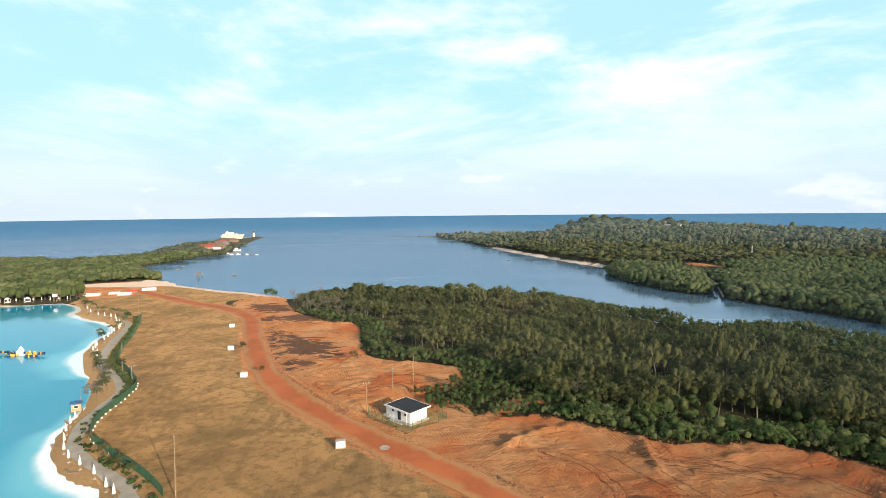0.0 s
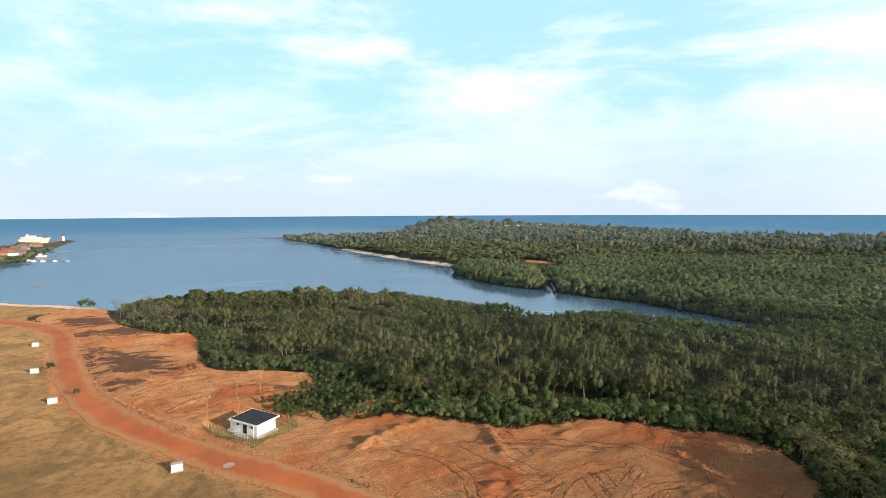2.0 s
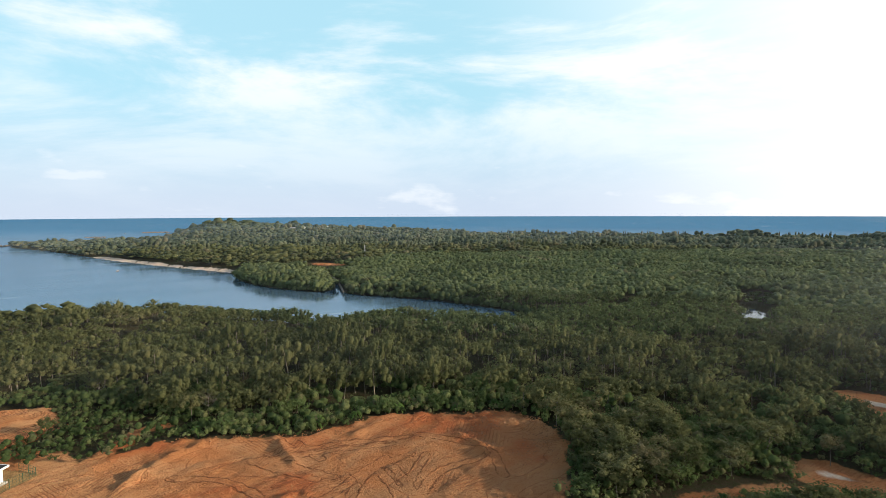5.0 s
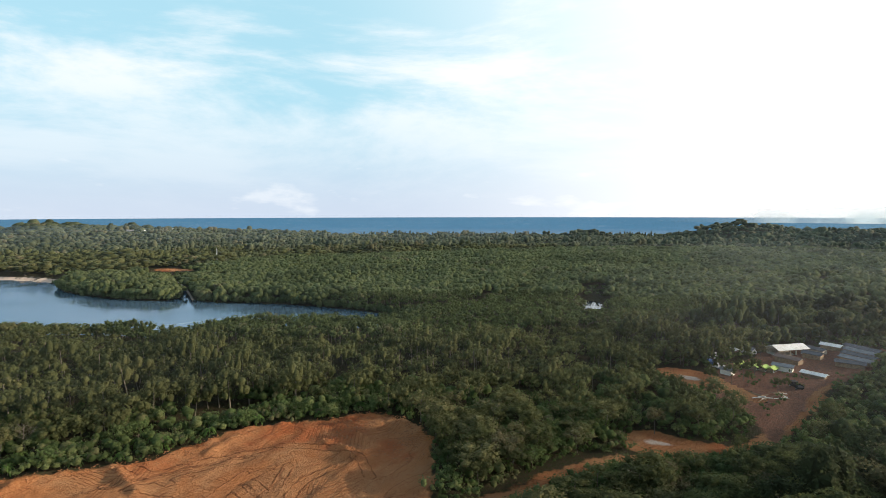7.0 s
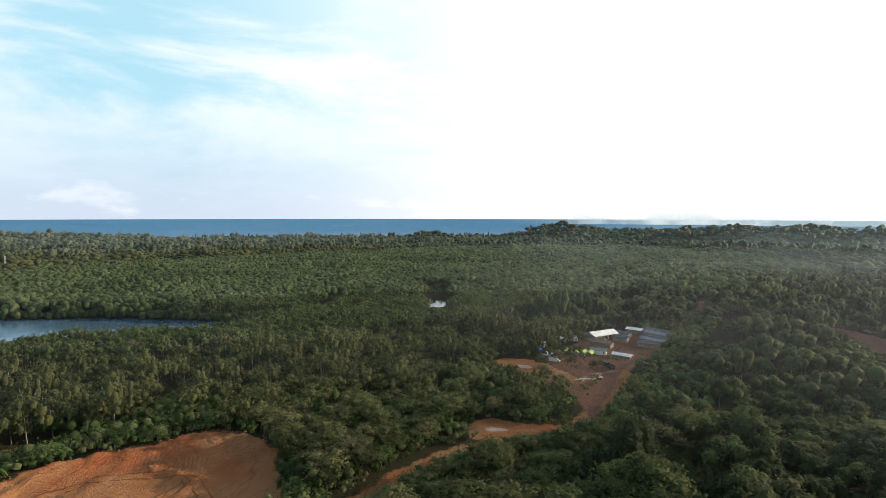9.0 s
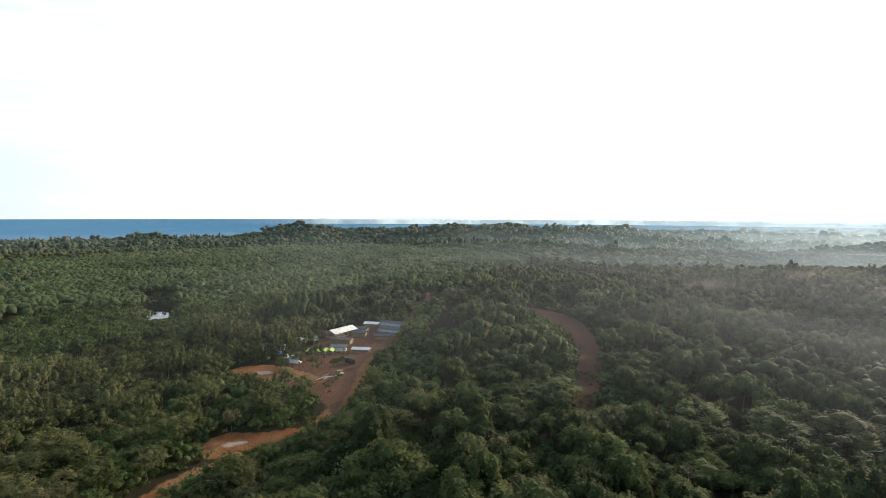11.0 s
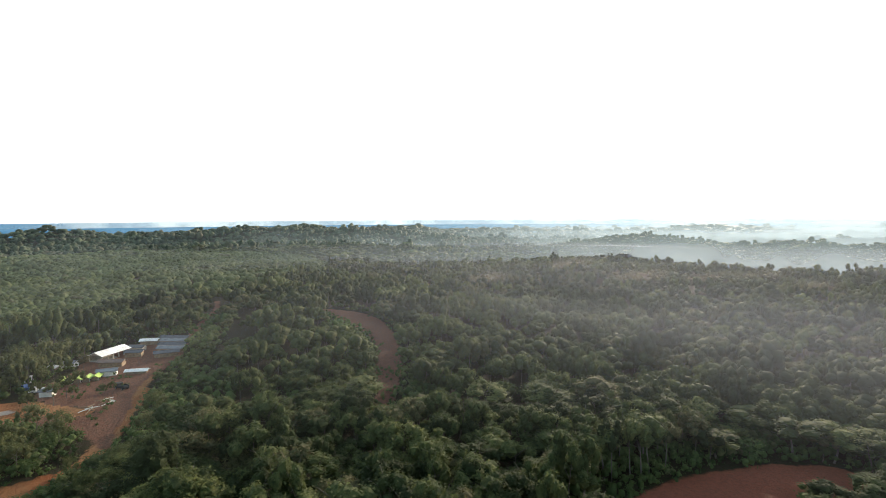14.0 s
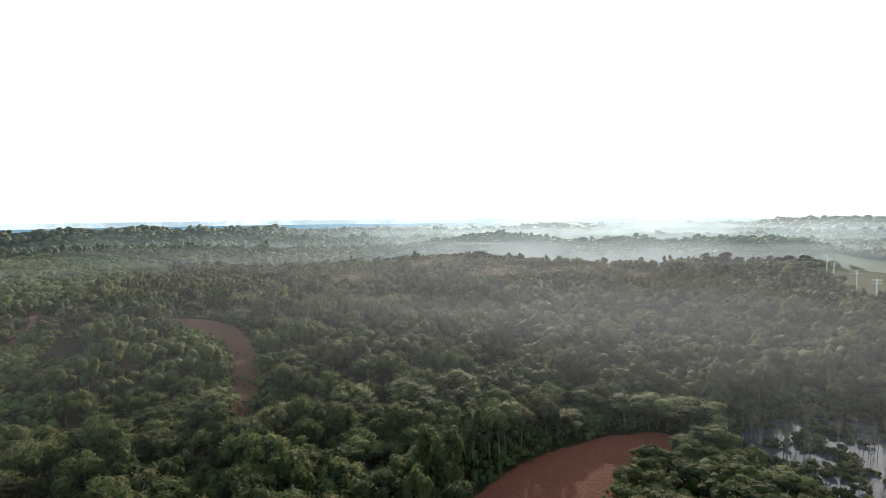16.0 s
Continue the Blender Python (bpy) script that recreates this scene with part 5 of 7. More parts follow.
PAVING = plain("pale_paving", (0.40, 0.33, 0.25), (0.30, 0.245, 0.185), 0.35, 0.9)
WOOD = plain("weathered_wood", (0.30, 0.21, 0.13), (0.17, 0.12, 0.08), 1.5, 0.85)
GREEN_WIRE = plain("green_fence_wire", (0.040, 0.115, 0.055), (0.030, 0.080, 0.040), 1.0, 0.6)
GALVANISED = plain("galvanised_steel", (0.46, 0.47, 0.48), (0.36, 0.36, 0.36), 1.5, 0.45, 0.6)
RED_ROOF = plain("red_roof_tiles", (0.36, 0.070, 0.040), (0.25, 0.055, 0.035), 0.7, 0.8)
RUST_ROOF = plain("rusty_sheet_roof", (0.20, 0.13, 0.10), (0.12, 0.08, 0.065), 0.8, 0.75)
ZINC_ROOF = plain("grey_sheet_roof", (0.21, 0.215, 0.225), (0.13, 0.13, 0.135), 0.7, 0.8, 0.1)
WHITE_ROOF = plain("white_sheet_roof", (0.78, 0.77, 0.74), (0.60, 0.57, 0.52), 0.5, 0.5)
LIME = plain("lime_green_sheet", (0.36, 0.48, 0.085), (0.25, 0.36, 0.07), 0.8, 0.6)
BLUE = plain("blue_paint", (0.05, 0.12, 0.30), (0.04, 0.085, 0.20), 1.0, 0.5)
YELLOW = plain("yellow_vinyl", (0.72, 0.40, 0.035), (0.60, 0.30, 0.03), 1.0, 0.4)
NAVY = plain("navy_vinyl", (0.018, 0.045, 0.12), (0.015, 0.03, 0.08), 1.0, 0.4)
RUBBER = plain("black_rubber", (0.022, 0.022, 0.022), (0.035, 0.033, 0.03), 2.0, 0.85)
RED_PAINT = plain("red_paint", (0.50, 0.05, 0.035), (0.36, 0.045, 0.03), 1.0, 0.5)
CLAY = plain("dry_clay_clods", (0.34, 0.150, 0.062), (0.22, 0.09, 0.040), 0.6, 0.95)

# ---------------------------------------------------------------- the white house and its yard
def white_house():
    z = zat(-8.2, 112.4)
    h = thing("house", "small white house with a flat black roof behind a wire fence", "house", (-8.25, 111.65, z), -45)
    h.matrix_world = h.matrix_world @ Matrix.Diagonal((1.05, 0.90, 0.86, 1))
    bm = box(B(), (0, 0, 0.12), (8.3, 6.0, 0.5))
    part("plinth", box(bm, (0.8, -3.3, 0.05), (3.2, 1.4, 0.36)), CONCRETE, h)
    wall = part("wall", box(B(), (0.55, 0, 1.72), (6.4, 5.2, 2.75)), WHITE, h)
    part("annex_wall", box(B(), (-3.25, -0.5, 1.45), (1.2, 3.6, 2.2)), WHITE, h)
    roof = part("roof", box(B(), (0.62, 0, 3.30), (7.3, 6.3, 0.16), 0, 1.6), BITUMEN, h, "flat black bitumen roof")
    bm = B()
    for c, s in (((0.62, -3.18, 3.14), (7.54, 0.12, 0.36)), ((0.62, 3.18, 3.32), (7.54, 0.12, 0.36)), ((4.33, 0, 3.22), (0.12, 6.24, 0.36)), ((-3.09, 0, 3.22), (0.12, 6.24, 0.36))):
        box(bm, c, s, 0, 1.6 if s[1] > 1 else 0)
    part("fascia", bm, WHITE, roof, "white roof edge board")
    aroof = part("annex_roof", box(B(), (-3.35, -0.5, 2.66), (1.7, 4.2, 0.12)), BITUMEN, h)
    part("annex_fascia", box(B(), (-3.35, -2.66, 2.62), (1.8, 0.1, 0.3)), WHITE, aroof)
    for y in (-1.55, 0.0, 1.55):
        w = part("window", box(B(), (3.76, y, 2.72), (0.05, 1.15, 0.34)), WHITE, h)
        part("pane", box(B(), (3.79, y, 2.72), (0.02, 1.03, 0.24)), GLASS_DARK, w)
    for x, wd, zc, ht in ((-1.35, 0.7, 2.2, 0.5), (2.45, 0.7, 2.2, 0.5)):
        w = part("window", box(B(), (x, -2.61, zc), (wd + 0.14, 0.05, ht + 0.14)), WHITE, h)
        part("pane", box(B(), (x, -2.64, zc), (wd, 0.02, ht)), GLASS_DARK, w)
    d = part("door", box(B(), (0.55, -2.62, 1.40), (0.95, 0.06, 2.1)), GLASS_DARK, h, "dark entrance door")
    part("door_handle", box(B(), (0.88, -2.67, 1.35), (0.05, 0.04, 0.14)), GALVANISED, d)
    bm = B()
    for i in range(3):
        box(bm, (-1.0 - 0.3 * i, -3.45, 0.26 - 0.09 * i), (0.32, 1.1, 0.2))
    part("steps", bm, CONCRETE, h)
    rail = part("railing", box(B(), (0.9, -3.95, 1.12), (3.2, 0.06, 0.06)), WHITE, h)
    for i in range(5):
        part("baluster", rod(B(), (-0.65 + 0.78 * i, -3.95, 0.2), (-0.65 + 0.78 * i, -3.95, 1.12), 0.03), WHITE, rail)
    part("stair_rail", rod(B(), (-0.75, -3.95, 1.12), (-1.9, -3.95, 0.75), 0.035), WHITE, rail)
    part("post", rod(B(), (3.45, -3.3, 0.2), (3.45, -3.3, 3.1), 0.07), WHITE, h)


def post_mesh(name, tall, r, mat, sides=5):
    me = bpy.data.meshes.new(name)
    bm = rod(B(), (0, 0, -0.2), (0, 0, tall), r, r, sides)
    bm.to_mesh(me)
    bm.free()
    me.materials.append(mat)
    return me


def wire_fence(name, label, pts, step, tall, panel_mat, post_mat, footing=False):
    """Posts with thin wires and an open mesh of them between, following the ground."""
    f = thing(name, label, "fence")
    spots = line_points(pts, step)
    zs = height(np.array([p[0] for p in spots]), np.array([p[1] for p in spots]))
    pm = post_mesh("post", tall, 0.05, post_mat)
    fm = None
    if footing:
        fm = bpy.data.meshes.new("footing")
        bm = box(B(), (0, 0, 0.1), (0.36, 0.36, 0.42), 0, 0, 0.06)
        bm.to_mesh(fm)
        bm.free()
        fm.materials.append(CANVAS)
    for (x, y), z in zip(spots, zs):
        o = part_mesh("post", pm, f)
        o.location = (x, y, z)
        if fm and 95 < y < 142:
            q = part_mesh("footing", fm, f)
            q.location = (x + 0.25, y - 0.1, z)
    bm = B()
    rows = 4
    for (p, za), (q, zb) in zip(zip(spots, zs), list(zip(spots, zs))[1:]):
        for k in range(rows):
            t = tall * (0.05 + 0.93 * k / (rows - 1))
            rod(bm, (p[0], p[1], za + t), (q[0], q[1], zb + t), 0.022, None, 3)
        for k in range(1, 4):
            u = k / 4
            x, y, z = p[0] + (q[0] - p[0]) * u, p[1] + (q[1] - p[1]) * u, za + (zb - za) * u
            rod(bm, (x, y, z), (x, y, z + tall), 0.018, None, 3)
    part("wire_mesh", bm, panel_mat, f)
    if footing:
        for (p, za), (q, zb) in zip(zip(spots, zs), list(zip(spots, zs))[1:]):
            if p[1] < 150:
                bm = B()
                a, b = (p[0], p[1], za), (q[0], q[1], zb)
                c = [bm.verts.new((v[0] + e, v[1] + e * 0.5, v[2] + t)) for e in (0, 0.03) for v, t in ((a, 0.05), (b, 0.05), (b, tall * 0.92), (a, tall * 0.92))]
                for i in ((3, 2, 1, 0), (4, 5, 6, 7), (0, 1, 5, 4), (2, 3, 7, 6), (1, 2, 6, 5), (3, 0, 4, 7)):
                    bm.faces.new([c[k] for k in i])
                part("netting", bm, panel_mat, f, "green shade netting")
    return f


def pole(x, y, tall, label, lean=0.0, arm=False, mat=None):
    p = thing("pole", label, "pole", (x, y, zat(x, y)), 20, "poles in the open land")
    part("shaft", rod(B(), (0, 0, -0.3), (lean, 0, tall), 0.11, 0.07, 6), mat or WOOD, p)
    if arm:
        part("crossarm", box(B(), (lean, 0, tall - 0.25), (1.5, 0.12, 0.12)), WOOD, p)
        for s in (-0.6, 0.6):
            part("lamp", box(B(), (lean + s, 0, tall - 0.1), (0.28, 0.2, 0.2), 0, 0, 0.03), GALVANISED, p)
    else:
        part("cap", rod(B(), (lean, 0, tall - 0.02), (lean, 0, tall + 0.18), 0.09, 0.04, 6), GALVANISED, p)


def site_cabinet():
    """White equipment cabinet on a slab."""
    c = thing("site_cabinet", "white equipment cabinet standing on the dry field beside the road", "cabinet", group="white cabinets along the road")
    part("slab", box(B(), (0, 0, 0.0), (2.7, 1.5, 0.3)), CONCRETE, c)
    b = part("body", box(B(), (0, 0, 0.95), (2.3, 1.1, 1.6), 0, 0, 0.03), WHITE, c)
    part("lid", box(B(), (0, 0, 1.80), (2.5, 1.3, 0.12), 0, 0, 0.03), CONCRETE, c)
    for s in (-0.56, 0.56):
        d = part("door", box(B(), (s, -0.565, 0.95), (1.0, 0.03, 1.4)), WHITE, c)
        part("handle", box(B(), (s * 0.2, -0.60, 0.95), (0.05, 0.05, 0.2)), GALVANISED, d)
    return c


white_house()
wire_fence("yard_fence", "green wire fence round the yard of the white house", [(-16.6, 114.2), (-16.6, 112.6), (-7.8, 103.9), (0.6, 111.0), (-1.8, 114.5)], 2.2, 1.5, GREEN_WIRE, GREEN_WIRE)
FIRST = site_cabinet()
for k, (x, y) in enumerate([(-19.5, 97.4), (-53.7, 141.1), (-68.5, 169.8), (-81.5, 203.9)]):
    m = pose(x, y, zat(x, y), 0, 0, 12 - 6 * k) @ Matrix.Diagonal((0.76, 0.76, 0.76, 1))
    if k == 0:
        FIRST.matrix_world = m
    else:
        copy_thing(FIRST, pose(x, y, zat(x, y), 0, 0, 12 - 6 * k))
for x, y, t in ((-127.8, 222.4, 8.0), (-89.4, 146.3, 8.2), (-41.8, 80.2, 9.6), (-7.9, 133.6, 6.5), (-12.7, 128.4, 5.0)):
    pole(x, y, t, "slender weathered pole standing in open ground", 0.15)
pole(-17.1, 115.1, 6.6, "pole with two lamps beside the yard of the white house", 0, True)
pole(-82.3, 138.7, 4.2, "short lamp pole beside the promenade fence", 0, True, GALVANISED)


SLAB = bmesh.new()
rod(SLAB, (0, 0, -0.3), (0, 0, 0.05), 1.0, 0.95, 16)
part("cover", SLAB, PAVING, thing("road_slab", "round grey concrete cover lying in the red road", "slab", (-11.2, 96.8, zat(-11.2, 96.8) + 0.16), 30))


def lone_tree(x, y, parts, label, scale=(1.0, 1.0), name="tree"):
    place_tree(name, label, "tree", "", x, y, zat(x, y), (x * 37) % 360, scale, parts)


for x, y, s in ((29.7, 117.9, 1.0), (31.4, 118.6, 0.8), (13.1, 145.6, 0.9), (16.4, 153.6, 0.85), (-23.1, 176.3, 0.7), (-13.8, 170.4, 0.8)):
    e = place_tree("bare_tree", "leafless pale tree at the forest edge", "tree", "bare trees at the forest edge", x, y, zat(x, y), x * 31 % 360, (s, s), (("trunk", BARE[int(abs(x)) % 3]),))
for k in range(34):
    x, y = rng.uniform(-88, -30), rng.uniform(198, 272)
    while float(open_ground(np.array([x]), np.array([y]))[0]) > -1.5 or float(open_ground(np.array([x]), np.array([y]))[0]) < -22:
        x, y = rng.uniform(-88, -30), rng.uniform(198, 272)
    q = rng.uniform(0.75, 1.15)
    place_tree("dry_tree", "dry grey-brown tree with bare twigs beside cleared ground", "tree", "dry trees beside cleared ground", x, y, zat(x, y), k * 47 % 360, (q * 1.2, q), (("trunk", BARE[k % 3]),))
for x, y, s, k in ((26.5, 118.5, 0.9, 1), (-26, 152.5, 0.5, 4), (2.5, 128, 0.6, 3), (-64, 168, 0.45, 5), (-49.5, 143, 0.35, 6)):
    lone_tree(x, y, (("trunk", BROAD[k][0]), ("crown", BROAD[k][1])), "rounded green tree standing in the open", (s, s * 0.9), "broadleaf_tree")


for x, y, s, k in ((155.7, 25.7, 0.62, 0), (151.2, 18.5, 0.5, 2), (149.4, 27.5, 0.42, 5), (150.8, 10.3, 0.45, 7), (166.0, 26.5, 0.7, 3)):
    lone_tree(x, y, (("trunk", BROAD[k][0]), ("crown", BROAD[k][1])), "small thin-crowned tree among the huts", (s * 0.8, s), "broadleaf_tree")
for x, y, s in ((-94, 290, 1.5), (-97, 292, 1.2), (-91.5, 289, 1.1)):
    place_tree("shrub", "rounded green shrub standing on the pale beach", "shrub", "shrubs on the beach", x, y, zat(x, y), x * 31 % 360, (s, s), (("stem", SHRUB[int(-x) % 6][0]), ("crown", SHRUB[int(-x) % 6][1])))


def clods():
    """Heaps of dry clay pushed up along the road and the edges of the cleared ground."""
    banks = [(smooth_loop([(-63.5, 187), (-55, 166), (-47, 149.5), (-35, 130.5), (-24, 116.5), (-20, 113)], False, 6), 1500, 1.1, 0.24),
             (smooth_loop([(-75, 209), (-56.5, 204), (-42.5, 203.5), (-34, 206)], False, 6), 300, 1.2, 0.2),
             (smooth_loop([(-15, 107.5), (-8, 101), (0, 93.5), (9, 85), (15, 79)], False, 6), 420, 1.3, 0.15),
             (smooth_loop([(-21, 103), (-13, 95.5), (-3, 86)], False, 6), 260, 1.0, 0.18),
             (smooth_loop([(-86, 222), (-80, 210), (-73, 187), (-59, 152)], False, 6), 200, 0.8, 0.18),
             (smooth_loop([(20, 110.5), (33, 101.8), (46, 96), (62, 93), (74, 83.5), (81, 80), (82, 70)], False, 6), 520, 2.6, 0.17),
             (smooth_loop([(-8, 125), (2, 131), (4, 139), (-2, 147), (-14, 151)], False, 6), 300, 2.2, 0.22),
             (smooth_loop([(66, 72), (70, 78), (78, 77), (80, 70), (74, 64)], False, 6), 300, 3.0, 0.2)]
    vs, fs, n = [], [], 0
    pts, bf = BLOBS[2]
    for line, count, wide, size in banks:
        i = rng.uniform(0, len(line) - 1.001, count)
        j = i.astype(int)
        p = line[j] + (line[j + 1] - line[j]) * (i - j)[:, None] + rng.normal(0, wide * 0.5, (count, 2))
        s = size * rng.uniform(0.3, 1.1, count) ** 1.5
        z = height(p[:, 0], p[:, 1])
        c = np.stack([p[:, 0], p[:, 1], z + s * 0.15], -1)
        v = c[:, None] + pts[None] * s[:, None, None] * (1 + rng.uniform(-0.35, 0.35, (count, len(pts), 1))) * (1.2, 1.2, 0.7)
        vs.append(v.reshape(-1, 3))
        fs.append((np.arange(count)[:, None, None] * len(pts) + bf[None]).reshape(-1, 4) + n)
        n += count * len(pts)
    for line, count, x0, x1, y0, y1 in ((CLEARING, 9000, 0, 84, 48, 112), (LOT, 7000, -100, 6, 114, 285)):
        p = np.stack([rng.uniform(x0, x1, count), rng.uniform(y0, y1, count)], -1)
        ok = (signed(p[:, 0], p[:, 1], line) > 1.0) & (np.hypot(p[:, 0], p[:, 1]) > 66) & (waves(p[:, 0], p[:, 1], 3.4, 2.6) + 0.6 * waves(p[:, 0], p[:, 1], 9.0, 0.4) > 0.28)
        p = p[ok]
        count = len(p)
        s = rng.uniform(0.05, 0.15, count)
        c = np.stack([p[:, 0], p[:, 1], height(p[:, 0], p[:, 1]) + s * 0.1], -1)
        v = c[:, None] + pts[None] * s[:, None, None] * (1 + rng.uniform(-0.35, 0.35, (count, len(pts), 1))) * (1.4, 1.0, 0.8)
        vs.append(v.reshape(-1, 3))
        fs.append((np.arange(count)[:, None, None] * len(pts) + bf[None]).reshape(-1, 4) + n)
        n += count * len(pts)
    tagged(new("clay_clods", np_mesh("clay_clods", np.concatenate(vs), np.concatenate(fs), [CLAY])), "dry orange clay clods heaped along the cleared ground", "soil", kind="stuff")


clods()

# ---------------------------------------------------------------- the lagoon's shore
FENCE = [(-43.7, 80.2), (-47.7, 84.4), (-53, 88.9), (-60.2, 94.3), (-65.8, 99.1), (-68.6, 100.9), (-70.9, 104.4), (-73.5, 110.2), (-75.1, 116.6), (-75.8, 123), (-77.5, 131.8),
         (-79.6, 136.3), (-85.5, 143.6), (-93, 151.9), (-99.5, 161), (-105.8, 174.9), (-111.5, 189.4), (-120.8, 210.9), (-130, 228.6)]
wire_fence("promenade_fence", "green wire fence with white footings between promenade and field", FENCE, 2.4, 1.8, GREEN_WIRE, GREEN_WIRE, True)
strip("promenade", smooth_loop([(-36, 66), (-49, 80), (-50.5, 82.7), (-57.3, 88), (-64.6, 93.3), (-70.5, 99.2), (-74.2, 105.9), (-76.6, 111.8), (-78, 118.4), (-79.2, 125.7), (-81, 131.5),
                                (-87, 140.5), (-95.5, 148.5), (-102, 157), (-109.3, 171.3), (-116.5, 189), (-125, 210), (-133, 218)], False, 5), 1.25, 0.05, PAVING,
      "pale paved promenade winding along the lagoon", "path", 5)


def hedge():
    pts = np.array(line_points(FENCE, 0.35))
    d = np.gradient(pts, axis=0)
    d /= np.linalg.norm(d, axis=1, keepdims=True)
    side = np.stack([-d[:, 1], d[:, 0]], -1)
    k = np.concatenate([pts + side * rng.uniform(0.4, 2.4, (len(pts), 1)) for _ in range(2)])
    keep = rng.uniform(0, 1, len(k)) < np.where(k[:, 1] > 125, 0.85, 0.14)
    k = k[keep]
    t = rng.uniform(0.3, 0.85, len(k))
    woods("hedge", "low green planting between fence and promenade", k[:, 0], k[:, 1], height(k[:, 0], k[:, 1]), t, 0.35 + t * 0.5, 14, np.full(len(k), 0.16), LEAF_SCRUB, None, lobes=2, crown_from=0.0, grade=2)


hedge()


def beach_umbrella():
    u = thing("beach_umbrella", "closed white beach umbrella standing on tan sand", "umbrella", group="closed umbrellas on the lagoon beach")
    part("pole", rod(B(), (0, 0, -0.2), (0, 0, 2.4), 0.04, 0.04, 6), WOOD, u)
    bm = rod(B(), (0, 0, 0.9), (0, 0, 1.8), 0.25, 0.19, 8)
    rod(bm, (0, 0, 1.8), (0, 0, 2.5), 0.19, 0.03, 8)
    part("canopy", bm, CANVAS, u, "folded white canopy")
    part("base", rod(B(), (0, 0, -0.05), (0, 0, 0.12), 0.3, 0.25, 8), CONCRETE, u)
    return u


def sun_lounger():
    s = thing("sun_lounger", "wooden sun lounger on the tan lagoon beach", "lounger", group="loungers on the lagoon beach")
    part("frame", box(B(), (0, 0, 0.32), (0.62, 1.8, 0.1)), WOOD, s)
    part("backrest", box(B(), (0, 0.82, 0.58), (0.6, 0.7, 0.08), 0, 40), WOOD, s)
    for x in (-0.28, 0.28):
        for y in (-0.8, 0.6):
            part("leg", rod(B(), (x, y, -0.05), (x, y, 0.3), 0.035, None, 5), WOOD, s)
    return s


U0, S0 = beach_umbrella(), sun_lounger()
UMBRELLAS = [(-79.2, 112.2), (-78.2, 109.3), (-75.9, 104.7), (-73.1, 100.2), (-70.4, 96.3), (-67.2, 92.9), (-63.2, 90), (-58.8, 87), (-54.3, 83), (-51.2, 80), (-114.3, 174.1), (-111.4, 167.7),
             (-112.8, 171), (-105, 159.8), (-124.6, 204), (-118.3, 186.5), (-116.5, 181.5), (-132, 214), (-129, 211),
             (-107, 163), (-103, 156.5), (-98, 150), (-99.4, 153.2), (-126.4, 207.8), (-122.9, 200.3), (-121.7, 195.5), (-163, 243), (-155.6, 234), (-148, 227.4), (-143.6, 224.8), (-140, 223.3), (-136, 219.8)]
for k, (x, y) in enumerate(UMBRELLAS):
    m = pose(x, y, zat(x, y), 0, 0, k * 50)
    n = pose(x - 0.9, y - 0.9, zat(x - 0.9, y - 0.9), 0, 0, 60 + k * 7)
    if k == 0:
        U0.matrix_world, S0.matrix_world = m, n
    else:
        copy_thing(U0, m)
        if k % 3 == 0:
            copy_thing(S0, n)


def coconut_palm(x, y, s):
    t, c = PALM[int(abs(x * 3)) % 4]
    e = place_tree("coconut_palm", "young coconut palm planted beside the promenade", "palm", "palms beside the lagoon", x, y, zat(x, y), x * 53 % 360, (0.6 * s, 0.75 * s), (("trunk", t),))
    o = new("crown", c)
    o.parent = e
    o.location = (0, 0, 4.9)


NORTH_PALMS = [(-166.6, 247.5, 1.1), (-161, 241.5, 1.2), (-150.4, 231, 1.0), (-120.5, 185.5, 1.1), (-117.6, 182, 0.9), (-120.6, 191.6, 1), (-93.4, 142.8, 1), (-91.3, 143.6, 1.2), (-86.2, 134.1, 1), (-84, 130.9, 0.9), (-97.6, 148.8, 1), (-89.7, 147, 0.9), (-132.6, 219.9, 1.1), (-129.2, 216.5, 1), (-66.5, 98.3, 0.7), (-61, 93.4, 0.7), (-55.8, 89.4, 0.7), (-51.8, 86, 0.7), (-175, 258, 1.2)]
SOUTH_PALMS = [(-180, 266, 1.1), (-156, 237, 1.1), (-146, 228.5, 1.1), (-141, 226, 1.0), (-136.5, 223, 1.1), (-126.5, 213, 1.0), (-123.4, 205, 1.1), (-121.9, 198.6, 1.0), (-115.2, 178, 1.1), (-100.5, 152.5, 1.1), (-95.3, 146, 1.0), (-88.4, 138, 1.1), (-82.6, 127, 1.0), (-81.2, 122.6, 0.9), (-171, 253, 1.2), (-186, 272, 1.1), (-198, 275, 1.2), (-206, 273, 1.1), (-216, 271, 1.2), (-226, 269, 1.1)]
for x, y, s in NORTH_PALMS + SOUTH_PALMS:
    coconut_palm(x, y, s)


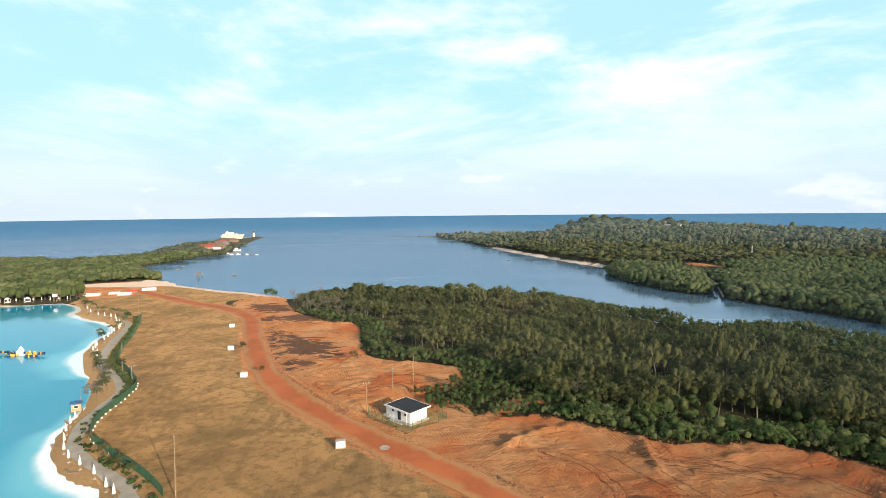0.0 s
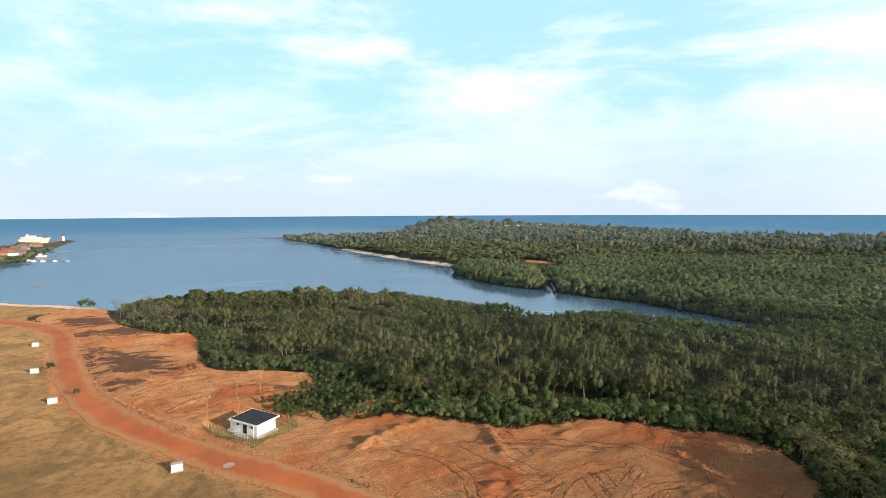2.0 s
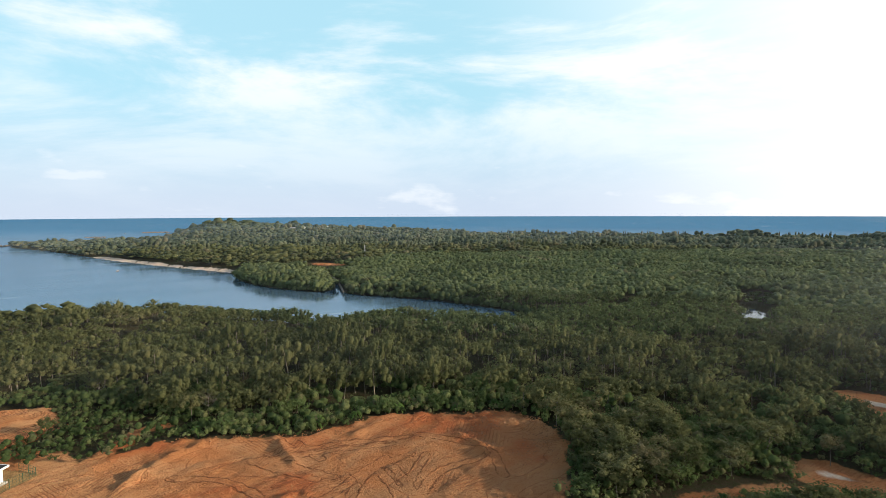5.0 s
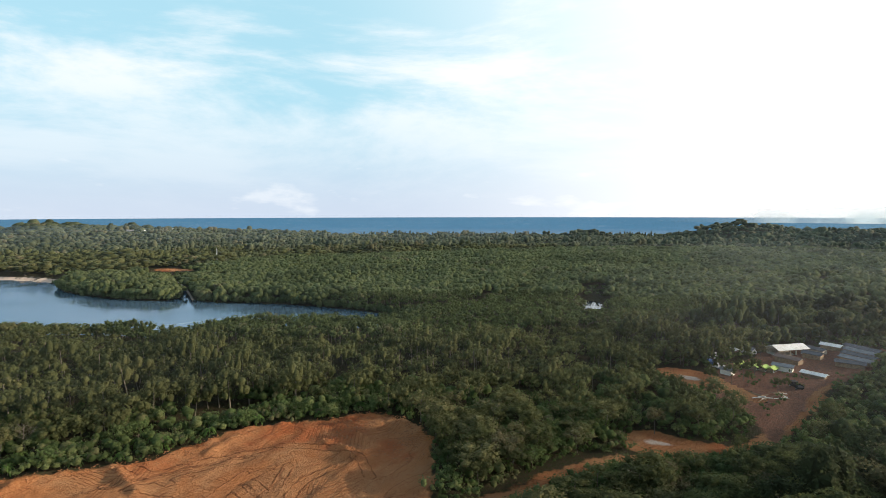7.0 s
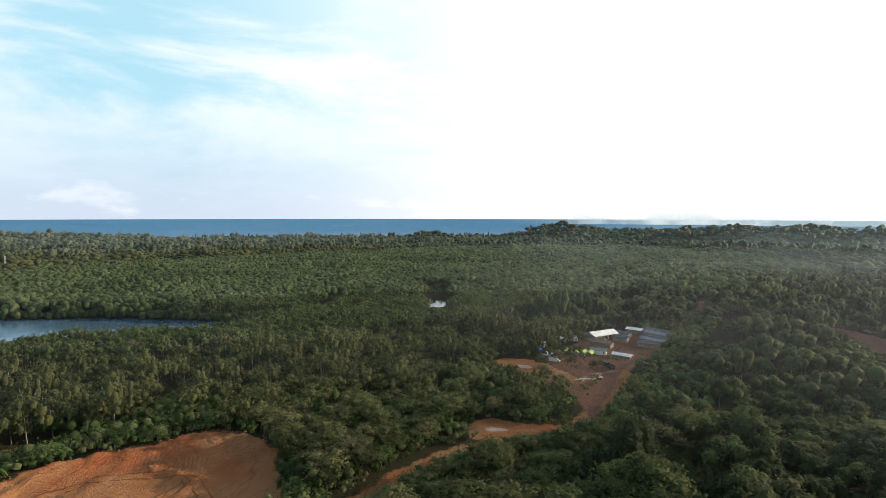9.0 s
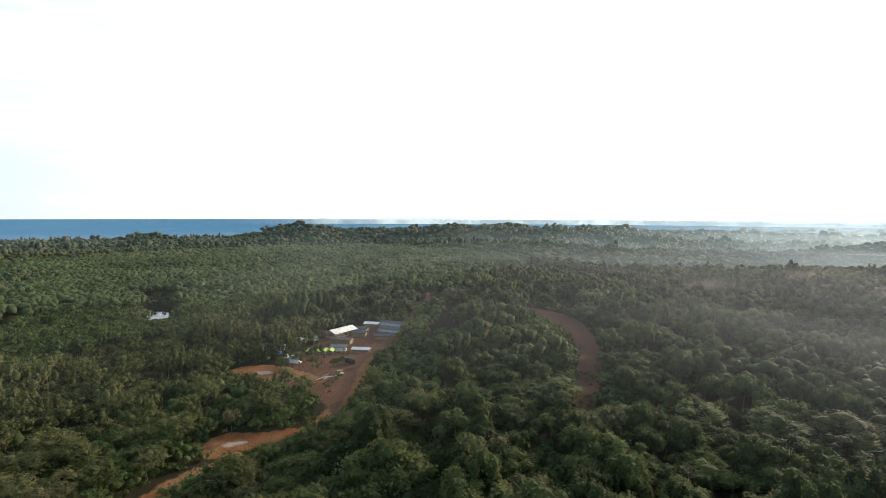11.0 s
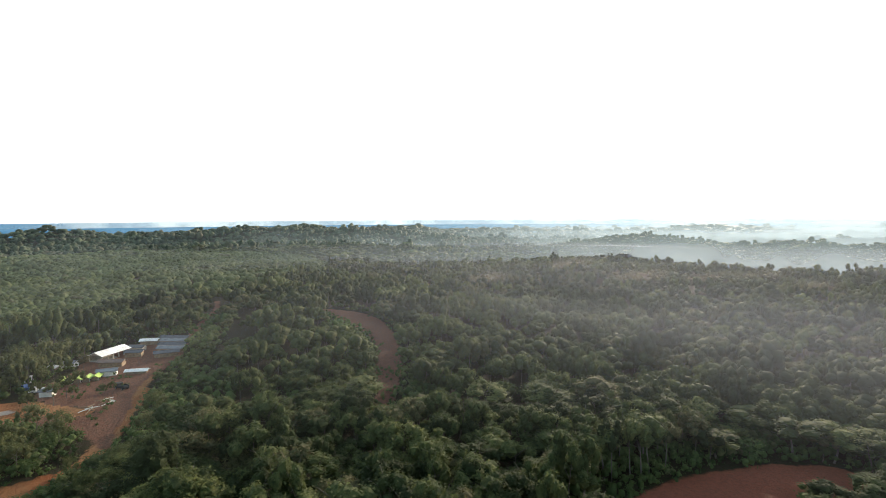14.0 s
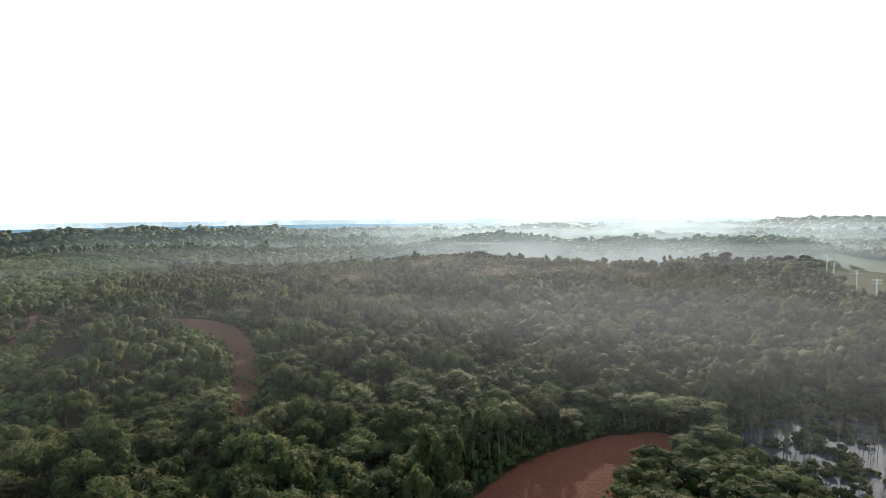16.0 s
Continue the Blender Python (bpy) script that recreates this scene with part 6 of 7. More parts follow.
def lifeguard_hut():
    h = thing("lifeguard_hut", "small tan hut with a blue roof on posts over the lagoon", "hut", (-83.0, 118.2, 1.0), 30)
    h.matrix_world = h.matrix_world @ Matrix.Diagonal((0.8, 0.8, 0.8, 1))
    part("cabin", box(B(), (0, 0, 2.2), (2.4, 2.0, 2.1)), plain("tan_boards", (0.50, 0.33, 0.20), (0.38, 0.24, 0.15), 1.0, 0.8), h)
    part("roof", box(B(), (0, 0, 3.38), (3.0, 2.6, 0.22), 0, 4), BLUE, h, "blue sheet roof")
    w = part("window", box(B(), (0, -1.02, 2.4), (1.2, 0.05, 0.8)), WHITE, h)
    part("pane", box(B(), (0, -1.05, 2.4), (1.0, 0.02, 0.62)), GLASS_DARK, w)
    part("deck", box(B(), (0, 0, 1.08), (3.0, 2.8, 0.14)), WOOD, h)
    for x in (-1.2, 1.2):
        for y in (-1.1, 1.1):
            part("post", rod(B(), (x, y, -0.8), (x, y, 1.1), 0.1), WOOD, h)
    part("mast", rod(B(), (1.0, 0.8, 3.4), (1.0, 0.8, 6.4), 0.05), GALVANISED, h)


lifeguard_hut()


def inflatable_park():
    p = thing("inflatable_water_park", "floating inflatable water park in white, yellow and navy", "inflatable", (-134, 168, 1.35), -12)
    bm = B()
    for x, y, r, hgt in ((-1.4, 0.6, 1.2, 2.7), (-0.4, 0.2, 0.8, 1.6), (-2.2, 0.2, 0.8, 1.5)):
        rod(bm, (x, y, 0), (x, y, hgt * 0.6), r, r * 0.7, 9)
        rod(bm, (x, y, hgt * 0.6), (x, y, hgt), r * 0.7, r * 0.15, 9)
    part("climbing_iceberg", bm, WHITE, p, "white inflatable climbing peak")
    rnd = random.Random(5)
    for i in range(13):
        a = -7.5 + i * 1.15
        y = math.sin(i * 1.1) * 1.4
        b = B()
        turn = rnd.uniform(-60, 60)
        d = Vector((math.cos(radians(turn)), math.sin(radians(turn)), 0)) * rnd.uniform(0.8, 1.5)
        c = Vector((a, y, 0.3 + 0.5 * (i % 3 == 0)))
        rod(b, c - d, c + d, 0.42, 0.42, 8)
        part("float", b, YELLOW if i % 4 == 1 else NAVY, p)
        b = B()
        rod(b, c - d * 0.2, c + d * 0.2, 0.45, 0.45, 8)
        part("float_band", b, NAVY if i % 4 == 1 else YELLOW, p)
    for s in (-1, 1):
        part("arch", rod(rod(B(), (3 + s, 0, 0), (3.6 + s, 0, 1.6), 0.3), (3.6 + s, 0, 1.6), (4.4 + s, 0, 0), 0.3), YELLOW, p)


inflatable_park()


def cabana(x, y, turn):
    c = thing("cabana", "white cabana on the far lagoon beach", "cabana", (x, y, zat(x, y)), turn, "cabanas on the far lagoon beach")
    for a in (-0.9, 0.9):
        for b in (-0.9, 0.9):
            part("post", rod(B(), (a, b, -0.2), (a, b, 2.0), 0.06), WHITE, c)
    part("roof", rod(B(), (0, 0, 2.0), (0, 0, 2.8), 1.5, 0.2, 4), CANVAS, c)
    part("bench", box(B(), (0, 0.3, 0.4), (1.6, 0.9, 0.5)), CANVAS, c)


for k, (x, y) in enumerate(line_points([(-236, 261), (-222.5, 265), (-205, 269), (-193, 273)], 3.6)):
    copy_thing(U0, pose(x, y, zat(x, y), 0, 0, k * 40))
for k, (x, y) in enumerate([(-222.5, 265), (-218.2, 266), (-209.5, 267.8)]):
    cabana(x, y, 10 + 5 * k)


def watch_tower():
    w = thing("watch_tower", "white lifeguard tower on the far lagoon beach", "tower", (-196.7, 269.5, zat(-196.7, 269.5)), 15)
    for a in (-0.7, 0.7):
        for b in (-0.7, 0.7):
            part("leg", rod(B(), (a, b, -0.2), (a * 0.8, b * 0.8, 2.4), 0.08), WOOD, w)
    part("cabin", box(B(), (0, 0, 3.2), (1.7, 1.7, 1.6)), WHITE, w)
    part("roof", rod(B(), (0, 0, 4.0), (0, 0, 4.7), 1.5, 0.1, 4), RUST_ROOF, w)


watch_tower()


def block_wall(x, y, lx, ly, hgt, turn, mat, label):
    o = thing("unfinished_building", label, "building", (x, y, zat(x, y)), turn, "unfinished buildings on the site")
    part("footing", box(B(), (0, 0, 0.1), (lx + 0.6, ly + 0.6, 0.5)), CONCRETE, o)
    for s in (-1, 1):
        part("wall", box(B(), (0, s * (ly / 2 - 0.1), hgt / 2 + 0.3), (lx, 0.2, hgt)), mat, o)
        part("wall", box(B(), (s * (lx / 2 - 0.1), 0, hgt / 2 + 0.3), (0.2, ly - 0.42, hgt)), mat, o)
    part("partition", box(B(), (lx * 0.12, 0, hgt / 2 + 0.2), (0.2, ly - 0.42, hgt * 0.9)), CONCRETE, o)


block_wall(-189.5, 286.5, 8, 3.5, 1.1, 18, WHITE, "low unfinished white walls on bare red ground")
block_wall(-181, 293, 5, 3, 0.8, 20, CANVAS, "low unfinished pale walls on bare red ground")
block_wall(-175.5, 300, 5, 3, 1.0, 20, RED_PAINT, "low red-painted hoarding walls on bare ground")
block_wall(-169, 306, 7, 3, 1.1, 18, WHITE, "low unfinished white walls on bare red ground")
block_wall(-173, 289, 6, 3, 1.0, 12, CANVAS, "low unfinished pale walls on bare red ground")


# ---------------------------------------------------------------- the village on the point
def ship_building():
    s = thing("ship_shaped_restaurant", "white ship-shaped restaurant on the sea point", "building", (-356, 905, 0.5), 6)
    bm = B()
    top, low = [], []
    for k in range(13):
        t = k / 12
        w = 5.2 * min(1, (1 - t) * 3.2) ** 0.6 if t > 0.55 else 5.2
        top.append((-17 + 36 * t + (1.5 if t > 0.9 else 0), w, 7.6 + 2.2 * t ** 3))
        low.append((-16 + 32 * t, w * 0.75, 0.0))
    rows = [[bm.verts.new((x, sgn * y, z)) for x, y, z in line] for sgn, line in ((1, top), (1, low), (-1, low), (-1, top))]
    for a, b in zip(rows, rows[1:]):
        for i in range(12):
            bm.faces.new((a[i], a[i + 1], b[i + 1], b[i]))
    for i in range(12):
        bm.faces.new((rows[3][i], rows[3][i + 1], rows[0][i + 1], rows[0][i]))
    bm.faces.new([r[0] for r in rows])
    part("hull", bm, plain("cream_hull_paint", (0.60, 0.55, 0.46), (0.46, 0.40, 0.32), 0.3, 0.6), s, "cream-painted hull")
    for k, (lx, ly, z) in enumerate(((24, 8.0, 9.0), (12, 6, 11.3))):
        d = part("deck", box(B(), (-2.5 - k, 0, z), (lx, ly, 2.2), 0, 0, 0.15), WHITE, s)
        for i in range(int(lx / 2.4)):
            part("window", box(B(), (-2.5 - k - lx / 2 + 1.4 + 2.4 * i, -ly / 2 - 0.02, z + 0.1), (1.2, 0.08, 0.8)), GLASS_DARK, d)
        part("deck_edge", box(B(), (-2.5 - k, 0, z + 1.16), (lx + 1.2, ly + 1.0, 0.18)), WHITE, d)
    part("funnel", rod(B(), (-7, 0, 12), (-7.5, 0, 14.6), 1.3, 1.1, 10), WHITE, s)
    part("mast", rod(B(), (8, 0, 8), (8, 0, 17), 0.2, 0.1), GALVANISED, s)


def gabled(name, label, cat, x, y, z, lx, ly, hgt, rise, turn, wall_mat, roof_mat, group="", open_side=False, floor_lift=0.0, gable_mat=None):
    """A shed or house: walls, two roof slopes with an overhang, gables, a door and windows."""
    h = thing(name, label, cat, (x, y, z), turn, group)
    if floor_lift:
        for a in (-0.42, 0.42):
            for b in (-0.42, 0.42):
                part("stilt", rod(B(), (a * lx, b * ly, -2.0), (a * lx, b * ly, floor_lift), 0.15), WOOD, h)
    zb = floor_lift
    if open_side:
        part("wall", box(B(), (0, ly / 2 - 0.08, zb + hgt / 2), (lx, 0.16, hgt)), wall_mat, h)
        for i in range(6):
            part("column", box(B(), (-lx / 2 + 0.2 + (lx - 0.4) * i / 5, -ly / 2 + 0.15, zb + hgt / 2), (0.28, 0.28, hgt)), wall_mat, h)
        part("floor_slab", box(B(), (0, 0, zb + 0.02), (lx, ly, 0.2)), CONCRETE, h)
    else:
        w = part("wall", box(B(), (0, 0, zb + hgt / 2), (lx, ly, hgt)), wall_mat, h)
        d = part("door", box(B(), (lx * 0.1, -ly / 2 - 0.02, zb + min(1.05, hgt * 0.45)), (0.95, 0.06, min(2.0, hgt * 0.85))), WOOD, h)
        for s in (-0.3, 0.34):
            q = part("window", box(B(), (lx * s, -ly / 2 - 0.02, zb + hgt * 0.6), (1.1, 0.06, 0.9)), WHITE, h)
            part("pane", box(B(), (lx * s, -ly / 2 - 0.06, zb + hgt * 0.6), (0.95, 0.03, 0.75)), GLASS_DARK, q)
    for s in (-1, 1):
        bm = B()
        a = math.atan2(rise, ly / 2)
        ln = math.hypot(rise, ly / 2) + 0.45
        cy = s * (math.cos(a) * ln / 2)
        cz = zb + hgt + rise + 0.06 - math.sin(a) * ln / 2
        bmesh.ops.create_cube(bm, size=1, matrix=Matrix.Translation((0, cy, cz)) @ Euler((-s * a, 0, 0)).to_matrix().to_4x4() @ Matrix.Diagonal((lx + 0.7, ln, 0.09, 1)))
        part("roof_slope", bm, roof_mat, h)
        bm = B()
        x0 = s * (lx / 2 - 0.04)
        vs = [bm.verts.new((x0 + o, yy, zz)) for o in (-0.04, 0.04) for yy, zz in ((-ly / 2, zb + hgt - 0.002), (ly / 2, zb + hgt - 0.002), (0, zb + hgt + rise))]
        bm.faces.new(vs[:3])
        bm.faces.new(vs[3:][::-1])
        for i in range(3):
            j = (i + 1) % 3
            bm.faces.new((vs[i], vs[i + 3], vs[j + 3], vs[j]))
        part("gable", bm, gable_mat or wall_mat, h)
    part("ridge_cap", box(B(), (0, 0, zb + hgt + rise + 0.10), (lx + 0.7, 0.35, 0.08)), roof_mat, h)
    return h


ship_building()
for x, y, lx, ly, t, rf in ((-300, 668, 12, 8, 20, RED_ROOF), (-287, 655, 10, 7, 40, RED_ROOF), (-300, 700, 11, 8, 5, RED_ROOF), (-285, 690, 9, 7, 70, RUST_ROOF), (-308, 740, 12, 8, 15, RUST_ROOF),
                            (-318, 775, 10, 7, 30, RED_ROOF), (-299, 735, 9, 6, 60, ZINC_ROOF), (-268, 640, 9, 6, 25, RUST_ROOF), (-322, 820, 10, 7, 10, RUST_ROOF), (-310, 800, 9, 6, 80, RED_ROOF),
                            (-258, 610, 8, 6, 35, WHITE_ROOF), (-275, 665, 8, 6, 0, RUST_ROOF)):
    gabled("village_house", "timber village house with a %s roof on the sea point" % ("red" if rf is RED_ROOF else "rusty" if rf is RUST_ROOF else "pale"), "house", x, y, 1.6, lx, ly, 3.0, 1.8, t, WOOD, rf,
           "houses of the fishing village", floor_lift=0.6)


def lighthouse():
    l = thing("lighthouse", "small white lighthouse with a dark top on the point", "lighthouse", (-349, 990, 0.0))
    part("tower", rod(B(), (0, 0, -1), (0, 0, 9), 2.0, 1.5, 10), WHITE, l)
    part("gallery", rod(B(), (0, 0, 9), (0, 0, 9.5), 2.2, 2.2, 10), WOOD, l)
    part("lantern", rod(B(), (0, 0, 9.5), (0, 0, 11.5), 1.2, 1.2, 8), GLASS_DARK, l)
    part("cap", rod(B(), (0, 0, 11.5), (0, 0, 13), 1.4, 0.1, 8), RUST_ROOF, l)
    part("base_wall", box(B(), (-2.6, 0, 3), (2.4, 3.6, 8)), RUST_ROOF, l)


lighthouse()


def jetty(pts, wide, label, WOOD=WOOD):
    j = thing("jetty", label, "jetty")
    for (ax, ay), (bx, by) in zip(pts, pts[1:]):
        ln, a = math.hypot(bx - ax, by - ay), math.degrees(math.atan2(by - ay, bx - ax))
        part("deck", box(B(), ((ax + bx) / 2, (ay + by) / 2, 1.5), (ln, wide, 0.25), a), WOOD, j)
        for k in range(int(ln / 8) + 1):
            u = k * 8 / ln
            part("pile", rod(B(), (ax + (bx - ax) * u, ay + (by - ay) * u, -2), (ax + (bx - ax) * u, ay + (by - ay) * u, 1.5), 0.2, None, 5), WOOD, j)


jetty([(-352, 930), (-350, 985)], 5, "wooden jetty running out to the lighthouse")
jetty([(-248, 606), (-218, 592), (-206, 589)], 2.5, "narrow wooden jetty beside moored boats")
jetty([(-382, 830), (-420, 850)], 3, "pale wooden jetty on the seaward side")
jetty([(141, 268), (160, 312), (172, 345)], 1.0, "dark weathered wooden footbridge over a side creek", BARK)


def boat(x, y, turn, ln, label, cabin=True, hull=None):
    b = thing("boat", label, "boat", (x, y, 0.0), turn, "boats in the bay")
    bm = B()
    st = [(-0.5, 0.16, 0.14), (-0.2, 0.20, 0.13), (0.15, 0.19, 0.14), (0.38, 0.11, 0.17), (0.5, 0.015, 0.21)]
    rows = [[bm.verts.new((s * ln, sg * w * ln * (0.6 if lo else 1), (-0.05 if lo else z) * ln)) for s, w, z in st] for sg, lo in ((1, 0), (1, 1), (-1, 1), (-1, 0))]
    for a, c in zip(rows, rows[1:]):
        for i in range(4):
            bm.faces.new((a[i], a[i + 1], c[i + 1], c[i]))
    for i in range(4):
        bm.faces.new((rows[3][i], rows[3][i + 1], rows[0][i + 1], rows[0][i]))
    bm.faces.new([r[0] for r in rows])
    bm.faces.new([r[-1] for r in rows][::-1])
    part("hull", bm, hull or WHITE, b)
    if cabin:
        part("cabin", box(B(), (-0.1 * ln, 0, 0.24 * ln), (0.4 * ln, 0.24 * ln, 0.18 * ln), 0, 0, 0.03 * ln), WHITE, b)
        part("roof", box(B(), (-0.1 * ln, 0, 0.35 * ln), (0.5 * ln, 0.3 * ln, 0.03 * ln)), CANVAS, b)


for x, y, t, ln in ((-217.1, 436.6, 20, 2.6), (-223.4, 459.4, 60, 3.2), (-153.9, 393, 10, 3.2), (-250, 650, 15, 9), (-240, 598, 0, 4.2), (-232, 588, 20, 3.8), (-224, 586, 5, 4.6), (-214, 585, 30, 3.8), (-203, 583, 10, 3.5),
                    (60, 490, 40, 2.8)):
    boat(x, y, t, ln, "white boat moored in the calm bay", ln > 3.5, None if ln > 3.3 else WOOD)


def fish_trap():
    f = thing("fishing_platform", "dark wooden fishing platform standing in the bay", "platform", (-178, 389, 0.0), 25)
    for a in (-2.2, 0, 2.2):
        for b in (-1.6, 1.6):
            part("stake", rod(B(), (a, b, -1.5), (a, b, 2.4), 0.12, None, 5), WOOD, f)
    part("deck", box(B(), (0, 0, 1.5), (4.4, 3.0, 0.2)), BARK, f)
    part("hut", box(B(), (-0.8, 0, 2.2), (1.6, 1.6, 1.2)), BARK, f)
    part("roof", rod(B(), (-0.8, 0, 2.8), (-0.8, 0, 3.5), 1.5, 0.1, 4), RUST_ROOF, f)


fish_trap()


def rocks():
    pts, bf = BLOBS[3]
    vs, fs, n = [], [], 0
    for cx, cy, count, sx, sy, size in ((-20, 965, 60, 22, 14, 2.2), (-75, 975, 30, 40, 3, 1.2), (250, 1365, 50, 45, 12, 3.2), (107, 1177, 40, 18, 10, 2.6), (120, 440, 30, 6, 25, 0.8), (-91, 136, 60, 3.2, 7, 0.55)):
        p = np.stack([rng.normal(cx, sx * 0.5, count), rng.normal(cy, sy * 0.5, count)], -1)
        s = size * rng.uniform(0.4, 1.2, count)
        zz = np.maximum(height(p[:, 0], p[:, 1]), -0.1)
        v = np.stack([p[:, 0], p[:, 1], zz], -1)[:, None] + pts[None] * s[:, None, None] * (1 + rng.uniform(-0.3, 0.3, (count, len(pts), 1))) * (1.3, 1.1, 0.7)
        vs.append(v.reshape(-1, 3))
        fs.append((np.arange(count)[:, None, None] * len(pts) + bf[None]).reshape(-1, 4) + n)
        n += count * len(pts)
    tagged(new("shore_rocks", np_mesh("shore_rocks", np.concatenate(vs), np.concatenate(fs), [plain("dark_rock", (0.16, 0.13, 0.10), (0.09, 0.075, 0.06), 0.5, 0.9, 0, 0.5)])), "dark rocks along the shore", "rocks", kind="stuff")


rocks()

# ---------------------------------------------------------------- the work camp in the clearing
DARK_ROOF = plain("dark_sheet_roof", (0.11, 0.11, 0.12), (0.065, 0.063, 0.065), 0.7, 0.95)
gabled("open_shed", "large open shed with a bright white sheet roof", "shed", 190.5, 13.2, zat(190.5, 13.2), 10.5, 4.6, 1.9, 0.9, -41, CONCRETE, WHITE_ROOF, open_side=True)
SHEDS = [(198.2, -5.0, 10.5, 2.5, 1.6, 55, DARK_ROOF, "long low hut with a dark sheet roof", WOOD), (193.8, -4.8, 10.0, 2.3, 1.6, 55, ZINC_ROOF, "long low hut with a dull grey sheet roof", WOOD),
         (189.0, -4.2, 9.5, 2.5, 1.6, 55, DARK_ROOF, "long low hut with a dark sheet roof", WOOD), (184.8, -3.4, 8.5, 2.3, 1.6, 60, ZINC_ROOF, "long low hut with a dull grey sheet roof", WOOD),
         (180.4, -2.0, 7.0, 2.6, 1.6, 88, DARK_ROOF, "low hut with a dark sheet roof and pale gables", WOOD), (199.8, 2.6, 5.5, 2.4, 1.7, 72, WHITE_ROOF, "low hut with a pale sheet roof", WOOD),
         (180.0, 12.0, 7.0, 2.8, 1.7, 66, RUST_ROOF, "long hut with a rusty brown roof and pale gables", WOOD), (187.0, 6.6, 5.0, 2.7, 1.8, 71, DARK_ROOF, "low hut with a dark roof and pale gables", WOOD),
         (194.0, 6.0, 5.0, 2.4, 1.6, 60, DARK_ROOF, "low hut with a dark sheet roof", CONCRETE), (170.0, 12.6, 5.0, 2.4, 1.7, 85, ZINC_ROOF, "pale hut with a dull grey sheet roof", CANVAS),
         (167.5, 5.5, 5.8, 1.9, 1.0, 73, WHITE_ROOF, "low shelter with a white sheet roof", WOOD), (158.9, 24.3, 3.2, 2.0, 1.7, 70, ZINC_ROOF, "small pale hut standing on bare red ground", CANVAS),
         (186.0, 23.0, 4.5, 2.4, 1.7, 60, ZINC_ROOF, "small hut with a dull grey roof under trees", CANVAS), (183.0, 26.0, 3.0, 2.0, 1.6, 40, WHITE_ROOF, "small hut with a white roof under trees", WOOD)]
for x, y, lx, ly, hh, t, rf, lb, wm in SHEDS:
    gabled("work_hut", lb, "hut", x, y, zat(x, y), lx * 0.92, ly * 0.9, hh * 0.85, ly * 0.16, t, wm, rf, "huts of the work camp", gable_mat=WHITE if "pale gables" in lb else wm)
for k in range(5):
    x, y = 168 - 0.15 * k, 22.6 - 1.95 * k
    gabled("green_shelter", "small shelter with a lime green sheet roof", "shelter", x, y, zat(x, y), 2.6, 1.5, 1.1, 0.38, -15, WOOD, LIME, "green shelters of the work camp", gable_mat=LIME)


def truck(x, y, turn, paint, label):
    v = thing("truck", label, "truck", (x, y, zat(x, y)), turn, "vehicles of the work camp")
    v.matrix_world = v.matrix_world @ Matrix.Diagonal((0.8, 0.8, 0.8, 1))
    b = part("body", box(B(), (0, 0, 0.75), (5.0, 1.9, 0.6), 0, 0, 0.08), paint, v)
    c = part("cab", box(B(), (1.2, 0, 1.45), (1.7, 1.75, 1.0), 0, 0, 0.15), paint, v)
    part("windscreen", box(B(), (2.06, 0, 1.55), (0.04, 1.5, 0.55)), GLASS_DARK, c)
    for s in (-1, 1):
        part("side_window", box(B(), (1.2, s * 0.885, 1.6), (1.1, 0.03, 0.45)), GLASS_DARK, c)
        part("headlight", box(B(), (2.51, s * 0.7, 0.85), (0.04, 0.3, 0.18)), GALVANISED, b)
        for a in (-1.5, 1.5):
            w = part("wheel", rod(B(), (a, s * 0.75, 0.38), (a, s * 0.98, 0.38), 0.38, None, 10), RUBBER, v)
            part("rim", rod(B(), (a, s * 0.97, 0.38), (a, s * 1.0, 0.38), 0.2, None, 8), GALVANISED, w)
        part("bed_side", box(B(), (-1.2, s * 0.9, 1.2), (2.4, 0.08, 0.4)), paint, b)


truck(166.2, 29.5, 60, BLUE, "blue and white truck parked in the camp")
truck(162.8, 26.6, 75, WHITE, "white truck parked at the edge of the camp")
# a truck shape added in place of a dark heap
truck(155.3, 8.6, 35, RUBBER, "dark truck standing in for a dark heap on the track")
truck(174.5, 30.5, 0, WHITE, "white truck parked under the trees")


def scrap(x, y, label):
    s = thing("timber_pile", label, "timber", (x, y, zat(x, y)), 15, "piles in the camp")
    rnd = random.Random(int(x))
    for k in range(12):
        a = Vector((rnd.uniform(-1.5, 1.5), rnd.uniform(-1, 1), 0.1 + 0.06 * k))
        d = Vector((rnd.uniform(-1, 1), rnd.uniform(-1, 1), rnd.uniform(-0.05, 0.15))).normalized() * rnd.uniform(1, 1.9)
        part("board", rod(B(), a - d, a + d, 0.09, None, 4), WOOD if k % 3 else CANVAS, s)


scrap(142.6, 14.6, "pile of old boards on red ground")
scrap(146.5, 11, "pile of old boards on red ground")
scrap(104, -48, "pale boards lying beside the overgrown path")
scrap(100, -57, "pale boards lying among the trees")
for x, y, s, k in ((155, 20, 0.75, 0), (150.5, 22, 0.7, 3), (159, 18, 0.7, 5), (147, 26, 0.6, 6), (130, 22, 0.9, 1), (126, 18, 0.8, 4), (120, 17, 0.85, 7), (173, 29.5, 0.9, 2), (176.5, 18.5, 0.7, 6), (150, 12, 0.45, 1), (112, 22, 0.8, 2), (108, 29, 0.7, 0), (121, 26, 0.9, 3),
                    (128, 30, 0.9, 5), (104, 13.5, 0.6, 6), (116, 3, 0.8, 1), (126, 1, 0.9, 4)):
    lone_tree(x, y, (("trunk", BROAD[k][0]), ("crown", BROAD[k][1])), "green tree standing beside the dirt track", (s, s), "broadleaf_tree")

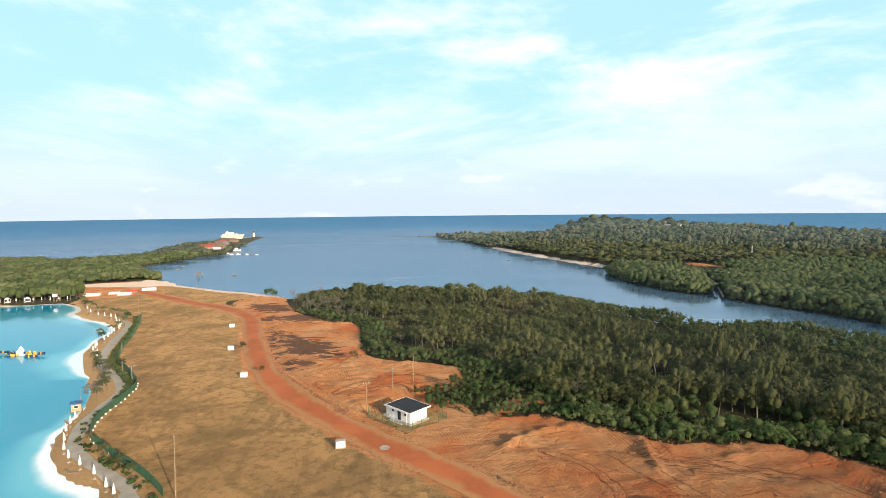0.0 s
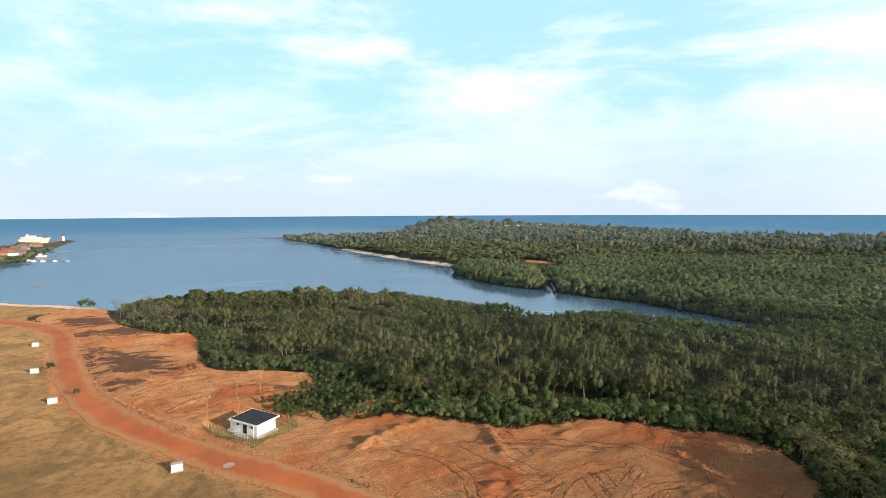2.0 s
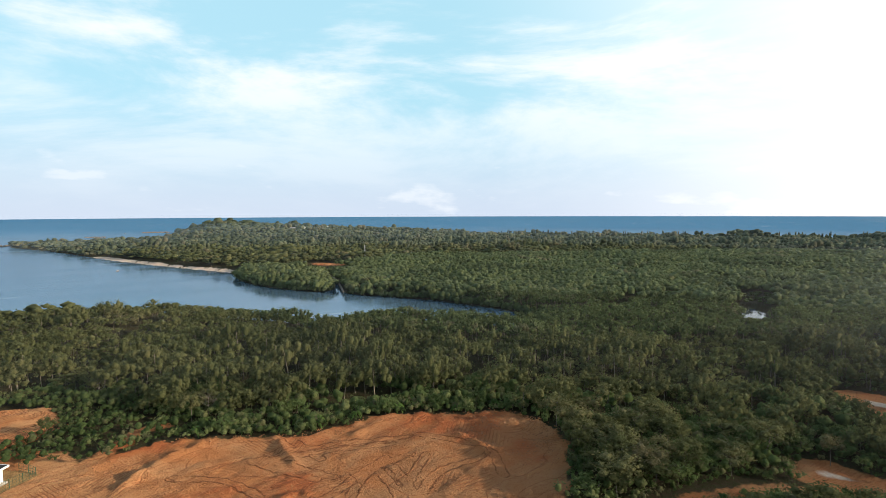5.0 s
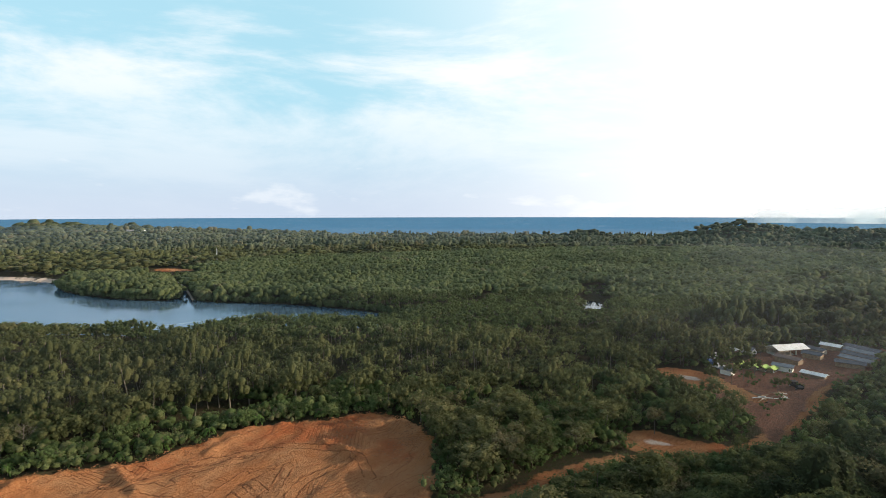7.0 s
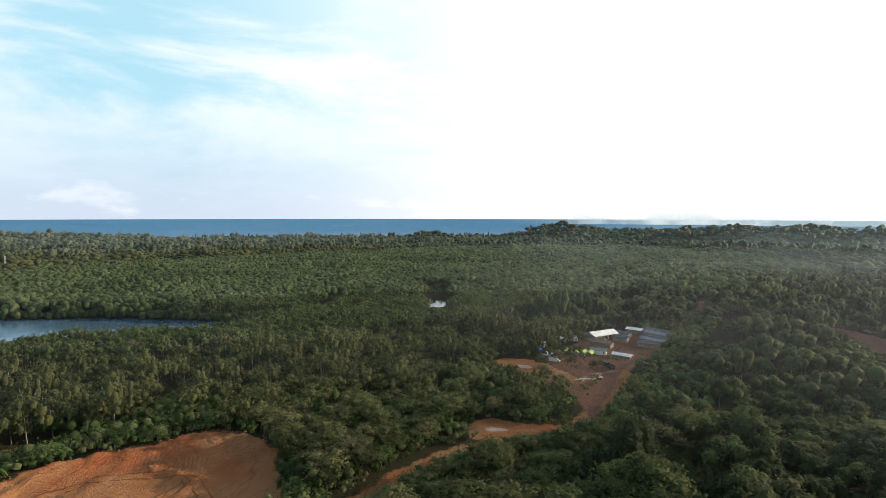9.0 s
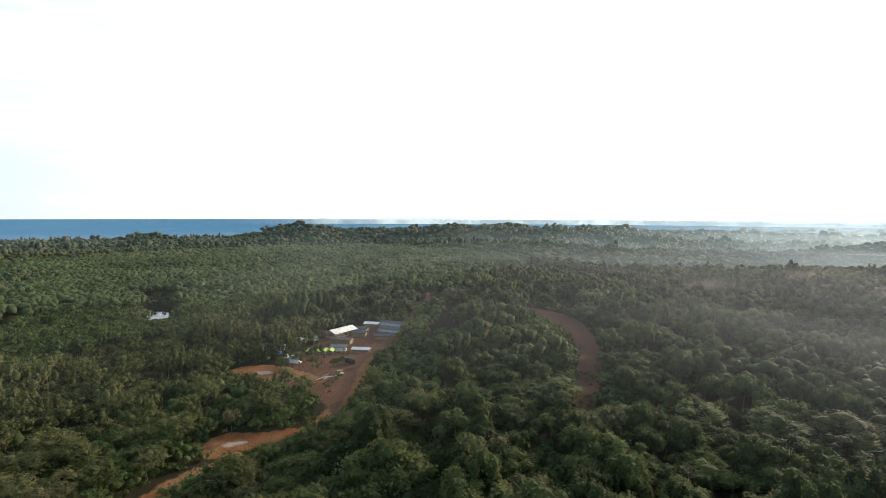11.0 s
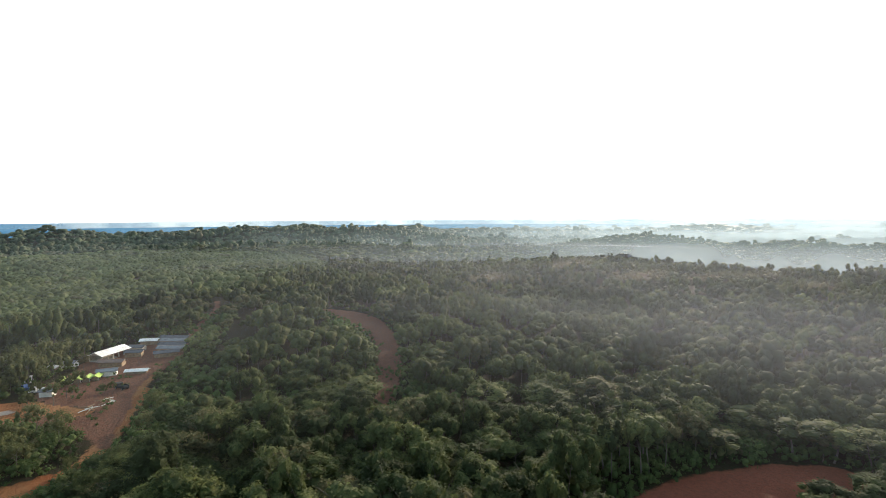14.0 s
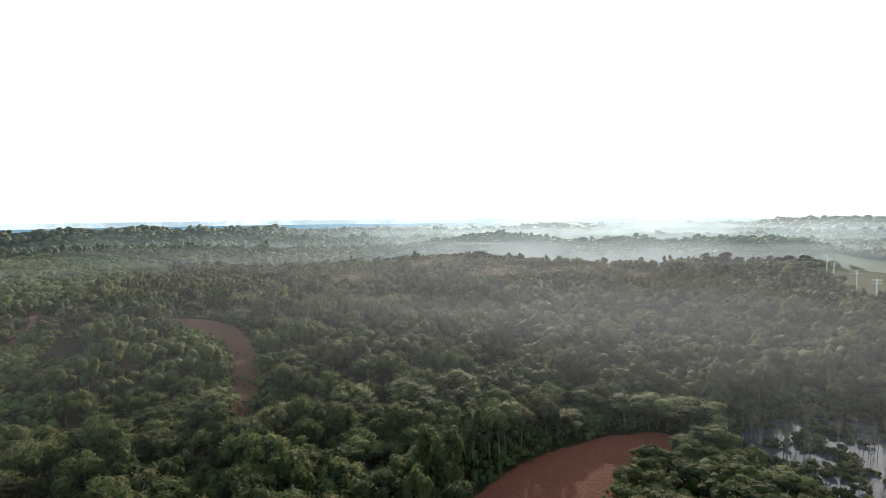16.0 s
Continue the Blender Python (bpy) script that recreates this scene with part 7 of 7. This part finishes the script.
# ---------------------------------------------------------------- swamp, pond, far things
def pool(name, line, z, label):
    bm = B()
    bm.faces.new([bm.verts.new((x, y, z)) for x, y in line])
    me = bpy.data.meshes.new(name)
    bm.to_mesh(me)
    bm.free()
    me.materials.append(POOL)
    tagged(new(name, me), label, "water", kind="structure")


def pool_mat():
    m, n, l, p = node_mat("still_dark_water")
    c = ramp_mix(n, l, span(n, l, grain(n, l, 0.3, 4), 0.4, 0.7), (0.05, 0.06, 0.07), (0.09, 0.085, 0.08))
    l.new(c, p.inputs["Base Color"])
    p.inputs["Roughness"].default_value, p.inputs["IOR"].default_value = 0.10, 1.333
    add_bump(n, l, p, grain(n, l, 0.8, 2), 0.02, 0.05)
    return m


POOL = pool_mat()
pool("swamp_water", SWAMP, 1.62, "still grey swamp water among dead stems")
pool("pond_water", POND, 0.15, "bright still pond among mangroves")


def dead_stems():
    sw = SWAMP
    made = 0
    proto = [limb_mesh("trunk", 5.5, 0.9, 0.4, BARK, 90 + i, i != 2) for i in range(4)]
    while made < 170:
        x, y = rng.uniform(-8, 40), rng.uniform(-142, -92)
        if signed(np.array([x]), np.array([y]), sw)[0] < 0.5:
            continue
        s = rng.uniform(0.5, 1.25)
        place_tree("dead_tree", "thin grey dead tree standing in swamp water", "tree", "dead trees in the swamp", x, y, 1.3, rng.uniform(0, 360), (s * 0.7, s), (("trunk", proto[int(rng.integers(4))]),))
        made += 1
    made = 0
    while made < 120:
        x, y = rng.uniform(-25, 52), rng.uniform(-205, -128)
        if signed(np.array([x]), np.array([y]), sw)[0] > 0:
            continue
        s = rng.uniform(0.9, 1.7)
        place_tree("dead_tree", "tall thin grey dead tree at the swamp's edge", "tree", "dead trees in the swamp", x, y, zat(x, y), rng.uniform(0, 360), (s * 0.7, s), (("trunk", proto[int(rng.integers(4))]),))
        made += 1
    k = 1500
    x, y = rng.uniform(-10, 40, k), rng.uniform(-144, -90, k)
    ok = (signed(x, y, sw) > -1) & (waves(x, y, 3.2, 2.0) > 0.0)
    x, y = x[ok], y[ok]
    t = rng.uniform(0.4, 1.6, len(x))
    woods("swamp_scrub", "low olive scrub growing out of the swamp", x, y, np.full(len(x), 1.5), t, t * 0.7, 20, np.full(len(x), 0.2), LEAF_SHADED, None, lobes=3, crown_from=0.0, grade=2)


dead_stems()


def power_pole(x, y, turn):
    z = zat(x, y)
    p = thing("power_pole", "pale power pole with crossarms in the far meadow", "pole", (x, y, z), turn, "power poles in the meadow")
    part("shaft", rod(B(), (0, 0, -0.5), (0, 0, 13), 0.28, 0.18, 6), WHITE, p)
    for h in (12.3, 10.8):
        a = part("crossarm", box(B(), (0, 0, h), (4.2, 0.25, 0.25)), GALVANISED, p)
        for s in (-1.9, -0.7, 0.7, 1.9):
            part("insulator", rod(B(), (s, 0, h), (s, 0, h + 0.5), 0.12, None, 5), WHITE, a)


POWER = [(88, -440), (74.3, -389.2), (56, -345), (41.9, -302.8)]
for k, (x, y) in enumerate(POWER):
    power_pole(x, y, 30 + 4 * k)


def cables():
    c = thing("power_line", "thin sagging cables between the power poles", "cable")
    for (ax, ay), (bx, by) in zip(POWER, POWER[1:]):
        for o in (-1.8, 0, 1.8):
            bm = B()
            pts = []
            for k in range(9):
                t = k / 8
                pts.append(Vector((ax + (bx - ax) * t + o, ay + (by - ay) * t + o * 0.5, zat(ax, ay) + 12.6 - 4 * t * (1 - t) * 1.2)))
            for p, q in zip(pts, pts[1:]):
                rod(bm, p, q, 0.03, None, 3)
            part("wire", bm, RUBBER, c)


cables()


def radio_mast(x, y, tall):
    m = thing("radio_mast", "slim lattice mast rising above the far trees", "mast", (x, y, zat(x, y)))
    for k in range(3):
        a = k * 2.094
        part("leg", rod(B(), (math.cos(a) * 0.9, math.sin(a) * 0.9, -0.5), (math.cos(a) * 0.25, math.sin(a) * 0.25, tall), 0.16, 0.1, 4), GALVANISED, m)
    for k in range(8):
        z = tall * (k + 0.5) / 8
        r = 0.9 - 0.65 * z / tall
        part("brace", rod(B(), (r, 0, z), (-r * 0.5, r * 0.87, z + tall / 16), 0.09, None, 4), GALVANISED, m)


radio_mast(236.8, 409.6, 15)
for a, d, lx, t in ((22.7, 1000, 20, 10), (23.9, 1010, 14, 30), (25, 1000, 16, 0), (26.2, 990, 12, 20)):
    x, y = d * math.sin(radians(a)), d * math.cos(radians(a))
    gabled("hill_house", "pale house among trees on the far hill", "house", x, y, zat(x, y) + 2.5, lx * 0.5, 5, 3, 1.5, t, WHITE, ZINC_ROOF if lx > 15 else WHITE_ROOF, "houses on the far hill")
    part("foundation", box(B(), (0, 0, -2.5), (lx * 0.5 + 0.5, 5.5, 5)), CONCRETE, bpy.data.objects[[o.name for o in bpy.data.objects if o.name.startswith("hill_house")][-1]])

# ---------------------------------------------------------------- morning mist, and sheets in place of haze
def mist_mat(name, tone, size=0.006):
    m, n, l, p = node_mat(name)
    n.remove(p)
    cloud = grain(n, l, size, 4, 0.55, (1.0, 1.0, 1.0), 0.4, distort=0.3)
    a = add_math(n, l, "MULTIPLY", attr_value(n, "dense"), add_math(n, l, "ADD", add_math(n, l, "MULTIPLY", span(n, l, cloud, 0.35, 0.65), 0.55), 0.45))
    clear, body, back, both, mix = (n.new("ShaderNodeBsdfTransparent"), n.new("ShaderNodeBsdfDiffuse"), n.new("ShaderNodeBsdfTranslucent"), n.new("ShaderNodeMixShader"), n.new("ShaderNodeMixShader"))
    # a fixed normal half towards the sun keeps the sheets bright from all sides
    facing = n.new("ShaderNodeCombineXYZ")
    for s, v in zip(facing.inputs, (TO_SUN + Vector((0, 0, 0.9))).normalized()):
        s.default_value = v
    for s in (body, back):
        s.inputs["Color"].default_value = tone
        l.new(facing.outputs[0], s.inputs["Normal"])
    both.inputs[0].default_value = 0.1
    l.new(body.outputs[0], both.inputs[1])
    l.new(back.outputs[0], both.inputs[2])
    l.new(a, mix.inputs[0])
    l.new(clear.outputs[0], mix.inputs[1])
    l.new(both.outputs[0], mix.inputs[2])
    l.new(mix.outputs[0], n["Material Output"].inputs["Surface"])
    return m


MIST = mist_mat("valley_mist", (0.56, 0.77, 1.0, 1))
HAZE_VEIL = mist_mat("haze_veil", (0.80, 0.85, 1.0, 1))


def mist_layer(z, dense, r0, r1, a0, a1, seed, label, rise=0.4, side=0.28, over=0, mat=None):
    """A thin, uneven layer of mist that fades out at its borders."""
    na, nr = 60, 40
    A, R = np.meshgrid(np.radians(np.linspace(a0, a1, na)), np.geomspace(r0, r1, nr), indexing="ij")
    x, y = (R * np.sin(A)).ravel(), (R * np.cos(A)).ravel()
    u, v = np.meshgrid(np.linspace(0, 1, na), np.linspace(0, 1, nr), indexing="ij")
    fade = (smoothstep(u, 0, side) * smoothstep(1.0001 - u, 0, 0.25 if a1 < 150 else 0.05) * smoothstep(v, 0, rise) * smoothstep(1.0001 - v, 0, 0.05)).ravel()
    # sun glow put into the sheet: denser towards the sun
    fade *= 0.5 + 0.5 * np.exp(-((np.degrees(A.ravel()) - 148) / 30) ** 2) if a1 > 150 else 1.0
    zz = np.maximum(z + 1.5 * waves(x, y, 70.0, seed), height(x, y) + over if over else -9)
    k = (np.arange(na - 1)[:, None] * nr + np.arange(nr - 1)[None, :]).ravel()
    me = np_mesh("mist", np.stack([x, y, zz], -1), np.stack([k, k + nr, k + nr + 1, k + 1], -1), [mat or MIST], smooth=True, dense=fade * dense)
    tagged(new("mist", me), label, "mist", kind="stuff")


# sheets that pale dark tones like haze and glare; the second is valley mist
mist_layer(22, 0.088, 50, 470, 56, 200, 1.0, "thin haze sheet that lifts the dark tones of the forest", 0.52, 0.28, 18, HAZE_VEIL)
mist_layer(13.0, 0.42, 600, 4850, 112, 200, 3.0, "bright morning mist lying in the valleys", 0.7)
mist_layer(30, 0.006, 50, 700, -70, 88, 6.0, "faint sheet added to lift dark tones over field and forest", 0.05, 0.05)
mist_layer(25, 0.05, 230, 4850, -70, 90, 5.0, "thin sheet that pales bay and far woods like distance haze", 0.5, 0.05)


WISP = mist_mat("warm_wisp", (1.0, 0.96, 0.93, 1), 0.05)


def mist_puff(bearing, r, wide, tall, dense):
    """A small wisp of vapour that rises from the canopy and drifts sideways."""
    u, v = np.meshgrid(np.linspace(-1, 1, 16), np.linspace(0, 1, 10), indexing="ij")
    a = np.radians(bearing) + (u + 0.5 * v) * wide / r
    d = r + 4 * np.sin(u * 3)
    x, y = (d * np.sin(a)).ravel(), (d * np.cos(a)).ravel()
    z = height(x, y) + 5.5 + v.ravel() * tall
    fade = (np.exp(-(u * 1.9) ** 2) * smoothstep(v, 0, 0.5) * smoothstep(1.0001 - v, 0, 0.8) * smoothstep(1.0001 - np.abs(u), 0, 0.4)).ravel()
    k = (np.arange(15)[:, None] * 10 + np.arange(9)[None, :]).ravel()
    me = np_mesh("mist_wisp", np.stack([x, y, z], -1), np.stack([k, k + 10, k + 11, k + 1], -1), [WISP], smooth=True, dense=fade * dense)
    tagged(new("mist_wisp", me), "warm wisp of vapour rising from the forest", "mist", kind="stuff")


for bearing, r, wide, tall, dense in ((137.5, 300, 22, 9, 0.15), (143.5, 310, 16, 7, 0.10), (152, 300, 20, 8, 0.11), (122, 290, 18, 8, 0.12), (131, 340, 24, 9, 0.12), (148, 330, 26, 8, 0.1)):
    mist_puff(bearing, r, wide, tall, dense)


def mist_bank(r, dense, a0, a1, z0, z1, seed):
    """An upright sheet in place of distance haze, thickest towards the sun, thinning upwards."""
    na, nz = 80, 10
    A, Z = np.meshgrid(np.radians(np.linspace(a0, a1, na)), np.linspace(z0, z1, nz), indexing="ij")
    R = r + 30 * np.sin(A * 11 + seed)
    u, v = np.meshgrid(np.linspace(0, 1, na), np.linspace(0, 1, nz), indexing="ij")
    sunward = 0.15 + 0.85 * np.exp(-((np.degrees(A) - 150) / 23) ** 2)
    # the farthest sheet whitens the sea like sun glare
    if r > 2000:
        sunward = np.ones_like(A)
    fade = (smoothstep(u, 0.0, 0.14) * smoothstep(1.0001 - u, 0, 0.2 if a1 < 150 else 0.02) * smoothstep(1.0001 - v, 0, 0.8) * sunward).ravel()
    k = (np.arange(na - 1)[:, None] * nz + np.arange(nz - 1)[None, :]).ravel()
    me = np_mesh("mist", np.stack([(R * np.sin(A)).ravel(), (R * np.cos(A)).ravel(), Z.ravel()], -1), np.stack([k, k + nz, k + nz + 1, k + 1], -1), [MIST], smooth=True, dense=fade * dense)
    tagged(new("mist_bank", me), "upright mist sheet that pales ridges and sea like distance haze", "mist", kind="stuff")


# sheets added in place of distance haze, strongest in the east
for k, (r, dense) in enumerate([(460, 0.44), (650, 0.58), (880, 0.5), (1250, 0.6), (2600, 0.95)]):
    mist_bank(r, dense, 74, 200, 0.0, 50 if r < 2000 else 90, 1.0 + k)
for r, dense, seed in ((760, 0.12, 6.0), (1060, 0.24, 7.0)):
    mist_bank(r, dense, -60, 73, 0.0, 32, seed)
